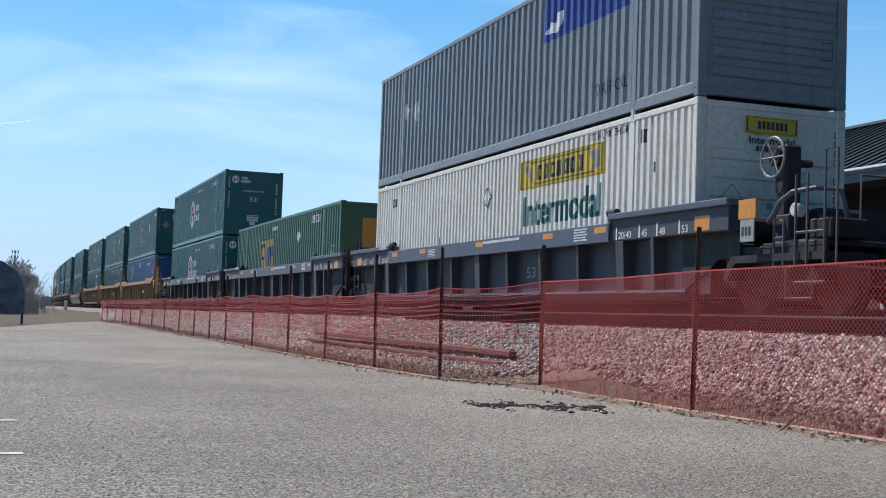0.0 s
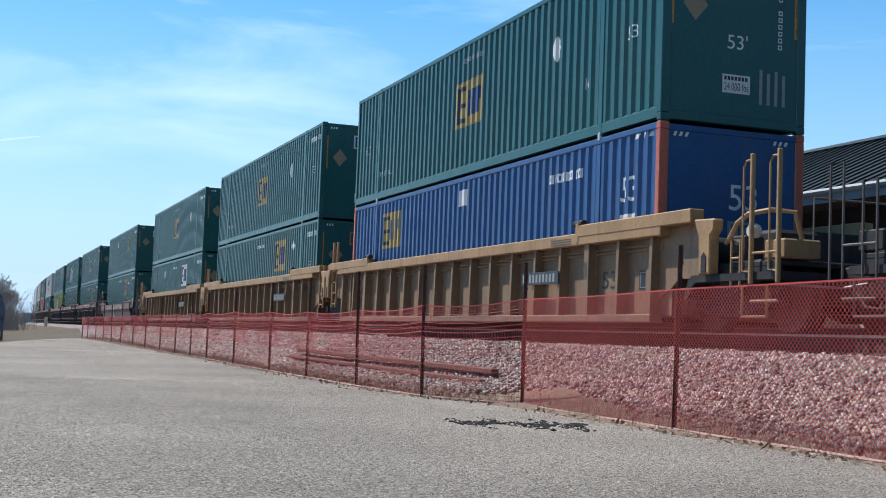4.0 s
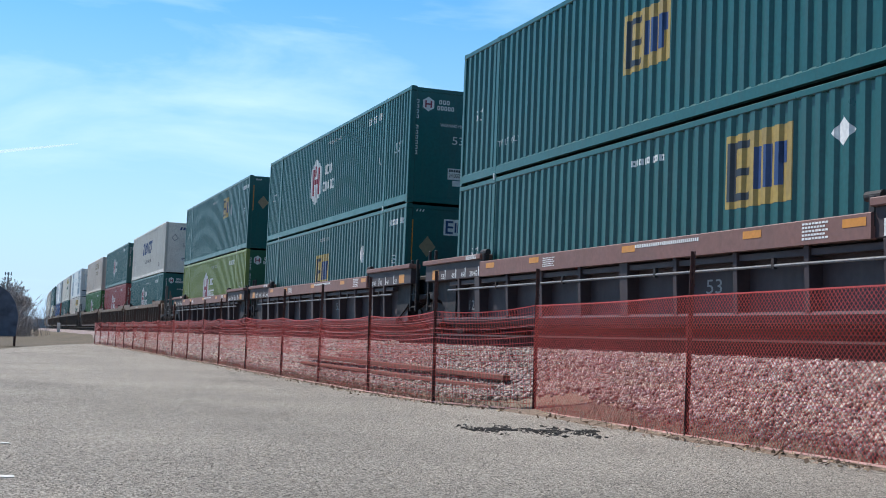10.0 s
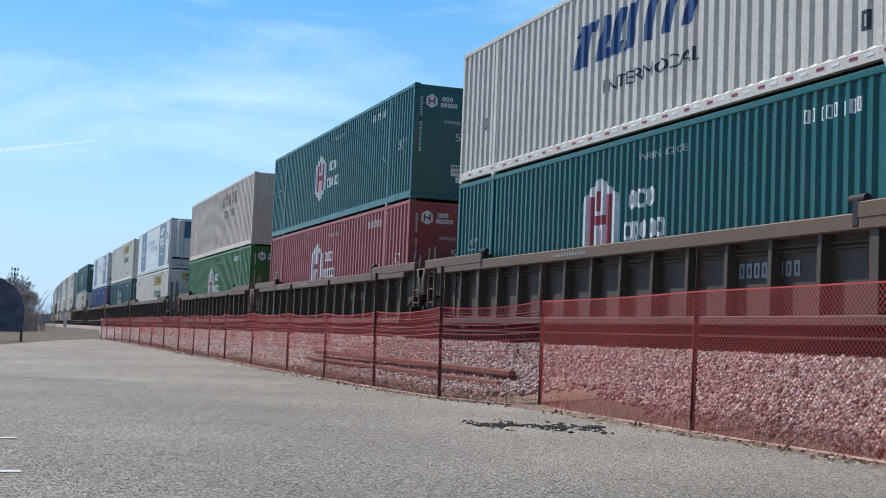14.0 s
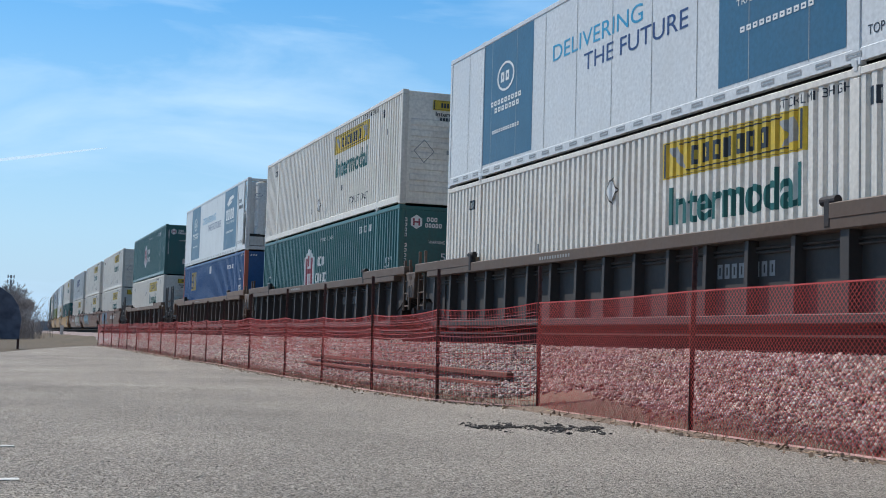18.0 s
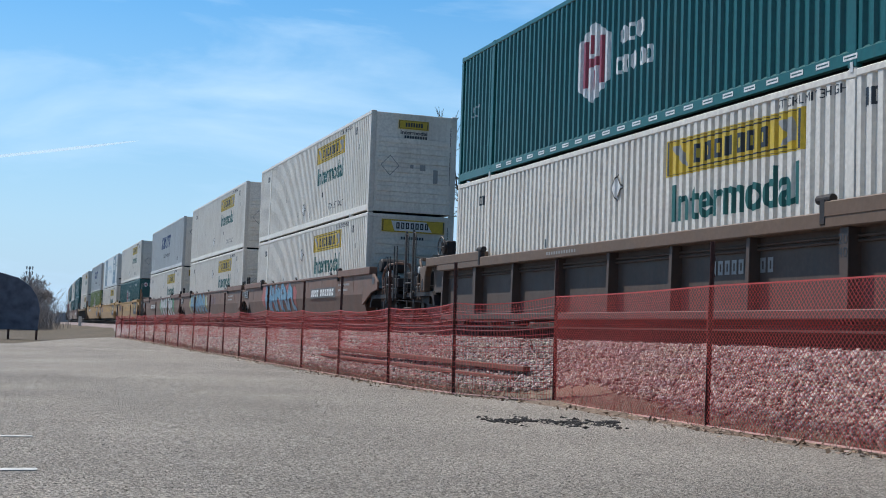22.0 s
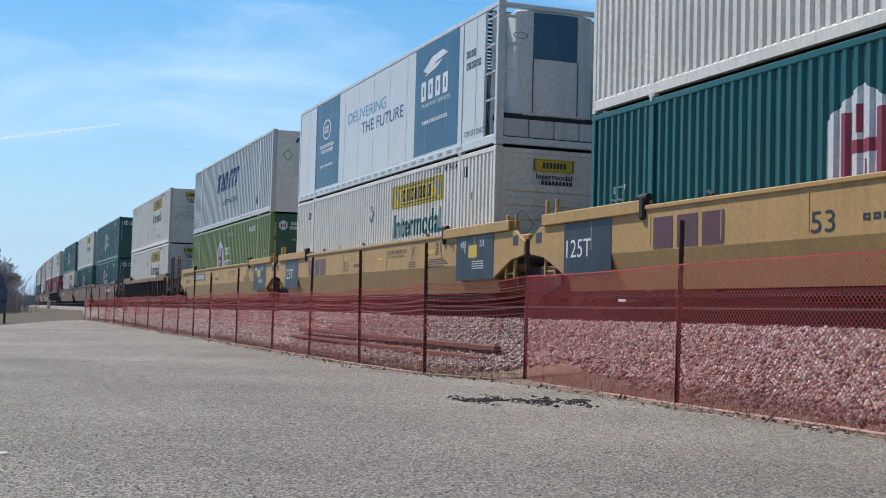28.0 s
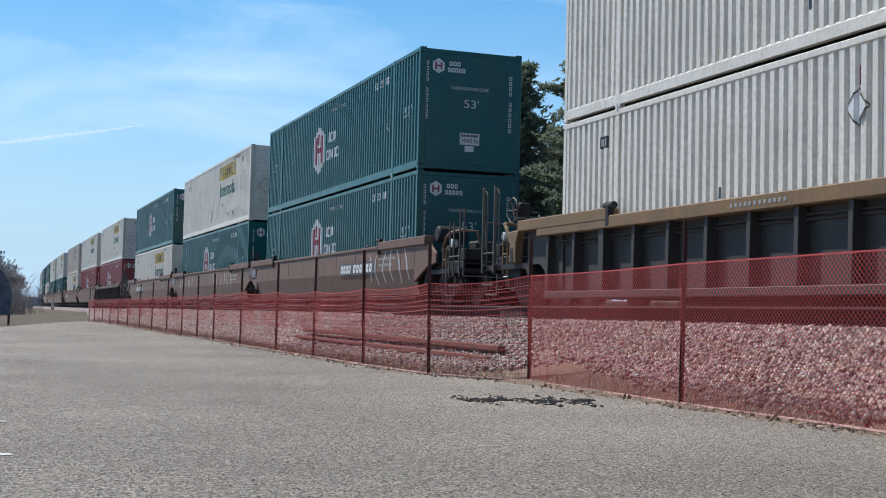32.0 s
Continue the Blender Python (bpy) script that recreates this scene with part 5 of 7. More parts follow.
        for k in range(4):
            car_mark("stencil", bars(6.7, 6.1, top + 0.145 - 0.022 * k, top + 0.132 - 0.022 * k, 10, 0.2), M["white_mark"], car, -1.614)
    elif style == "lone":
        def under(z):
            return -1.607 if z > top - 0.34 else -1.607 + 0.205 * (top - 0.34 - z) / (top - 1.54)

        def band_mark(name, polys, material, lift):
            """Paint on the band that follows the wall down where it leans inwards."""
            sh = Shape()
            for p in polys:
                k = len(sh.v)
                sh.v += [(under(z) - lift, y, z) for y, z in p]
                sh.f.append(tuple(range(k, k + len(p))))
            ob = mesh_of(name, sh)
            tagged(part(name, ob, M[material], car), kind="stuff" if len(polys) > 1 else "")
        band_mark("numbering", bars(3.73, 2.16, 1.87, 2.1, 8, 0.4), "faded_pink_mark", 0.0)
        for a, b in ((6.05, 5.65), (4.28, 3.76), (0.34, -0.14), (-3.64, -4.1)):
            band_mark("reflector", [rect(a, b, 1.85, 1.96)], "yellow_mark", 0.0)
        band_mark("lettering", letters("LD LMT", -0.5, 1.86, 0.45, 0.08, True), "grey_white", 0.0)
        band_mark("lettering", letters("CONTROLLED INTERCHANGE CAR", -1.75, 2.05, 1.05, 0.055, True) + letters("SEE EQUIPMENT REGISTER", -1.75, 1.96, 0.85, 0.055, True), "grey_white", 0.0)
        bone = [rect(1.3, 0.4, 1.98, 2.1), regular(1.3, 2.1, 0.15, 0.1, 10), regular(1.28, 1.98, 0.14, 0.08, 10), regular(0.4, 2.1, 0.15, 0.1, 10), regular(0.4, 1.98, 0.14, 0.08, 10)]
        for k, p in enumerate(bone):
            band_mark("spray_blob", [p], "spray_pale_blue", 0.001 + 0.0004 * k)
        for k in range(7):
            y = 1.2 - 0.13 * k
            band_mark("spray_line", stroke([(y, 1.9), (y - 0.03, 1.7), (y - 0.02, 1.5), (y - 0.05, 1.3)], 0.025, 1.25, 1.92), "spray_pale_blue", 0.004 + 0.0004 * k)
        for k in range(5):
            z = 1.85 - 0.12 * k
            band_mark("spray_line", stroke([(1.25, z), (0.9, z - 0.03), (0.35, z)], 0.018, 1.25, 1.92), "spray_pale_blue", 0.008 + 0.0004 * k)
        r = random.Random(17)
        for k in range(22):
            y = -2.7 - 0.2 * k if k < 13 else -0.75 - 0.16 * (k - 13)
            pts = [(y + r.uniform(-0.12, 0.12), 1.9 + 0.07 * j + r.uniform(-0.03, 0.03)) for j in range(4)]
            band_mark("spray_line", stroke(pts, 0.011, 1.85, 2.16), "spray_silver", 0.003 + 0.0003 * k)
        for k in range(9):
            y = 5.6 - 0.55 * k if k < 4 else -2.9 - 0.22 * k
            pts = [(y + r.uniform(-0.2, 0.2), 1.5 + 0.1 * j) for j in range(4)]
            band_mark("spray_line", stroke(pts, 0.014, 1.4, 1.83), "faded_mark", 0.003 + 0.0003 * k)
    elif style == "brown":
        if front_outer or rear_outer:
            a = -2.3 if front_outer else 5.0
            field = car_mark("number_plate", [rect(a, a - 3.25, 1.79, 2.1)], M["faded_black_mark"], car)
            car_mark("numbering", [[(y + sh, z) for y, z in q for sh in ((1.95 - z) * 0.2,)] for q in bars(a - 0.15, a - 1.15, 1.84, 2.05, 4, 0.25) + bars(a - 1.35, a - 3.1, 1.84, 2.05, 6, 0.3)], M["white_mark"], field, -1.51)
        sign = part("load_sign", Shape().box(-1.53, -1.5, 8.7, 9.4, 1.98, 2.26), M["dark_mark"], car, "dark plate with white edge", bevel=0.006)
        car_mark("lettering", letters("125 T", 9.3, 2.06, 0.5, 0.13, True) + outline(rect(9.37, 8.73, 2.0, 2.24), 0.025), M["white_mark"], sign, -1.534)
        car_mark("stencil", bars(-5.9, -7.2, 2.1, 2.16, 9) + bars(-5.9, -7.0, 1.95, 2.01, 8), M["grey_mark"], car)
    elif style == "gold":
        car_mark("dark_panel", [rect(-6.6, -8.6, 1.5, 2.4)], M["navy_panel_dark"], car)
        if rear_outer:
            field = car_mark("number_plate", [rect(6.3, 3.3, 2.02, 2.3)], M["dark_mark"], car)
            car_mark("numbering", bars(6.15, 3.45, 2.07, 2.25, 11, 0.4), M["white_mark"], field, -1.51)
        for a in () if rear_outer else (5.6, 4.93, 4.27):
            car_mark("logo_block", [rect(a, a - 0.55, 1.84, 2.3)], M["faded_maroon_mark"], car)
        car_mark("lettering", letters("53", 1.85, 1.88, 0.45, 0.26, True), M["dark_mark"], car)
        car_mark("stencil", bars(0.9, 0.2, 1.98, 2.06, 4), M["dark_mark"], car)
        car_mark("lettering", letters("LD LIMIT 119600 PER UNIT", -2.0, 2.19, 1.42, 0.1, True), M["dark_mark"], car)
        car_mark("stencil", letters("20 FT CONTAINER LIMIT 57,500 EACH", -2.0, 2.1, 1.25, 0.06, True), M["dark_mark"], car)
        car_mark("stencil", [q for k in range(4) for q in bars(-4.9, -5.9 - 0.12 * (k % 3), 2.0 - 0.05 * k, 1.975 - 0.05 * k, 18, 0.25)], M["dark_mark"], car)
        car_mark("stencil", [q for k in range(3) for q in bars(-3.55, -4.1, 1.98 - 0.05 * k, 1.96 - 0.05 * k, 11, 0.25)], M["dark_mark"], car)
        for w in (1, -1):
            car_mark("crossed_mark", [[(-3.85 + w * 0.16, 2.1), (-3.85 + w * 0.1, 2.1), (-3.85 - w * 0.16, 2.32), (-3.85 - w * 0.1, 2.32)]], M["navy_mark" if w > 0 else "red_mark"], car, -1.505 - 0.001 * w)
        car_mark("size_marking", letters("40", -5.35, 2.24, 0.17, 0.11, True) + letters("20", -5.35, 2.08, 0.17, 0.11, True) + [rect(-5.34, -5.53, 2.21, 2.225)] + letters("45", -6.2, 2.2, 0.17, 0.11, True) + [rect(-5.62, -5.66, 2.15, 2.35), rect(-6.42, -6.46, 2.12, 2.34)], M["dark_mark"], car)
        car_mark("reflector", [rect(-1.2, -1.6, 2.08, 2.14), rect(-4.75, -5.25, 2.12, 2.2)], M["yellow_mark"], car, -1.504)
        car_mark("small_plate", [rect(-7.3, -7.75, 1.95, 2.2)], M["yellow_mark"], car, -1.509)
        car_mark("lettering", letters("48", -6.85, 2.16, 0.2, 0.13, True) + letters("53", -7.9, 2.16, 0.2, 0.13, True) + [rect(-7.08, -7.12, 2.06, 2.3)] + [q for k in range(4) for q in bars(-7.5, -8.1, 1.88 - 0.045 * k, 1.86 - 0.045 * k, 12, 0.25)], M["white_mark"], car, -1.509)
        if rear_outer:
            car_mark("stencil", [q for k in range(4) for q in bars(8.3, 7.1 + 0.1 * (k % 2), 2.1 - 0.05 * k, 2.08 - 0.05 * k, 18, 0.25)], M["navy_mark"], car)
            car_mark("size_marking", letters("53", 8.45, 2.22, 0.18, 0.11, True) + letters("48", 7.6, 2.22, 0.18, 0.11, True), M["dark_mark"], car)
        else:
            car_mark("dark_panel", [rect(6.9, 8.6, 1.5, 2.4)], M["navy_panel_dark"], car)
            car_mark("lettering", letters("125T", 8.5, 1.8, 0.9, 0.3, True), M["white_mark"], car, -1.509)
    return car


M["spray_blue"] = paint("sky_blue_spray", (0.09, 0.25, 0.38), amount=0.25, streaks=0.1)
M["spray_pale_blue"] = paint("pale_blue_spray", (0.3, 0.42, 0.47), amount=0.15, streaks=0.1)
M["spray_silver"] = paint("silver_spray", (0.5, 0.5, 0.5), amount=0.1, streaks=0.1)
M["spray_olive"] = paint("yellow_olive_spray", (0.3, 0.3, 0.09), amount=0.2, streaks=0.1)
M["spray_green"] = paint("green_spray", (0.03, 0.25, 0.1), amount=0.1, streaks=0.1)
M["spray_pale"] = paint("pale_spray", (0.55, 0.62, 0.62), amount=0.1, streaks=0.1)
M["spray_red"] = paint("red_spray", (0.35, 0.05, 0.04), amount=0.1, streaks=0.1)
M["spray_black"] = paint("black_spray", (0.012, 0.014, 0.018), amount=0.0, streaks=0.0)
M["navy_panel_dark"] = paint("dark_slate_panel", (0.013, 0.019, 0.032))
M["faded_maroon_mark"] = paint("faded_maroon_marking", (0.1, 0.03, 0.035), amount=0.2)
M["faded_black_mark"] = paint("faded_black_panel", (0.05, 0.04, 0.035))

# the consist, from the leading well back: place of the leading container end at 0 s, car style, upper and lower box,
# and whether each end is coupled (o) or joined (j) to the next well
CONSIST = [
    (-8.0, "slate", "hexed", "hexed_low", "jo"),
    (16.15, "slate", "steel", "panelled", "oj"), (36.0, "slate", None, "squared_old", "jj"), (55.95, "slate", "hexed", "hexed_low", "jo"),
    (79.9, "yellow", "squared", "blue", "oj"), (99.8, "yellow", "squared", "squared_low", "jj"), (119.7, "yellow", "squared", "squared_pale", "jo"),
    (143.8, "lone", "squared_rear", "squared_low", "oo"),
    (167.6, "maroon", "squared", "squared_low", "oj"), (187.4, "maroon", "hexed", "squared", "jj"), (207.3, "maroon", "squared_high", "lime", "jo"),
    (231.2, "tan", "slant", "hexed_low", "oj"), (250.8, "tan", "hexed", "redbox", "jj"), (270.8, "tan", "cream", "kelly", "jo"),
    (294.85, "dark", "reefer", "panelled", "oj"), (314.5, "dark", "panelled_top", "hexed_low", "jj"), (334.4, "tan", "reefer", "blue", "jo"),
    (358.5, "wide", "hexed_taped", "panelled", "oo"),
    (382.2, "brown", "panelled_top", "panelled_big", "oj"), (401.8, "brown", "panelled_top", "panelled", "jj"), (421.6, "brown", "slant_grey", "panelled_big", "jo"),
    (445.2, "gold", "panelled_top", "hexed_low", "oj"), (465.5, "gold", "reefer", "panelled", "jj"), (485.55, "gold", "slant_grey", "lime", "jo"),
    (509.6, "gilt", "panelled_top", "panelled", "oo"),
    (533.6, "brown", "hexed", "hexed_low", "oj"), (553.0, "brown", "panelled_top", "hexed_low", "jj"), (572.7, "brown", "hexed", "panelled", "jo"),
    (596.6, "dark", "panelled_top", "redbox", "oj"), (616.4, "brown", "panelled_top", "redbox", "jj"), (636.2, "brown", "cream", "panelled", "jo"),
    (660.1, "brown", "panelled_top", "hexed_low", "oj"), (679.9, "brown", "panelled_top", "hexed_low", "jj"), (699.7, "brown", "squared", "panelled", "jo"),
    (723.6, "slate", "hexed", "squared_low", "oj"), (743.4, "slate", "panelled_top", "panelled", "jj"), (763.2, "slate", "slant_grey", "hexed_low", "jo"),
    (787.1, "yellow", "hexed", "hexed_low", "oj"), (806.9, "yellow", "panelled_top", "panelled", "jj"), (826.7, "yellow", "squared", "hexed_low", "jo"),
    (850.6, "tan", "panelled_top", "panelled", "oj"), (870.4, "tan", "hexed", "panelled", "jj"),
]
def side_x(z):
    """How far out the smooth side lies at height z."""
    return -1.5 if z > 1.82 else -1.5 + 0.16 * (1.82 - z) / 0.57


def sprayed(name, polys, material, car, lift):
    """Spray paint that follows the smooth side down over its crease."""
    bm = bmesh.new()
    for p in polys:
        bm.faces.new([bm.verts.new((0, y, z)) for y, z in p])
    bmesh.ops.bisect_plane(bm, geom=[*bm.verts, *bm.edges, *bm.faces], plane_co=(0, 0, 1.82), plane_no=(0, 0, 1), dist=1e-5)
    for v in bm.verts:
        v.co.x = side_x(v.co.z) - lift
    bm.normal_update()
    for f in bm.faces:
        if f.normal.x > 0:
            f.normal_flip()
    me = bpy.data.meshes.new(name)
    bm.to_mesh(me)
    bm.free()
    return tagged(part(name, me, material, car), kind="stuff" if len(polys) > 1 else "")


def blob(r, y, z, ry, rz, n=9):
    return [(y + ry * r.uniform(0.7, 1.15) * math.cos(2 * math.pi * k / n), z + rz * r.uniform(0.75, 1.1) * math.sin(2 * math.pi * k / n)) for k in range(n)]


def swoosh(y, z0, z1, w, lean, belly):
    """A fat leaning stroke, as one polygon."""
    left, right = [], []
    for k in range(9):
        a = k / 8
        c = y + lean * a + belly * math.sin(a * math.pi)
        hw = w * (0.6 + 0.55 * math.sin(a * 2.6 + 0.4))
        z = z0 + (z1 - z0) * a
        left.append((c + hw, z))
        right.append((c - hw, z))
    return left + right[::-1]


def stroke(points, w, z0, z1):
    """A round-ended brush stroke along a curve, as a strip of quads."""
    pts = []
    n = 16
    for k in range(n + 1):
        u = k / n * (len(points) - 1)
        q = min(int(u), len(points) - 2)
        f = u - q
        p0, p1, p2, p3 = (Vector(points[min(max(c, 0), len(points) - 1)]) for c in (q - 1, q, q + 1, q + 2))
        pts.append(0.5 * (2 * p1 + (p2 - p0) * f + (2 * p0 - 5 * p1 + 4 * p2 - p3) * f * f + (3 * p1 - p0 - 3 * p2 + p3) * f ** 3))
    left, right = [], []
    for k, p in enumerate(pts):
        d = (pts[min(k + 1, n)] - pts[max(k - 1, 0)]).normalized()
        side = Vector((-d.y, d.x)) * w * max(0.12, (1 - abs(2 * k / n - 1) ** 5) ** 0.5)
        left.append(p + side)
        right.append(p - side)

    def held(p):
        return (p.x, min(max(p.y, z0), z1))
    return [[held(left[k]), held(left[k + 1]), held(right[k + 1]), held(right[k])] for k in range(n)]


def graffiti(car, a, b, z0, z1, fill, ground, letters_n, seed):
    """Sprayed wild lettering with no real words, from y = a to y = b."""
    r = random.Random(seed)
    w = (b - a) / letters_n
    aw, h = abs(w), z1 - z0
    for k in range(letters_n + 1):
        p = blob(r, a + w * k, (z0 + z1) / 2 + r.uniform(-0.1, 0.1), aw * 0.55, h * 0.42, 14)
        sprayed("spray_ground", [[(y, min(max(z, z0 + 0.02), z1 - 0.02)) for y, z in p]], M[ground], car, 0.003 + 0.0004 * k)
    strokes, cuts, shine = [], [], []
    for k in range(letters_n):
        y, s = a + w * (k + 0.5), r.choice((-1, 1))
        top, low, mid = z1 - 0.1, z0 + 0.08, z0 + h * r.uniform(0.42, 0.62)
        strokes += [
            ([(y + aw * 0.42, low), (y + aw * r.uniform(0.2, 0.4), mid), (y + aw * (0.24 + 0.12 * s), top - 0.04), (y + aw * r.uniform(0.0, 0.2), top)], r.uniform(0.13, 0.17)),
            ([(y + aw * 0.1, top - 0.12), (y - aw * 0.15, top - 0.2 * h), (y - aw * r.uniform(0.15, 0.35), mid), (y - aw * 0.4, low)], r.uniform(0.12, 0.16)),
            ([(y + aw * 0.4, mid - 0.12), (y + aw * 0.1, mid + 0.06 * s), (y - aw * 0.25, mid), (y - aw * 0.5, mid + 0.2 * s)], r.uniform(0.09, 0.13)),
            ([(y - aw * 0.3, low + 0.04), (y - aw * 0.55, low + 0.1), (y - aw * 0.8, low - 0.02)], 0.07),
        ]
        cuts += [[(y + aw * 0.18, low + 0.02), (y + aw * 0.1, mid - 0.16), (y - aw * 0.05, mid - 0.14)], [(y + aw * 0.05, mid + 0.2), (y + aw * r.uniform(-0.1, 0.1), mid + 0.1)], [(y - aw * 0.5, top), (y - aw * 0.42, mid + 0.1), (y - aw * 0.5, mid - 0.2)]]
        shine += [[(y + aw * 0.36, mid), (y + aw * 0.34, top - 0.2), (y + aw * 0.2, top - 0.08)], [(y - aw * 0.22, mid + 0.1), (y - aw * 0.32, mid - 0.2)]]
    lift = 0.007
    for name, mat, lines in (("spray_outline", "spray_black", [(p, f + 0.035) for p, f in strokes]), ("spray_stroke", fill, strokes), ("spray_cut", "spray_black", [(p, 0.018) for p in cuts]), ("spray_highlight", "spray_pale", [(p, 0.011) for p in shine])):
        for pts, fat in lines:
            sprayed(name, stroke(pts, fat, z0, z1), M[mat], car, lift)
            lift += 0.00025


def tag_lines(car, a, b, z0, z1, material, seed):
    """A quick thin-line tag with no real words."""
    r = random.Random(seed)
    n = 6
    for k in range(n):
        y = a + (b - a) * (k + 0.5) / n
        st = swoosh(y, z0 + r.uniform(0, 0.1), z1 - r.uniform(0, 0.15), 0.035, r.uniform(-0.3, 0.3), r.uniform(-0.25, 0.25))
        sprayed("spray_line", [st], M[material], car, 0.004 + 0.0004 * k)


LOW_FLOOR, HIGH_FLOOR = 1.325, 4.231
MOVING = []
CAR_KINDS, USED = {}, set()


def take(template, key):
    """The template itself the first time, copies from then on."""
    if key in USED:
        return copy_thing(template, Matrix())
    USED.add(key)
    return template


def joined(ob):
    """A copy of a thing with its parts welded into one mesh, for the far end of the train that never comes near."""
    made = thing(ob.name.split(".")[0], ob["label"], ob["category"], ob["group"])
    v, f, slots, where = [], [], [], []
    for child in ob.children_recursive:
        me, m, i = child.data, child.matrix_basis, len(v)
        mat = me.materials[0]
        if mat not in slots:
            slots.append(mat)
        v += [tuple(m @ p.co) for p in me.vertices]
        f += [tuple(i + k for k in p.vertices) for p in me.polygons]
        where += [slots.index(mat)] * len(me.polygons)
    me = bpy.data.meshes.new("body")
    me.from_pydata(v, [], f)
    for mat in slots:
        me.materials.append(mat)
    me.polygons.foreach_set("material_index", where)
    body = new("body", me)
    body.parent = made
    return made


for u, style, upper, lower, ends in CONSIST:
    brake = ends[0] == "o" and style in ("slate", "maroon", "brown")
    kind = (style, ends)
    if kind not in CAR_KINDS:
        CAR_KINDS[kind] = well_car(style, ends[0] == "o", ends[1] == "o", brake)
    far_off = u > 612
    if far_off and (kind, "far") not in CAR_KINDS:
        CAR_KINDS[kind, "far"] = joined(CAR_KINDS[kind])
    MOVING.append((take(CAR_KINDS[kind, "far"], (kind, "far")) if far_off else take(CAR_KINDS[kind], kind), u + HL, LIFT))
    for key, z in ((lower, LOW_FLOOR), (upper, HIGH_FLOOR)):
        if key and far_off:
            if (key, "far") not in TEMPLATES:
                TEMPLATES[key, "far"] = joined(TEMPLATES[key])
            MOVING.append((take(TEMPLATES[key, "far"], (key, "far")), u + HL, z))
        elif key:
            MOVING.append((take(TEMPLATES[key], key), u + HL, z))
for key in set(TEMPLATES) - USED:
    for ob in (*TEMPLATES[key].children_recursive, TEMPLATES[key]):
        bpy.data.objects.remove(ob)
# each smooth brown car carries its own spray paint
CARS = {round(s - HL): ob for ob, s, z in MOVING if z == LIFT}
graffiti(CARS[382], 5.3, 0.3, 1.36, 2.42, "spray_blue", "spray_red", 5, 2)
graffiti(CARS[402], 5.8, 0.6, 1.42, 2.42, "spray_blue", "spray_olive", 5, 3)
tag_lines(CARS[402], 0.6, 0.0, 1.7, 2.3, "spray_silver", 4)
graffiti(CARS[422], -0.7, -6.5, 1.3, 2.42, "spray_silver", "spray_green", 5, 5)
tag_lines(CARS[534], -4.8, -8.4, 1.5, 2.4, "spray_silver", 6)
tag_lines(CARS[553], -1.5, -6.3, 1.6, 2.4, "spray_silver", 7)
tag_lines(CARS[553], 7.3, 3.0, 1.7, 2.3, "spray_silver", 8)
for a in (-0.62, -1.25, -1.95):
    car_mark("logo_block", [rect(a, a - 0.5, 1.84, 2.18)], M["faded_maroon_mark"], CARS[402])

for k, (y, z) in enumerate(((-0.35, 1.95), (-0.5, 2.0), (-0.7, 1.92), (-0.85, 2.02), (-1.05, 1.95), (-3.55, 2.0), (-3.7, 2.05), (-3.85, 1.98), (-4.0, 2.05), (-0.6, 1.6), (-0.75, 1.62), (-0.9, 1.58))):
    car_mark("spray_line", [swoosh(y, z - 0.14, z + 0.14, 0.012, 0.12 * (-1) ** k, 0.07 * (1 - k % 3))], M["spray_silver"], CARS[36], -1.33 - 0.0005 * k)


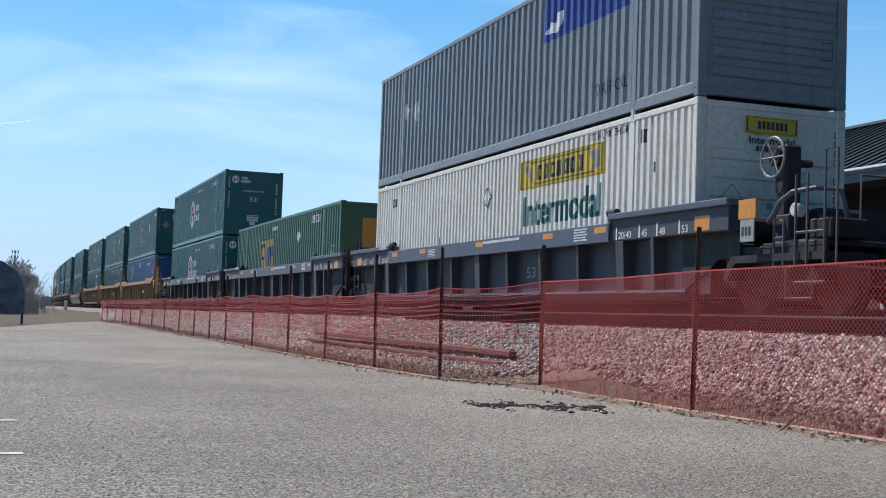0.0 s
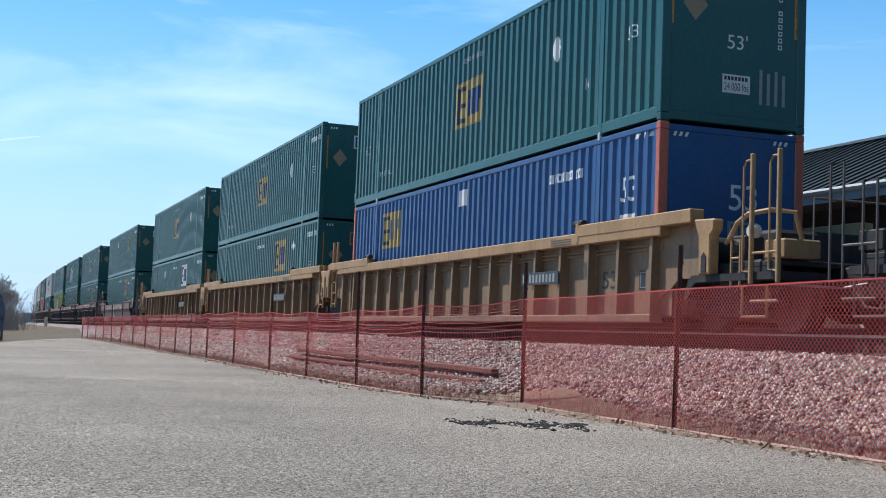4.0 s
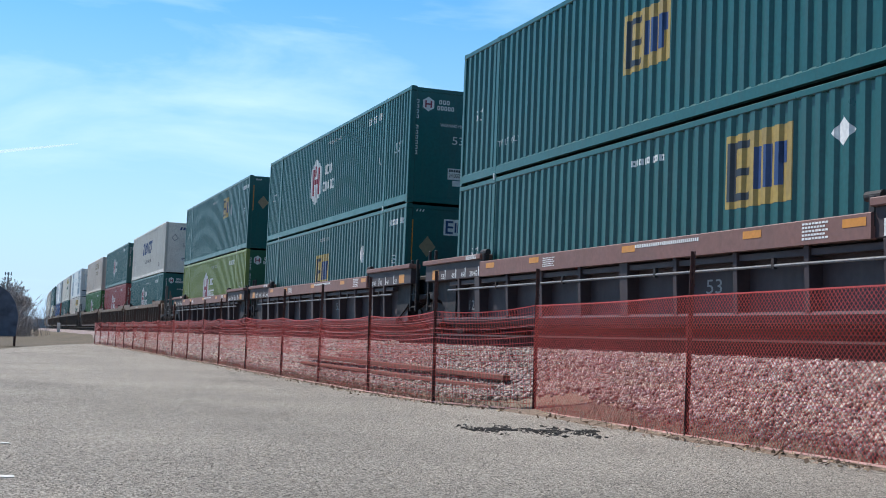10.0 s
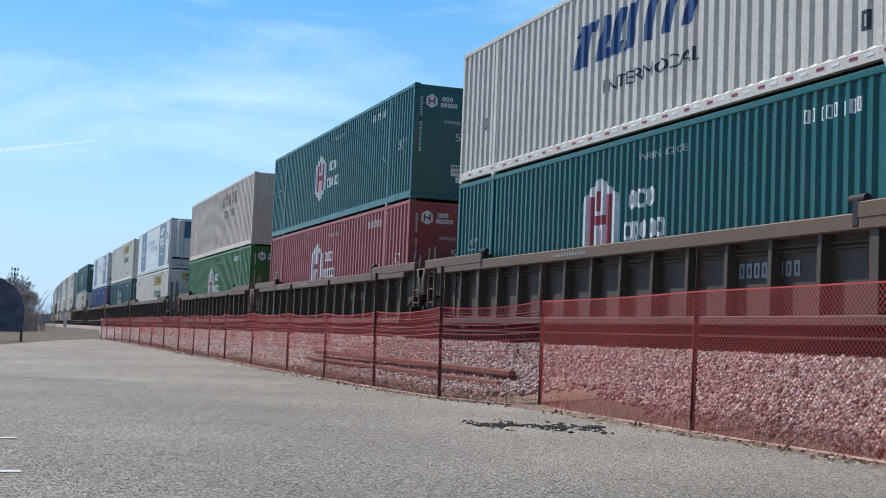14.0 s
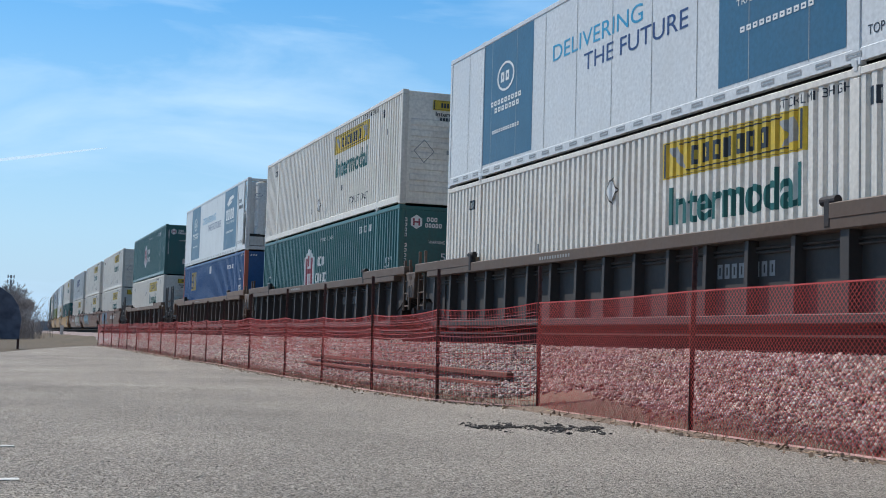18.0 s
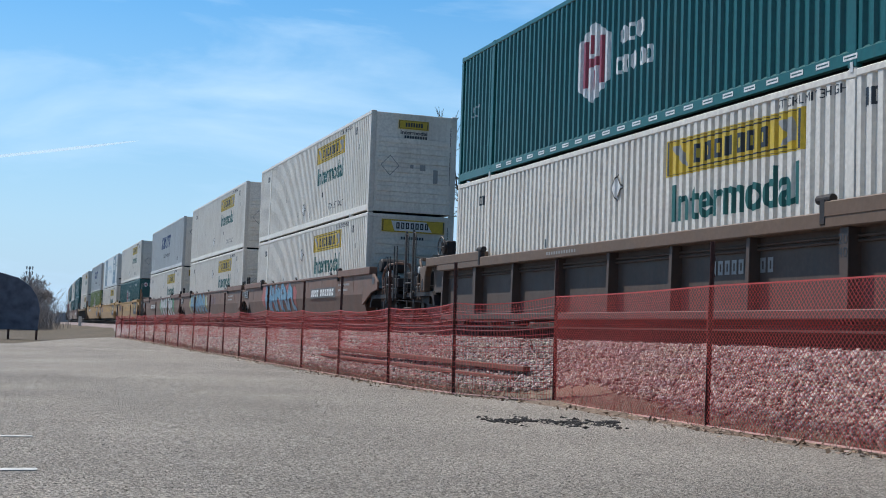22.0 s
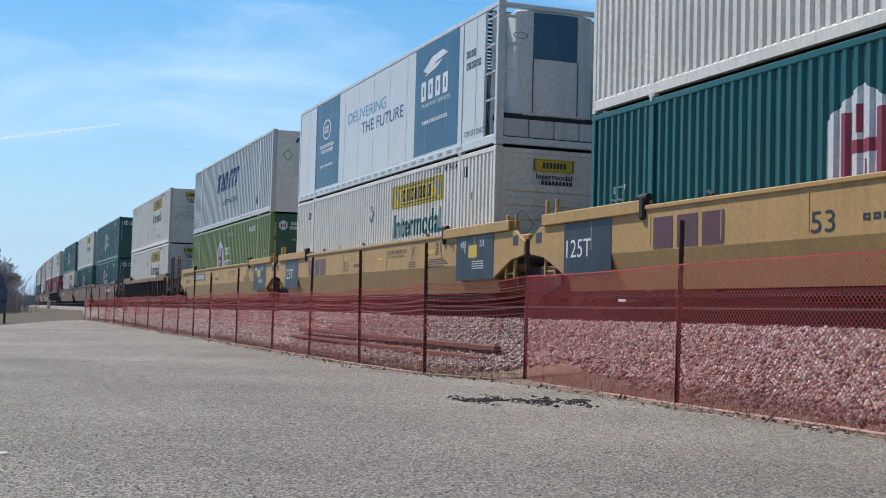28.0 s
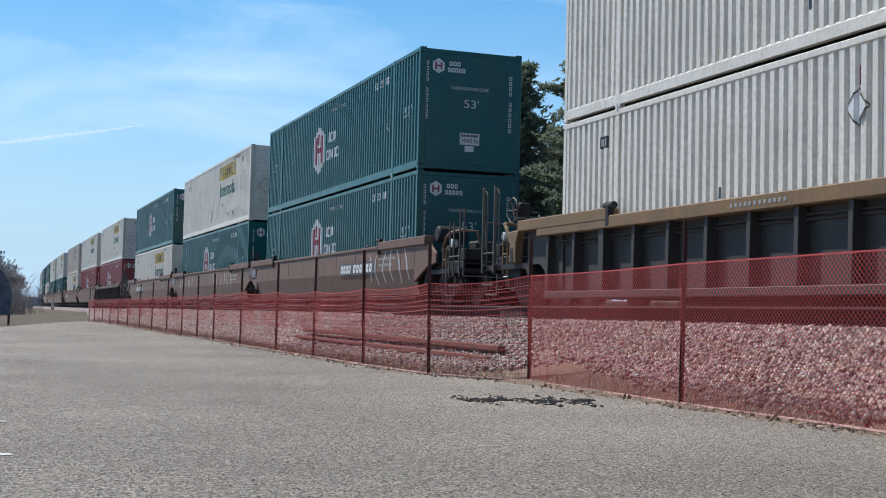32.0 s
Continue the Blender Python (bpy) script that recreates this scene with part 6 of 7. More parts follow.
# ---- ground, parking lot, ballast and rails ----
def chipseal(name):
    """Old chip seal: pale and dark stone chips a centimetre across, worn patches metres across."""
    m = bpy.data.materials.new(name)
    m.use_nodes = True
    n, l = m.node_tree.nodes, m.node_tree.links
    p = n["Principled BSDF"]
    p.inputs["Roughness"].default_value, p.inputs["Specular IOR Level"].default_value = 0.85, 0.3
    tc = n.new("ShaderNodeTexCoord")
    cells = n.new("ShaderNodeTexVoronoi")
    cells.inputs["Scale"].default_value = 85.0
    coarse = n.new("ShaderNodeTexNoise")
    coarse.inputs["Scale"].default_value, coarse.inputs["Detail"].default_value = 48.0, 6.0
    coarse.inputs["Roughness"].default_value = 0.75
    worn = n.new("ShaderNodeTexNoise")
    worn.inputs["Scale"].default_value, worn.inputs["Detail"].default_value = 0.28, 6.0
    for t in (cells, coarse, worn):
        l.new(tc.outputs["Object"], t.inputs["Vector"])
    tone = n.new("ShaderNodeValToRGB")
    for k, (pos, c) in enumerate(((0.0, (0.01, 0.0092, 0.0088)), (0.45, (0.236, 0.211, 0.178)), (1.0, (0.73, 0.655, 0.56)))):
        e = tone.color_ramp.elements[k] if k < 2 else tone.color_ramp.elements.new(1.0)
        e.position, e.color = pos, c + (1,)
    tone.color_ramp.elements[1].position = 0.45
    sep = n.new("ShaderNodeSeparateColor")
    l.new(cells.outputs["Color"], sep.inputs["Color"])
    mixer = n.new("ShaderNodeMath")
    mixer.operation = "MULTIPLY_ADD"
    mixer.inputs[1].default_value = 0.6
    l.new(sep.outputs["Red"], mixer.inputs[0])
    sub = n.new("ShaderNodeMapRange")
    sub.inputs["From Min"].default_value, sub.inputs["From Max"].default_value = 0.3, 0.7
    sub.inputs["To Max"].default_value = 0.46
    l.new(coarse.outputs["Fac"], sub.inputs["Value"])
    l.new(sub.outputs["Result"], mixer.inputs[2])
    l.new(mixer.outputs["Value"], tone.inputs["Fac"])
    wear = n.new("ShaderNodeMapRange")
    wear.inputs["From Min"].default_value, wear.inputs["From Max"].default_value = 0.3, 0.7
    wear.inputs["To Min"].default_value, wear.inputs["To Max"].default_value = 0.78, 1.2
    l.new(worn.outputs["Fac"], wear.inputs["Value"])
    out = n.new("ShaderNodeMix")
    out.data_type, out.blend_type = "RGBA", "MULTIPLY"
    out.inputs["Factor"].default_value = 1.0
    l.new(tone.outputs["Color"], out.inputs["A"])
    l.new(wear.outputs["Result"], out.inputs["B"])
    l.new(out.outputs["Result"], p.inputs["Base Color"])
    b = n.new("ShaderNodeBump")
    b.inputs["Strength"].default_value, b.inputs["Distance"].default_value = 0.9, 0.02
    l.new(mixer.outputs["Value"], b.inputs["Height"])
    l.new(b.outputs["Normal"], p.inputs["Normal"])
    return m


M["asphalt"] = chipseal("worn_chipseal_asphalt")
M["earth"] = surface("dry_grass_and_dirt", (0.14, 0.115, 0.085), 0.95, 0, 0.5, 12.0, 0.25, (0.08, 0.07, 0.05), 0.7, 0.0, 0.8, 20.0, 0.2)
# Bed colour darkened so the gaps between the stones read as shade.
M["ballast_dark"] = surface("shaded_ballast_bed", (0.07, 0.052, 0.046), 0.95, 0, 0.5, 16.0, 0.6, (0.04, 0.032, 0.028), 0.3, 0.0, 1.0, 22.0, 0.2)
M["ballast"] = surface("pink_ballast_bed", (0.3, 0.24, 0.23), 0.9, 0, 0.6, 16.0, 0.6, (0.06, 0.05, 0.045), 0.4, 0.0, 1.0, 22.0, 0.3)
M["sleeper"] = surface("weathered_sleeper_wood", (0.07, 0.055, 0.045), 0.9, 0, 0.3, 20.0, 1.0)
M["line_paint"] = surface("worn_white_line", (0.6, 0.6, 0.57), 0.8, 0, 0.2, 30.0, 3.0, (0.2, 0.185, 0.155), 0.6, 0.0, 0.4, 60.0)


def stone_material(name, tones):
    m = bpy.data.materials.new(name)
    m.use_nodes = True
    n, l = m.node_tree.nodes, m.node_tree.links
    p = n["Principled BSDF"]
    p.inputs["Roughness"].default_value = 0.85
    g = n.new("ShaderNodeNewGeometry")
    r = n.new("ShaderNodeValToRGB")
    r.color_ramp.interpolation = "LINEAR"
    while len(r.color_ramp.elements) < len(tones):
        r.color_ramp.elements.new(0.5)
    for k, c in enumerate(tones):
        r.color_ramp.elements[k].position = k / (len(tones) - 1)
        r.color_ramp.elements[k].color = c + (1,)
    l.new(g.outputs["Random Per Island"], r.inputs["Fac"])
    t = n.new("ShaderNodeTexNoise")
    t.inputs["Scale"].default_value = 45.0
    mx = n.new("ShaderNodeMix")
    mx.data_type, mx.blend_type = "RGBA", "MULTIPLY"
    mx.inputs["Factor"].default_value = 0.5
    l.new(r.outputs["Color"], mx.inputs["A"])
    l.new(t.outputs["Color"], mx.inputs["B"])
    l.new(mx.outputs["Result"], p.inputs["Base Color"])
    b = n.new("ShaderNodeBump")
    b.inputs["Strength"].default_value, b.inputs["Distance"].default_value = 0.4, 0.01
    l.new(t.outputs["Fac"], b.inputs["Height"])
    l.new(b.outputs["Normal"], p.inputs["Normal"])
    return m


M["stones"] = stone_material("pink_grey_ballast_stone", [(0.1, 0.07, 0.066), (0.6, 0.455, 0.42), (0.25, 0.19, 0.18), (0.72, 0.61, 0.56), (0.13, 0.09, 0.085), (0.58, 0.42, 0.36), (0.4, 0.33, 0.31)])


def strip(name, outline_pts, material, s0, s1, step, label, category, bumps=0.0, ease=0.0):
    """A bed of one cross-section (x from the line's middle, z) along the line."""
    v, f = [], []
    n = len(outline_pts)
    count = int((s1 - s0) / step) + 1
    for k in range(count + 1):
        m = on_line(s0 + (s1 - s0) * k / count)
        for x, z in outline_pts:
            wob = bumps * noise.noise((x * 1.3, (s0 + k * step) * 0.9, z))
            rise = min(1.0, (s1 - s0) * k / count / ease) if ease else 1.0
            v.append(tuple(m @ Vector((x, 0, -0.03 + (z + wob + 0.03) * rise))))
    for k in range(count):
        for j in range(n - 1):
            a = k * n + j
            f.append((a, a + 1, a + n + 1, a + n))
    me = bpy.data.meshes.new(name)
    me.from_pydata(v, [], f)
    me.materials.append(material)
    return tagged(new(name, me), label, category, "", "structure")


ground_sheet = bpy.data.meshes.new("ground")
ground_sheet.from_pydata([(-3000, -3000, -0.02), (3000, -3000, -0.02), (3000, 3500, -0.02), (-3000, 3500, -0.02)], [], [(0, 1, 2, 3)])
ground_sheet.materials.append(M["earth"])
tagged(new("ground", ground_sheet), "dry winter grass and bare dirt ground", "ground", "", "structure")

LOT_EDGE = [(6.6, -40), (6.57, 5), (6.55, 8), (6.58, 10.89), (6.71, 14.79), (5.97, 16.5), (5.87, 19.29), (5.91, 22.6), (5.94, 25.77), (6.02, 29.9), (6.25, 34.8), (6.24, 37.42), (6.2, 40.12), (6.3, 44.15), (6.32, 48.15), (6.45, 53.01), (6.56, 58.35), (6.53, 61.88), (6.63, 66.75), (6.54, 69.8), (6.44, 73.42), (6.17, 75.76), (5.6, 75.5), (3.2, 64), (0.47, 47.2), (-3, 43), (-30, 40)]
lot = Shape()
lot.v = [(x, y, 0.0) for x, y in LOT_EDGE] + [(-30, -40, 0.0)]
lot.f = [tuple(range(len(lot.v)))]
lot_ob = part("parking_lot", lot, M["asphalt"])
tagged(lot_ob, "worn grey chip-seal parking lot with faded patches", "pavement", "", "structure")
for k, (x, y) in enumerate(((0.15, 9.53), (0.13, 7.42), (0.11, 5.3))):
    tagged(part("parking_line", Shape().box(x - 5.0, x + 0.1, y - 0.05, y + 0.05, 0.002, 0.006), M["line_paint"]), "worn white painted parking bay line", "road marking", "parking bay lines", "structure")

BED = [(-5.0, -0.03), (-4.4, -0.01), (-4.0, 0.08), (-3.3, 0.36), (-2.6, 0.6), (-2.15, 0.71), (-1.8, 0.74), (1.8, 0.74), (2.4, 0.72), (3.6, 0.3), (4.6, 0.0)]
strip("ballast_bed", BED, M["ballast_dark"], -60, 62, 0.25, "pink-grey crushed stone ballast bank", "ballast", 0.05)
M["foot_earth"] = surface("tan_earth_and_dry_grass", (0.22, 0.165, 0.125), 0.95, 0, 0.45, 14.0, 0.9, (0.13, 0.095, 0.07), 0.5, 0.0, 0.8, 26.0, 0.2)
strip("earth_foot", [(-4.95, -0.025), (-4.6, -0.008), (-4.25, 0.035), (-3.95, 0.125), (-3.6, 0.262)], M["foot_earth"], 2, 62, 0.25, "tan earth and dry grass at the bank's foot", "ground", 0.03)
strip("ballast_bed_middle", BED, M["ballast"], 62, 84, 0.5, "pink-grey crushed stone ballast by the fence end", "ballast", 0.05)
strip("ballast_bed_far", [(-3.9, 0.1), (-3.3, 0.36), (-2.6, 0.6), (-2.15, 0.71), (-1.8, 0.74), (1.8, 0.74), (2.4, 0.72), (3.6, 0.3)], M["ballast"], 84, 960, 6.0, "pink-grey stone ballast in the distance", "ballast", 0.05)
strip("grass_verge", [(-9.0, -0.03), (-6.5, 0.1), (-4.4, 0.4), (-3.1, 0.47)], M["earth"], 78, 700, 2.0, "dry brown grass verge beside the ballast", "verge", 0.06, 20.0)
strip("ballast_bed_behind", [(x, z - 0.002) for x, z in BED], M["ballast"], -560, -60, 20.0, "pink-grey stone ballast behind", "ballast", 0.0)
for x in (-0.7525, 0.7525):
    head = [(x - 0.07, 0.75), (x - 0.07, 0.77), (x - 0.012, 0.79), (x - 0.012, 0.95), (x - 0.036, 0.96), (x - 0.036, 0.998), (x - 0.03, RAIL_TOP), (x + 0.03, RAIL_TOP), (x + 0.036, 0.998), (x + 0.036, 0.96), (x + 0.012, 0.95), (x + 0.012, 0.79), (x + 0.07, 0.77), (x + 0.07, 0.75)]
    head = [(a, b + LIFT) for a, b in head]
    strip("rail", head, M["rail_side"], -560, 960, 10.0, "rusty steel running rail with bright top", "rail")
    strip("rail_head", [(x - 0.037, 0.972 + LIFT), (x - 0.037, 1.0 + LIFT), (x - 0.03, 1.003 + LIFT), (x + 0.03, 1.003 + LIFT), (x + 0.037, 1.0 + LIFT)], M["rail"], -560, 960, 10.0, "bright worn top of the running rail", "rail")
sleeper_mesh = mesh_of("sleeper", Shape().box(-1.3, 1.3, -0.115, 0.115, 0.6, 0.8), 0.012)
sleeper_mesh.materials.append(M["sleeper"])
track = thing("track_sleepers", "dark weathered timber sleepers in the ballast", "sleepers", "", "structure")
for k in range(110):
    ob = part("sleeper", sleeper_mesh, M["sleeper"], track)
    ob.matrix_basis = on_line(2 + k * 0.53)

M["bank"] = surface("brown_brushy_bank", (0.06, 0.05, 0.03), 0.95, 0, 0.5, 9.0, 0.4, (0.03, 0.03, 0.02), 0.5, 0.0, 1.0, 12.0, 0.2)
M["platform"] = surface("old_dark_platform_concrete", (0.1, 0.095, 0.09), 0.9, 0, 0.3, 20.0, 0.8, (0.04, 0.038, 0.035), 0.5, 0.3, 0.4, 30.0)
# Unseen platform, added to block the bright ground showing under the train.
platform = Shape().box(LINE_X + 1.85, 18.6, -30, 58, -0.02, 1.22)
tagged(part("station_platform", platform, M["platform"], bevel=0.03), "added dark concrete platform closing the view beyond the track", "platform", "", "structure")
# Unseen bank, added and kept dark to close the gap below the cars.
strip("far_bank", [(2.9, 0.5), (3.2, 1.1), (3.6, 1.6), (6.0, 1.9), (14.5, 1.7), (19.0, 0.2), (24.0, -0.02)], M["bank"], 58, 700, 2.0, "added brown brushy bank closing the view beyond the track", "bank", 0.12)
POSTS = [(6.45, 3.8), (6.47, 7.5), (6.48, 10.89), (6.61, 14.79), (5.87, 16.5), (5.77, 19.29), (5.81, 22.6), (5.84, 25.77), (5.92, 29.9), (6.15, 34.8), (6.14, 37.42), (6.1, 40.12), (6.2, 44.15), (6.22, 48.15), (6.35, 53.01), (6.46, 58.35), (6.43, 61.88), (6.53, 66.75), (6.44, 69.8), (6.34, 73.42), (6.24, 75.76)]
rng = np.random.default_rng(5)


def icosahedron():
    g = (1 + 5 ** 0.5) / 2
    v = np.array([(-1, g, 0), (1, g, 0), (-1, -g, 0), (1, -g, 0), (0, -1, g), (0, 1, g), (0, -1, -g), (0, 1, -g), (g, 0, -1), (g, 0, 1), (-g, 0, -1), (-g, 0, 1)]) / math.hypot(1, g)
    f = np.array([(0, 11, 5), (0, 5, 1), (0, 1, 7), (0, 7, 10), (0, 10, 11), (1, 5, 9), (5, 11, 4), (11, 10, 2), (10, 7, 6), (7, 1, 8), (3, 9, 4), (3, 4, 2), (3, 2, 6), (3, 6, 8), (3, 8, 9), (4, 9, 5), (2, 4, 11), (6, 2, 10), (8, 6, 7), (9, 8, 1)])
    return v, f


def rough_block():
    v = np.array([(a, b, c) for a in (-1, 1) for b in (-1, 1) for c in (-1, 1)], float) * 0.72
    f = np.array([(0, 1, 3), (0, 3, 2), (4, 6, 7), (4, 7, 5), (0, 4, 5), (0, 5, 1), (2, 3, 7), (2, 7, 6), (0, 2, 6), (0, 6, 4), (1, 5, 7), (1, 7, 3)])
    return v, f


def octahedron():
    v = np.array([(1, 0, 0), (-1, 0, 0), (0, 1, 0), (0, -1, 0), (0, 0, 1), (0, 0, -1)], float)
    f = np.array([(0, 2, 4), (2, 1, 4), (1, 3, 4), (3, 0, 4), (2, 0, 5), (1, 2, 5), (3, 1, 5), (0, 3, 5)])
    return v, f


def scatter_stones(name, centres, sizes, material, label, category, shape=icosahedron, flat=1.0):
    """Many rough stones in one mesh."""
    v0, f0 = shape()
    n, nv, nf = len(centres), len(v0), len(f0)
    wob = rng.uniform(0.62, 1.25, (n, nv, 1))
    axes = rng.uniform(0.55, 1.3, (n, 1, 3)) * sizes[:, None, None]
    a, b = rng.uniform(0, 6.28, n), rng.uniform(0, 6.28, n)
    pts = v0[None] * wob * axes
    ca, sa, cb, sb = np.cos(a)[:, None], np.sin(a)[:, None], np.cos(b)[:, None], np.sin(b)[:, None]
    x, y, z = pts[..., 0], pts[..., 1], pts[..., 2]
    y, z = y * cb - z * sb, y * sb + z * cb
    x, y = x * ca - y * sa, x * sa + y * ca
    pts = np.stack([x, y, z * flat], -1) + centres[:, None, :]
    faces = (f0[None] + (np.arange(n) * nv)[:, None, None]).reshape(-1, 3)
    me = bpy.data.meshes.new(name)
    me.vertices.add(n * nv)
    me.vertices.foreach_set("co", pts.reshape(-1).astype(np.float32))
    me.loops.add(n * nf * 3)
    me.loops.foreach_set("vertex_index", faces.reshape(-1).astype(np.int32))
    me.polygons.add(n * nf)
    me.polygons.foreach_set("loop_start", np.arange(0, n * nf * 3, 3, dtype=np.int32))
    me.update(calc_edges=True)
    me.materials.append(material)
    return tagged(new(name, me), label, category, "", "stuff")


def bed_height(x):
    xs, zs = [p[0] for p in BED], [p[1] for p in BED]
    return np.interp(x, xs, zs)


N = 135000
sy = 7.5 + 72 * rng.random(N) ** 1.6
start = np.interp(sy, [p[1] for p in POSTS], [p[0] for p in POSTS]) + np.interp(sy, [8, 12, 16.5, 30], [0.28, 0.4, 0.9, 0.5]) + rng.normal(0, 0.08, N) - LINE_X
start = np.maximum(start, -4.45)
sx = start + (-1.75 - start) * rng.random(N)
sz = bed_height(sx) + rng.uniform(-0.005, 0.055, N)
scatter_stones("ballast_stones", np.stack([LINE_X + sx, sy, sz], -1), rng.uniform(0.013, 0.034, N) * (1 + 0.6 * (sy > 28)), M["stones"], "loose pink and grey crushed ballast stones", "ballast", rough_block)

# ---- orange safety fence ----
M["net"] = surface("orange_plastic_net", (0.48, 0.06, 0.05), 0.5, 0, 0.15, 20.0, 1.0, (0.42, 0.07, 0.055), 0.3, 0.0, 0.0)
M["net_pale"] = surface("bleached_net_edge", (0.85, 0.5, 0.43), 0.6, 0, 0.15, 20.0, 1.0, bump=0.0)
M["net_pink"] = surface("faded_pink_net", (0.55, 0.2, 0.18), 0.6, 0, 0.15, 20.0, 1.0, bump=0.0)
M["post_green"] = surface("dark_steel_tpost", (0.08, 0.036, 0.032), 0.6, 0.2, 0.3, 20.0, 2.0, RUST, 0.5, 0.2)
fence = thing("safety_fence", "orange plastic mesh safety fence on dark steel posts", "fence")
tpost = Shape().box(-0.02, 0.02, -0.004, 0.004, -0.1, 1.82).box(-0.003, 0.003, 0.004, 0.038, -0.1, 1.82)
for k in range(9):
    tpost.box(-0.02, 0.02, -0.012, -0.004, 0.35 + k * 0.16, 0.38 + k * 0.16)
post_mesh = mesh_of("post", tpost)
post_mesh.materials.append(M["post_green"])
for k, (x, y) in enumerate(POSTS):
    ob = part("post", post_mesh, M["post_green"], fence)
    ob.matrix_basis = pose(x + 0.03, y, 0, random.uniform(-1.2, 1.2), random.uniform(-1.2, 1.2), 90 + random.uniform(-12, 12))


def net_height(i, a):
    """The top edge of the net on span i at fraction a: it sags between the posts further off."""
    tops = [1.42, 1.4, 1.38, 1.35, 1.26, 1.21, 1.2, 1.22, 1.25, 1.25, 1.25, 1.25, 1.25, 1.26, 1.26, 1.27, 1.27, 1.27, 1.27, 1.27, 1.25]
    sag = 0.0 if i < 2 else (0.015 if i < 3 else 0.05)
    return tops[i] * (1 - a) + tops[i + 1] * a - sag * 4 * a * (1 - a)


def ribbon(s, a, b, w, t=0.002):
    """A flat plastic strand from a to b, w wide upright or crosswise."""
    a, b = Vector(a), Vector(b)
    d = (b - a).normalized()
    side = d.cross(Vector((1, 0, 0)))
    side = side.normalized() * (w / 2) if side.length > 1e-6 else Vector((0, 0, w / 2))
    out = Vector((t / 2, 0, 0))
    i = len(s.v)
    for p in (a, b):
        s.v += [tuple(p + side + out), tuple(p - side + out), tuple(p - side - out), tuple(p + side - out)]
    s.f += [(i + k, i + (k + 1) % 4, i + 4 + (k + 1) % 4, i + 4 + k) for k in range(4)]


for i in range(len(POSTS) - 1):
    (x0, y0), (x1, y1) = POSTS[i], POSTS[i + 1]
    length = math.hypot(x1 - x0, y1 - y0)
    bulge = random.uniform(0.01, 0.05)

    def at(a, b):
        """A place on the net: a along the span, b from its foot to its top."""
        h = net_height(i, a)
        out = bulge * math.sin(a * math.pi) * math.sin(b * 2.6) + 0.012 * math.sin(9 * a + 5 * b + i)
        return (x0 + (x1 - x0) * a - out, y0 + (y1 - y0) * a, 0.03 + (h - 0.03) * b)

    s = Shape()
    if i < 3:
        cols, rows = int(length / 0.051), 26
        for c in range(cols):
            for r in range(rows):
                a0, am, a1 = c / cols, (c + 0.5) / cols, (c + 1) / cols
                b0, bm_, b1 = r / rows, (r + 0.5) / rows, (r + 1) / rows
                lowest = r < 3
                wd = 0.0042
                ribbon(s, at(a0, bm_), at(am, b1), wd)
                ribbon(s, at(am, b1), at(a1, bm_), wd)
                ribbon(s, at(a0, bm_), at(am, b0), wd)
                ribbon(s, at(am, b0), at(a1, bm_), wd)
    else:
        cols, rows = max(6, int(length / (0.055 if i < 8 else 0.09))), 17
        for r in range(rows + 1):
            k = max(4, int(length / 0.3))
            thick = 0.008 if r > 7 and r % 2 else 0.005
            for c in range(k):
                ribbon(s, at(c / k, r / rows), at((c + 1) / k, r / rows), thick)
        for c in range(cols):
            for r0, r1 in ((0, 0.5), (0.5, 1)):
                ribbon(s, at(c / cols, r0), at(c / cols, r1), 0.005)
            ribbon(s, at((c + 0.5) / cols, 0.42), at((c + 0.5) / cols, 1), 0.006)
        pale = Shape()
        for r in (8.5, 10.4, 12.1, 13.8, 15.5) if i < 9 else (8.5, 10.5, 12.5, 14.5, 15.6, 16.4):
            for c in range(k):
                ribbon(pale, at(c / k, r / rows), at((c + 1) / k, r / rows), 0.006, 0.004)
        part("net_strand", pale, M["net_pink"], fence, "faded pink stretched strand")
    part("net_panel", s, M["net"], fence)
    edge = Shape()
    k = max(4, int(length / 0.2))
    for c in range(k):
        ribbon(edge, at(c / k, 1.0), at((c + 1) / k, 1.0), 0.014, 0.005)
    part("net_edge", edge, M["net"], fence)
    foot = Shape()
    for c in range(k):
        ribbon(foot, at(c / k, 0.0), at((c + 1) / k, 0.0), 0.016, 0.006)
    part("net_foot", foot, M["net_pale"], fence, "sun-bleached bottom edge of the net")
flag = Shape()
flag.v = [(6.23, 75.76, 1.25), (6.54, 75.66, 0.98), (6.23, 75.76, 0.72), (6.22, 75.78, 1.25), (6.53, 75.68, 0.98), (6.22, 75.78, 0.72)]
flag.f = [(0, 1, 2), (5, 4, 3), (0, 3, 4, 1), (1, 4, 5, 2), (2, 5, 3, 0)]
part("loose_corner", flag, M["net_pale"], fence, "folded loose corner of orange net")

# two long timbers lying behind the fence
M["timber"] = surface("red_brown_timber", (0.2, 0.075, 0.055), 0.85, 0, 0.3, 15.0, 1.0, (0.08, 0.04, 0.03), 0.4, 0.2, 0.3)
for x, za, zb, h in ((7.2, 0.38, 0.32, 0.08), (7.02, 0.235, 0.175, 0.065)):
    t = part("timber", Shape().prism([(17.2, zb), (28.9, za), (28.9, za + h), (17.2, zb + h)], "x", x, x + 0.12), M["timber"], bevel=0.01)
    tagged(t, "long red-brown timber lying on the ballast foot", "timber", "timbers behind the fence")

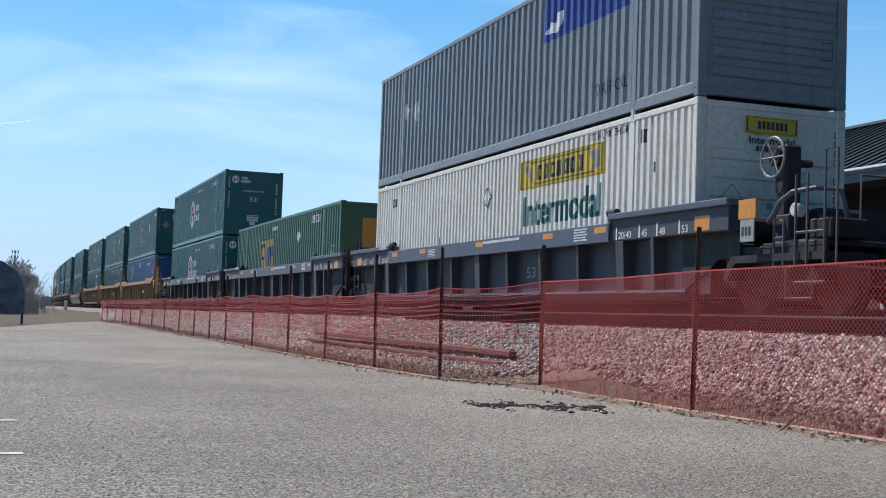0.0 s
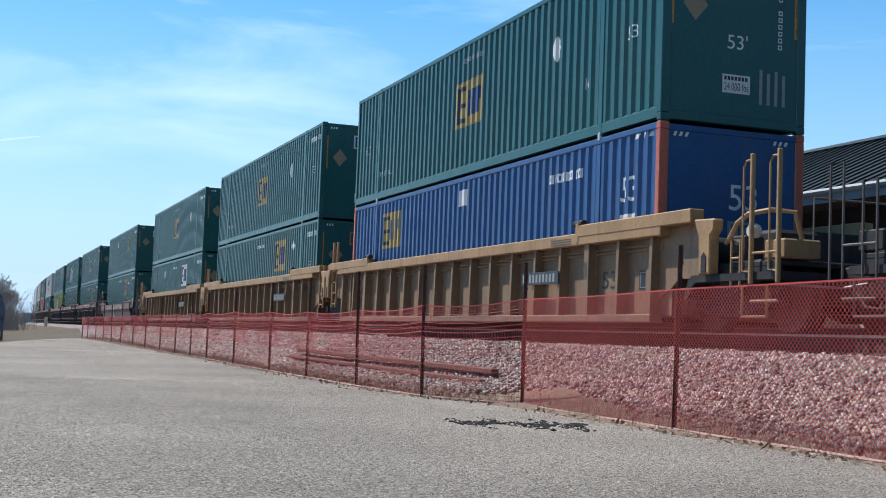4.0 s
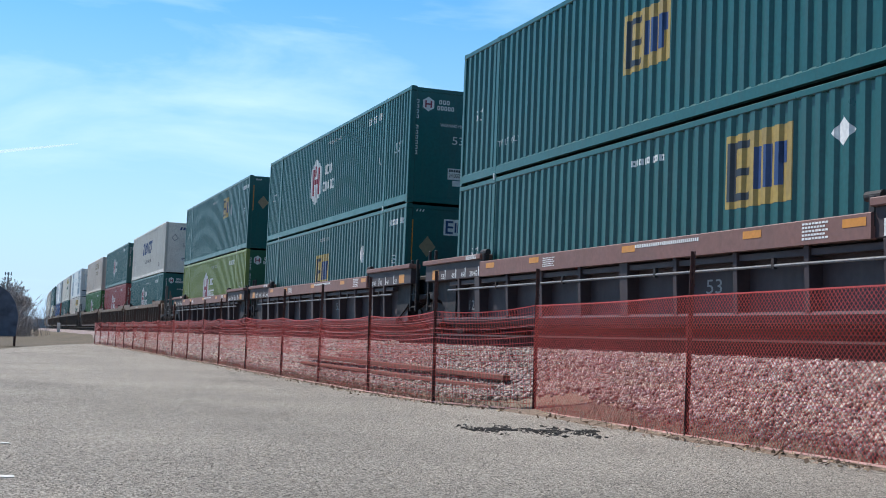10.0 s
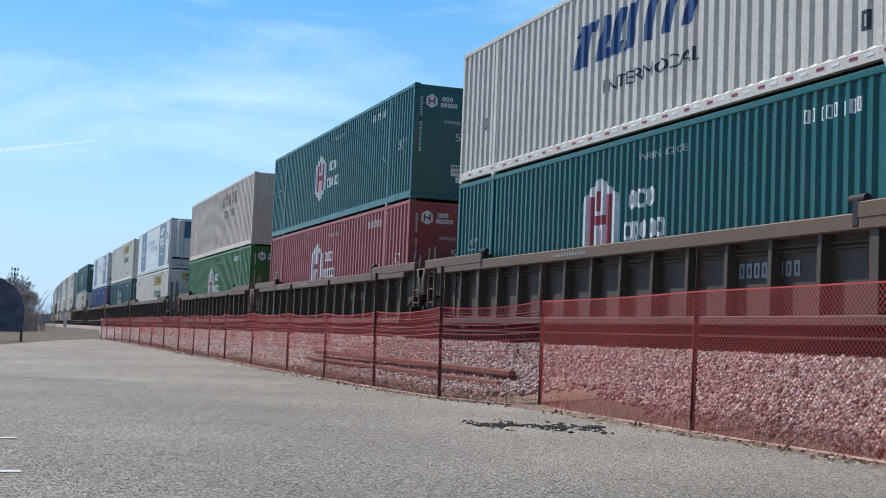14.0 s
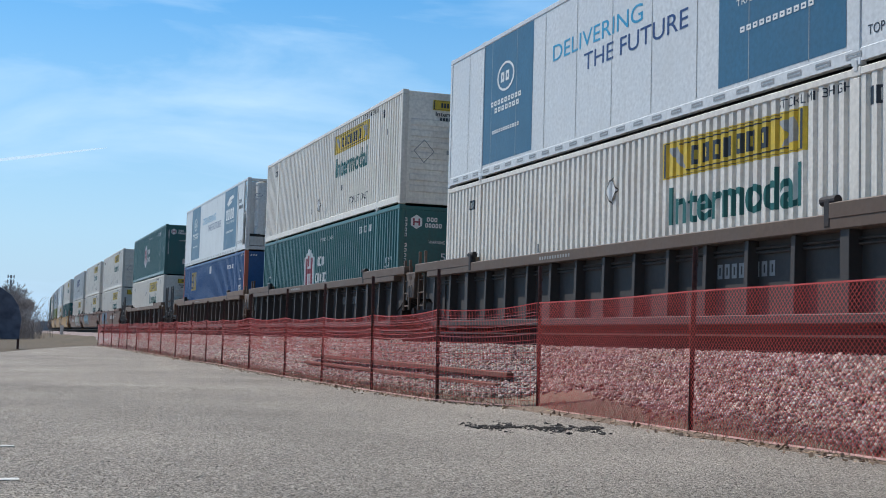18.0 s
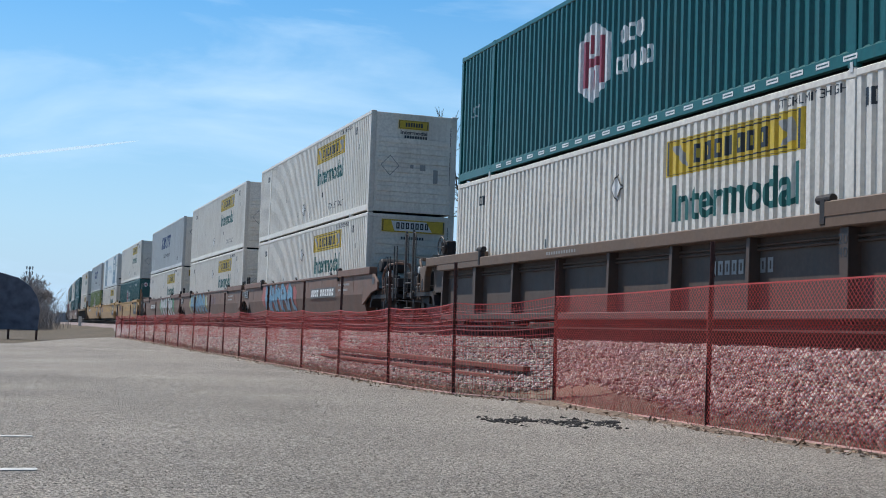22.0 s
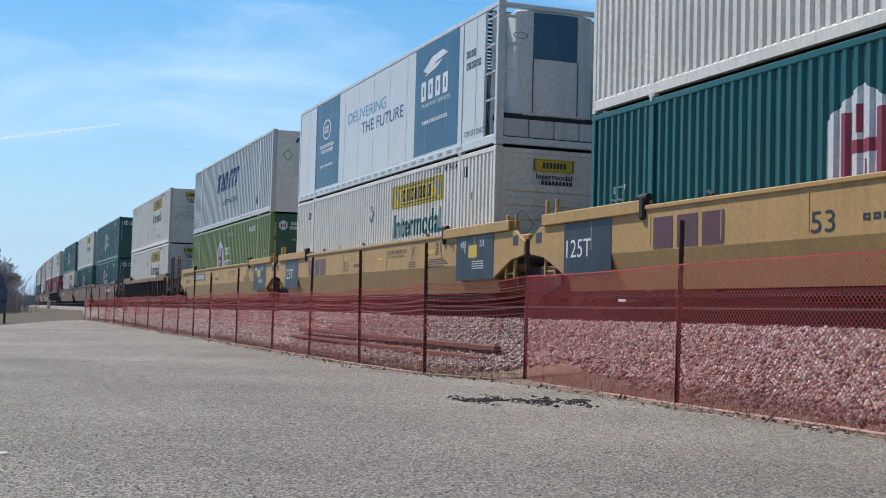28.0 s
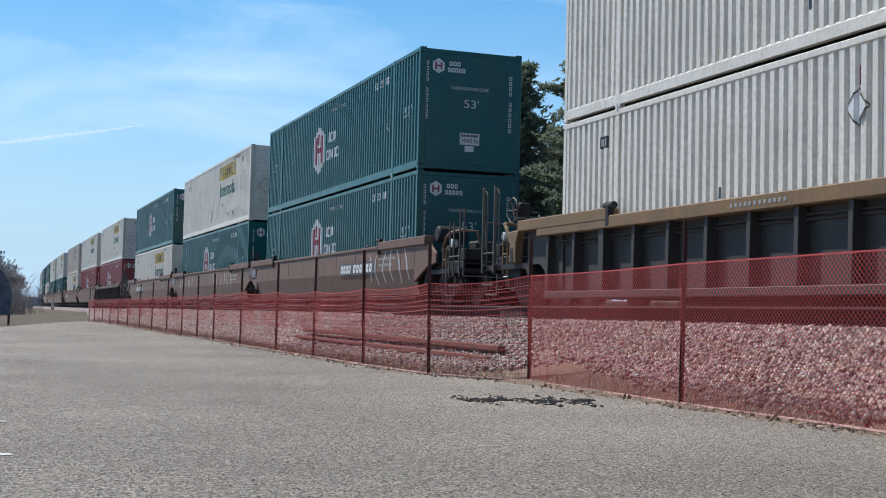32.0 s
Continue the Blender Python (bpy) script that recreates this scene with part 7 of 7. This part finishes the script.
# loose chips on the lot
M["chips"] = stone_material("loose_stone_chips", [(0.1, 0.09, 0.075), (0.6, 0.55, 0.47), (0.3, 0.27, 0.23), (0.75, 0.68, 0.58), (0.14, 0.125, 0.105)])
n = 46000
cy = 4.2 + 16 * rng.random(n) ** 1.5
cx = -0.6 + 7.0 * rng.random(n)
keep = cx < np.where(cy < 14, 6.3, 5.5)
cx, cy = cx[keep], cy[keep]
scatter_stones("lot_chips", np.stack([cx, cy, np.full(len(cx), 0.001)], -1), rng.uniform(0.0028, 0.0075, len(cx)), M["chips"], "loose stone chips worn out of the lot surface", "gravel", octahedron, 0.7)

# crumbled tar at the lot's edge
M["tar"] = surface("crumbled_black_tar", (0.045, 0.042, 0.04), 0.85, 0, 0.6, 30.0, 3.0)
n = 800
tx = rng.uniform(0, 1.4, n)
ty = rng.normal(0, 1, n) * (0.16 + 0.34 * np.sin(np.clip(tx / 1.4, 0, 1) * math.pi)) * (0.6 + 0.4 * np.sin(tx * 13)) + 0.14 * np.sin(tx * 5)
centres = np.stack([4.5 + tx, 11.55 + ty, rng.uniform(0.0, 0.012, n)], -1)
scatter_stones("tar_crumbs", centres, rng.uniform(0.004, 0.022, n) * (0.5 + rng.random(n)), M["tar"], "patch of broken black tar on the lot", "debris", icosahedron, 0.45)

# dead leaves and dry stalks along the foot of the fence
M["litter"] = stone_material("dead_leaf_litter", [(0.34, 0.23, 0.16), (0.55, 0.4, 0.28), (0.22, 0.15, 0.1), (0.66, 0.52, 0.4)])
v, f = [], []
r = random.Random(31)
for i in range(len(POSTS) - 1):
    (x0, y0), (x1, y1) = POSTS[i], POSTS[i + 1]
    for _ in range(int(800 * abs(y1 - y0) / (1 + y0 / 22))):
        a = r.random()
        c = Vector((x0 + (x1 - x0) * a + r.gauss(0.24, 0.22), y0 + (y1 - y0) * a, r.uniform(0.0, 0.03)))
        if r.random() < 0.3:
            tip = c + Vector((r.gauss(0, 0.05), r.gauss(0, 0.05), r.uniform(0.05, 0.2)))
            e = Vector((r.gauss(0, 1), r.gauss(0, 1), 0)).normalized() * 0.003
            quad = [c - e, c + e, tip + e * 0.3, tip - e * 0.3]
        else:
            d = Vector((r.gauss(0, 1), r.gauss(0, 1), r.gauss(0, 0.5))).normalized() * r.uniform(0.015, 0.04)
            e = d.cross(Vector((r.gauss(0, 0.4), r.gauss(0, 0.4), 1))).normalized() * r.uniform(0.01, 0.025)
            quad = [c - d, c + e, c + d, c - e]
        k = len(v)
        v += [tuple(q) for q in quad]
        f.append((k, k + 1, k + 2, k + 3))
me = bpy.data.meshes.new("leaf_litter")
me.from_pydata(v, [], f)
tagged(part("leaf_litter", me, M["litter"]), "dead leaves and dry stalks at the fence foot", "litter", "", "stuff")

# ---- depot building beyond the track ----
M["roof"] = surface("dark_metal_roof", (0.035, 0.045, 0.045), 0.45, 0.3, 0.2, 10.0, 0.5)
M["brick_wall"] = surface("dark_brown_siding", (0.05, 0.035, 0.03), 0.85, 0, 0.2, 20.0, 1.0)
M["trim"] = surface("pale_blue_grey_trim", (0.45, 0.5, 0.53), 0.6, 0, 0.1, 20.0, 1.0)
M["glass"] = surface("dark_window_glass", (0.02, 0.025, 0.03), 0.08, 0, 0.1, 2.0, 1.0, bump=0.0)
depot = thing("depot_building", "low brown depot with dark standing-seam metal roof", "building")
EX, RX, EZ, RZ, DY0, DY1 = 17.3, 21.5, 4.36, 6.29, -6.0, 34.5
part("wall", Shape().box(18.2, 24.2, DY0 + 1, DY1 - 1, -0.02, EZ - 0.1), M["brick_wall"], depot)
roof = Shape().prism([(EX, EZ), (RX, RZ), (2 * RX - EX, EZ), (2 * RX - EX, EZ - 0.12), (RX, RZ - 0.14), (EX, EZ - 0.12)], "y", DY0, DY1)
roof_ob = part("roof", roof, M["roof"], depot)
seam = mesh_of("roof_seam", Shape().prism([(EX + 0.02, EZ), (RX, RZ), (RX, RZ + 0.05), (EX + 0.02, EZ + 0.05)], "y", -0.02, 0.02))
seam.materials.append(M["roof"])
for k in range(98):
    ob = part("roof_seam", seam, M["roof"], roof_ob)
    ob.location = (0, DY0 + 0.3 + k * 0.41, 0)
part("ridge_cap", Shape().prism([(RX - 0.2, RZ - 0.02), (RX, RZ + 0.1), (RX + 0.2, RZ - 0.02)], "y", DY0, DY1), M["roof"], depot)
part("fascia", Shape().box(EX - 0.03, EX, DY0, DY1, EZ - 0.3, EZ - 0.02), M["trim"], depot, "pale painted fascia board")
part("gutter", Shape().rod((EX - 0.07, DY0, EZ - 0.05), (EX - 0.07, DY1, EZ - 0.05), 0.06, 8), M["trim"], depot)
part("soffit", Shape().box(EX + 0.01, 18.19, DY0 + 0.1, DY1 - 0.1, EZ - 0.3, EZ - 0.22), M["brick_wall"], depot)
part("gable", Shape().prism([(18.2, EZ - 0.11), (24.2, EZ - 0.11), (RX, RZ - 0.2)], "y", DY1 - 1.3, DY1 - 1.1), M["brick_wall"], depot)
for y in (2, 7, 12, 17, 22, 27):
    w = part("window", Shape().box(18.14, 18.2, y - 0.6, y + 0.6, 1.1, 2.8), M["glass"], depot, "dark sash window")
    for fr in ((y - 0.7, y - 0.6, 1.0, 2.9), (y + 0.6, y + 0.7, 1.0, 2.9)):
        part("window_frame", Shape().box(18.1, 18.19, *fr), M["trim"], w)
    for z in (1.0, 1.9, 2.8):
        part("window_frame", Shape().box(18.1, 18.19, y - 0.6, y + 0.6, z, z + 0.09), M["trim"], w)

# ---- trees, pole and distance ----
M["bark"] = surface("grey_brown_bark", (0.09, 0.075, 0.06), 0.95, 0, 0.3, 25.0, 3.0, bump=0.6)
M["needles"] = stone_material("pine_needles", [(0.3, 0.36, 0.24), (0.18, 0.24, 0.17), (0.42, 0.45, 0.3), (0.26, 0.32, 0.22)])
nt = M["needles"].node_tree
shine = nt.nodes.new("ShaderNodeBsdfTranslucent")
blend = nt.nodes.new("ShaderNodeMixShader")
blend.inputs["Fac"].default_value = 0.45
tint = nt.nodes["Principled BSDF"].inputs["Base Color"].links[0].from_socket
nt.links.new(tint, shine.inputs["Color"])
nt.links.new(nt.nodes["Principled BSDF"].outputs["BSDF"], blend.inputs[1])
nt.links.new(shine.outputs["BSDF"], blend.inputs[2])
nt.links.new(blend.outputs["Shader"], nt.nodes["Material Output"].inputs["Surface"])
# Far bark and twigs are paled to put distance haze into their colour.
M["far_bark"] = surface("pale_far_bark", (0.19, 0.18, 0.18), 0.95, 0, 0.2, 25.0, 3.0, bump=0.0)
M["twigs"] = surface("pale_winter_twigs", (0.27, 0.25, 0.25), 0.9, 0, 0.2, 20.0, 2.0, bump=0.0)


def limb(s, a, b, r0, r1, n=6):
    s.rod(a, b, r0, n, r1)


def conifer(name, x, y, h, spread, label, sparse, seed):
    t = thing(name, label, "tree")
    t.location = (x, y, -0.02)
    r = random.Random(seed)
    trunk = Shape()
    bend = [(0, 0, 0)]
    for k in range(1, 9):
        bend.append((bend[-1][0] + r.uniform(-0.08, 0.08), bend[-1][1] + r.uniform(-0.08, 0.08), h * 0.97 * k / 8))
    for k in range(8):
        limb(trunk, bend[k], bend[k + 1], 0.26 * (1 - k / 8.6), 0.26 * (1 - (k + 1) / 8.6), 8)
    part("trunk", trunk, M["bark"], t)
    boughs, v, f = Shape(), [], []
    levels = int(h * (1.3 if sparse else 2.0))
    for k in range(levels):
        z = h * (0.12 + 0.87 * k / levels)
        reach = spread * ((1 - (z / h)) ** 0.7 * 0.95 + 0.1) * (r.uniform(0.55, 1.15) if sparse else r.uniform(0.65, 1.15))
        for j in range(7):
            if sparse and r.random() < 0.12:
                continue
            a = r.uniform(0, 6.28)
            tip = Vector((math.cos(a) * reach, math.sin(a) * reach, z + reach * (0.28 if sparse else -0.15)))
            root = Vector((0, 0, z))
            limb(boughs, root, tip, 0.05, 0.012, 5)
            for q in range(int(8 + reach * (13 if sparse else 15))):
                u = r.uniform(0.4, 1.08) if sparse else r.uniform(0.1, 1.04)
                c = root.lerp(tip, u) + Vector((r.gauss(0, 0.24), r.gauss(0, 0.24), r.gauss(0.05, 0.12)))
                size = r.uniform(0.14, 0.32)
                for w in range(5):
                    d = Vector((r.gauss(0, 1), r.gauss(0, 1), r.gauss(0.5, 0.7))).normalized() * size
                    e = d.cross(Vector((r.gauss(0, 1), r.gauss(0, 1), r.gauss(0, 1)))).normalized() * size * 0.24
                    i = len(v)
                    v += [tuple(c - e), tuple(c + e), tuple(c + d + e * 0.3), tuple(c + d - e * 0.3)]
                    f.append((i, i + 1, i + 2, i + 3))
    tagged(part("bough_wood", boughs, M["bark"], t), kind="stuff")
    me = bpy.data.meshes.new("crown")
    me.from_pydata(v, [], f)
    tagged(part("crown", me, M["needles"], t), kind="stuff")
    return t


def bare_tree(x, y, h, label, seed, depth=6, lean=0.0, fine=0.012):
    t = thing("bare_tree", label, "tree", "leafless trees")
    t.location = (x, y, -0.02)
    r = random.Random(seed)
    wood, twig = Shape(), Shape()

    def grow(p, d, length, rad, level):
        q = p + d * length
        limb(wood if level < 3 else twig, p, q, max(rad, fine * 1.3), max(rad * 0.68, fine), 6 if level < 3 else 3)
        if level >= depth:
            return
        for _ in range(3 if level else 4):
            nd = (d + Vector((r.gauss(0, 0.42), r.gauss(0, 0.42), r.gauss(0.12, 0.25)))).normalized()
            grow(p + d * length * r.uniform(0.6, 1.0), nd, length * r.uniform(0.6, 0.82), rad * 0.6, level + 1)
    grow(Vector((0, 0, 0)), Vector((lean, 0, 1)).normalized(), h * 0.3, h * 0.016, 0)
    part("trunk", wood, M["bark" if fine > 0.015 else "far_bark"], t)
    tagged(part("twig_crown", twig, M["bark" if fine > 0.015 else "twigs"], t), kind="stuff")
    return t


def at_bearing(az, d):
    return d * math.sin(radians(az)), d * math.cos(radians(az))


conifer("pine_tree", *at_bearing(27.0, 69), 16.9, 5.6, "tall green pine with open branches", True, 3)
conifer("spruce_tree", *at_bearing(23.65, 74), 16.0, 3.4, "dense dark green spruce", False, 8)
conifer("pine_tree", *at_bearing(25.4, 80), 13.0, 4.2, "green pine behind the depot", False, 12)
bare_tree(*at_bearing(22.0, 76), 17.5, "leafless grey tree behind the pole", 4, fine=0.016)
bare_tree(*at_bearing(21.7, 84), 17.5, "leafless grey tree among the conifers", 5, fine=0.016)
bare_tree(*at_bearing(33.3, 95), 20.5, "leafless tree behind the depot roof", 6, fine=0.026)

M["pole_wood"] = surface("grey_pole_wood", (0.14, 0.11, 0.09), 0.9, 0, 0.2, 15.0, 2.0, bump=0.4)
M["insulator"] = surface("grey_transformer_metal", (0.3, 0.31, 0.32), 0.5, 0.3, 0.1, 10.0, 2.0)
px, py = at_bearing(20.65, 60)
pole = thing("utility_pole", "wooden utility pole with crossarm and two transformers", "utility pole")
pole.location = (px, py, 0)
part("pole", Shape().rod((0, 0, -0.1), (0, 0, 10.4), 0.16, 12, 0.12), M["pole_wood"], pole)
part("crossarm", Shape().box(-1.25, 1.25, -0.07, 0.07, 9.7, 9.84), M["pole_wood"], pole)
for x in (-1.1, -0.6, 0.6, 1.1):
    part("insulator", Shape().rod((x, 0, 9.84), (x, 0, 10.0), 0.05, 8, 0.03), M["insulator"], pole)
for x in (-0.5, 0.5):
    part("transformer", Shape().rod((x, 0, 8.3), (x, 0, 9.2), 0.26, 16).rod((x, 0, 9.2), (x, 0, 9.35), 0.08, 8), M["insulator"], pole, "grey can transformer")

board = thing("notice_board", "dark arched board on short posts at the lot's end", "sign board")
M["board"] = surface("dark_blue_grey_board", (0.12, 0.145, 0.2), 0.85, 0, 0.4, 3.0, 1.5)
arch = [(-2.4, 0.4), (1.5, 0.4), (1.56, 1.3), (1.42, 1.85), (1.12, 2.3), (0.6, 2.65), (-0.2, 2.85), (-2.4, 2.9)]
part("panel", Shape().prism(arch, "y", 58.2, 58.3), M["board"], board, bevel=0.02)
for x in (-1.9, 0.3, 1.46):
    part("leg", Shape().box(x - 0.05, x + 0.05, 58.3, 58.4, -0.02, 1.2), M["post_green"], board)

for k in range(20):
    az = -0.6 + 3.05 * (k + 0.5) / 20 if k < 16 else -3.6 + 0.7 * (k - 16)
    d = 118 + (k * 37) % 95
    top = 1.75 if az < 1.95 else 1.75 - 1.7 * (az - 1.95)
    bare_tree(*at_bearing(az, d), (d * math.tan(radians(top + 0.25 * math.sin(k * 2.4))) + 0.8) * 1.12, "leafless tree at the far end of the grass", 20 + k, 6)

def brush(x, y, h, label, seed):
    """A leafless thicket: many thin stems that fork as they rise."""
    t = thing("bare_shrub", label, "shrub", "leafless thickets")
    t.location = (x, y, -0.02)
    r = random.Random(seed)
    s = Shape()
    for _ in range(80):
        p = Vector((r.gauss(0, h * 0.4), r.gauss(0, h * 0.4), 0))
        d = Vector((r.gauss(0, 0.22), r.gauss(0, 0.22), 1)).normalized()
        for step in range(3):
            q = p + d * h * r.uniform(0.22, 0.38)
            limb(s, p, q, 0.016 - 0.003 * step, 0.013 - 0.003 * step, 3)
            for _ in range(3):
                e = (d + Vector((r.gauss(0, 0.5), r.gauss(0, 0.5), r.gauss(0, 0.3)))).normalized()
                limb(s, q, q + e * h * r.uniform(0.12, 0.3), 0.009, 0.006, 3)
            p, d = q, (d + Vector((r.gauss(0, 0.2), r.gauss(0, 0.2), 0))).normalized()
    tagged(part("stem_thicket", s, M["twigs"], t), kind="stuff")


for k in range(15):
    az = -0.9 + 2.7 * k / 14
    d = 104 + (k * 29) % 50
    brush(*at_bearing(az, d), d * (0.026 if az < 1.2 else 0.018) * (0.9 + 0.25 * math.sin(k * 1.9)), "brushy leafless thicket beside the grass", 70 + k)

# Distance haze is mixed into this pale blue-grey colour.
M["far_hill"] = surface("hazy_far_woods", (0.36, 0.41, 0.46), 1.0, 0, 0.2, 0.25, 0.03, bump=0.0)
ridge = Shape()
count = 420
for k in range(count + 1):
    az = -70 + 140 * k / count
    x, y = at_bearing(az, 760)
    h = 6.0 + 2.2 * noise.noise((k * 0.11, 0, 0)) + 1.1 * noise.noise((k * 0.7, 3, 0)) + 0.8 * noise.noise((k * 2.3, 7, 0))
    ridge.v += [(x, y, -0.5), (x, y, h), (x * 1.08, y * 1.08, h * 0.9)]
for k in range(count):
    a = k * 3
    ridge.f += [(a, a + 3, a + 4, a + 1), (a + 1, a + 4, a + 5, a + 2)]
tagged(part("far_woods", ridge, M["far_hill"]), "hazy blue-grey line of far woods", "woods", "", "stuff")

mast = thing("radio_mast", "slim far-off radio mast with antennas", "mast")
mx, my = at_bearing(1.02, 520)
mast.location = (mx, my, 0)
part("mast", Shape().rod((0, 0, 0), (0, 0, 21.5), 0.28, 8, 0.16), M["insulator"], mast)
for z in (18.5, 20.5):
    part("antenna_ring", Shape().box(-1.3, -0.9, -0.3, 0.3, z, z + 1.3).box(0.9, 1.3, -0.3, 0.3, z, z + 1.3).box(-0.35, 0.35, -0.3, 0.3, z + 0.1, z + 1.2).box(-1.3, 1.3, -0.08, 0.08, z + 0.5, z + 0.65), M["insulator"], mast)
marker = thing("marker_post", "short white trackside marker post", "marker post")
wx, wy = at_bearing(3.2, 135)
marker.location = (wx, wy, 0)
part("post", Shape().box(-0.15, 0.15, -0.1, 0.1, -0.02, 1.4), M["white_mark"], marker, bevel=0.02)


# a thin vapour trail, slowly drawn on across the sky
M["vapour"] = bpy.data.materials.new("thin_white_vapour")
M["vapour"].use_nodes = True
vp = M["vapour"].node_tree.nodes["Principled BSDF"]
vp.inputs["Base Color"].default_value, vp.inputs["Alpha"].default_value, vp.inputs["Roughness"].default_value = (0.9, 0.92, 0.95, 1), 0.36, 1.0
# Emission stands in for sunlight scattered through the backlit trail.
vp.inputs["Emission Color"].default_value, vp.inputs["Emission Strength"].default_value = (0.93, 0.97, 1.0, 1), 0.75
trail = Shape()
for k in range(13):
    a = -k * 0.5
    w = 0.022 + 0.008 * min(k, 5) if k else 0.006
    for el in (8.0 - 0.095 * k - w, 8.0 - 0.095 * k + w):
        x, y = at_bearing(a, 880)
        trail.v.append((x, y, 880 * math.tan(radians(el))))
trail.f = [(2 * k, 2 * k + 1, 2 * k + 3, 2 * k + 2) for k in range(12)]
trail_ob = thing("vapour_trail", "thin white vapour trail high in the sky", "vapour trail")
part("streak", trail, M["vapour"], trail_ob)


# ---- motion ----
def motions():
    walk(trail_ob, [(t, pose(0, 0, EYE, 0, 0, -2.1 - 0.145 * t)) for t in (0.0, 16.0, 32.0)])
    for ob, s, z in MOVING:
        if s < BEND_FROM - 8:
            times = [0.0, 32.0]
        else:
            times = [k * 32.0 / 16 for k in range(17)]
        walk(ob, [(t, on_line(s - SPEED * t, 0.0, z)) for t in times])


motions()
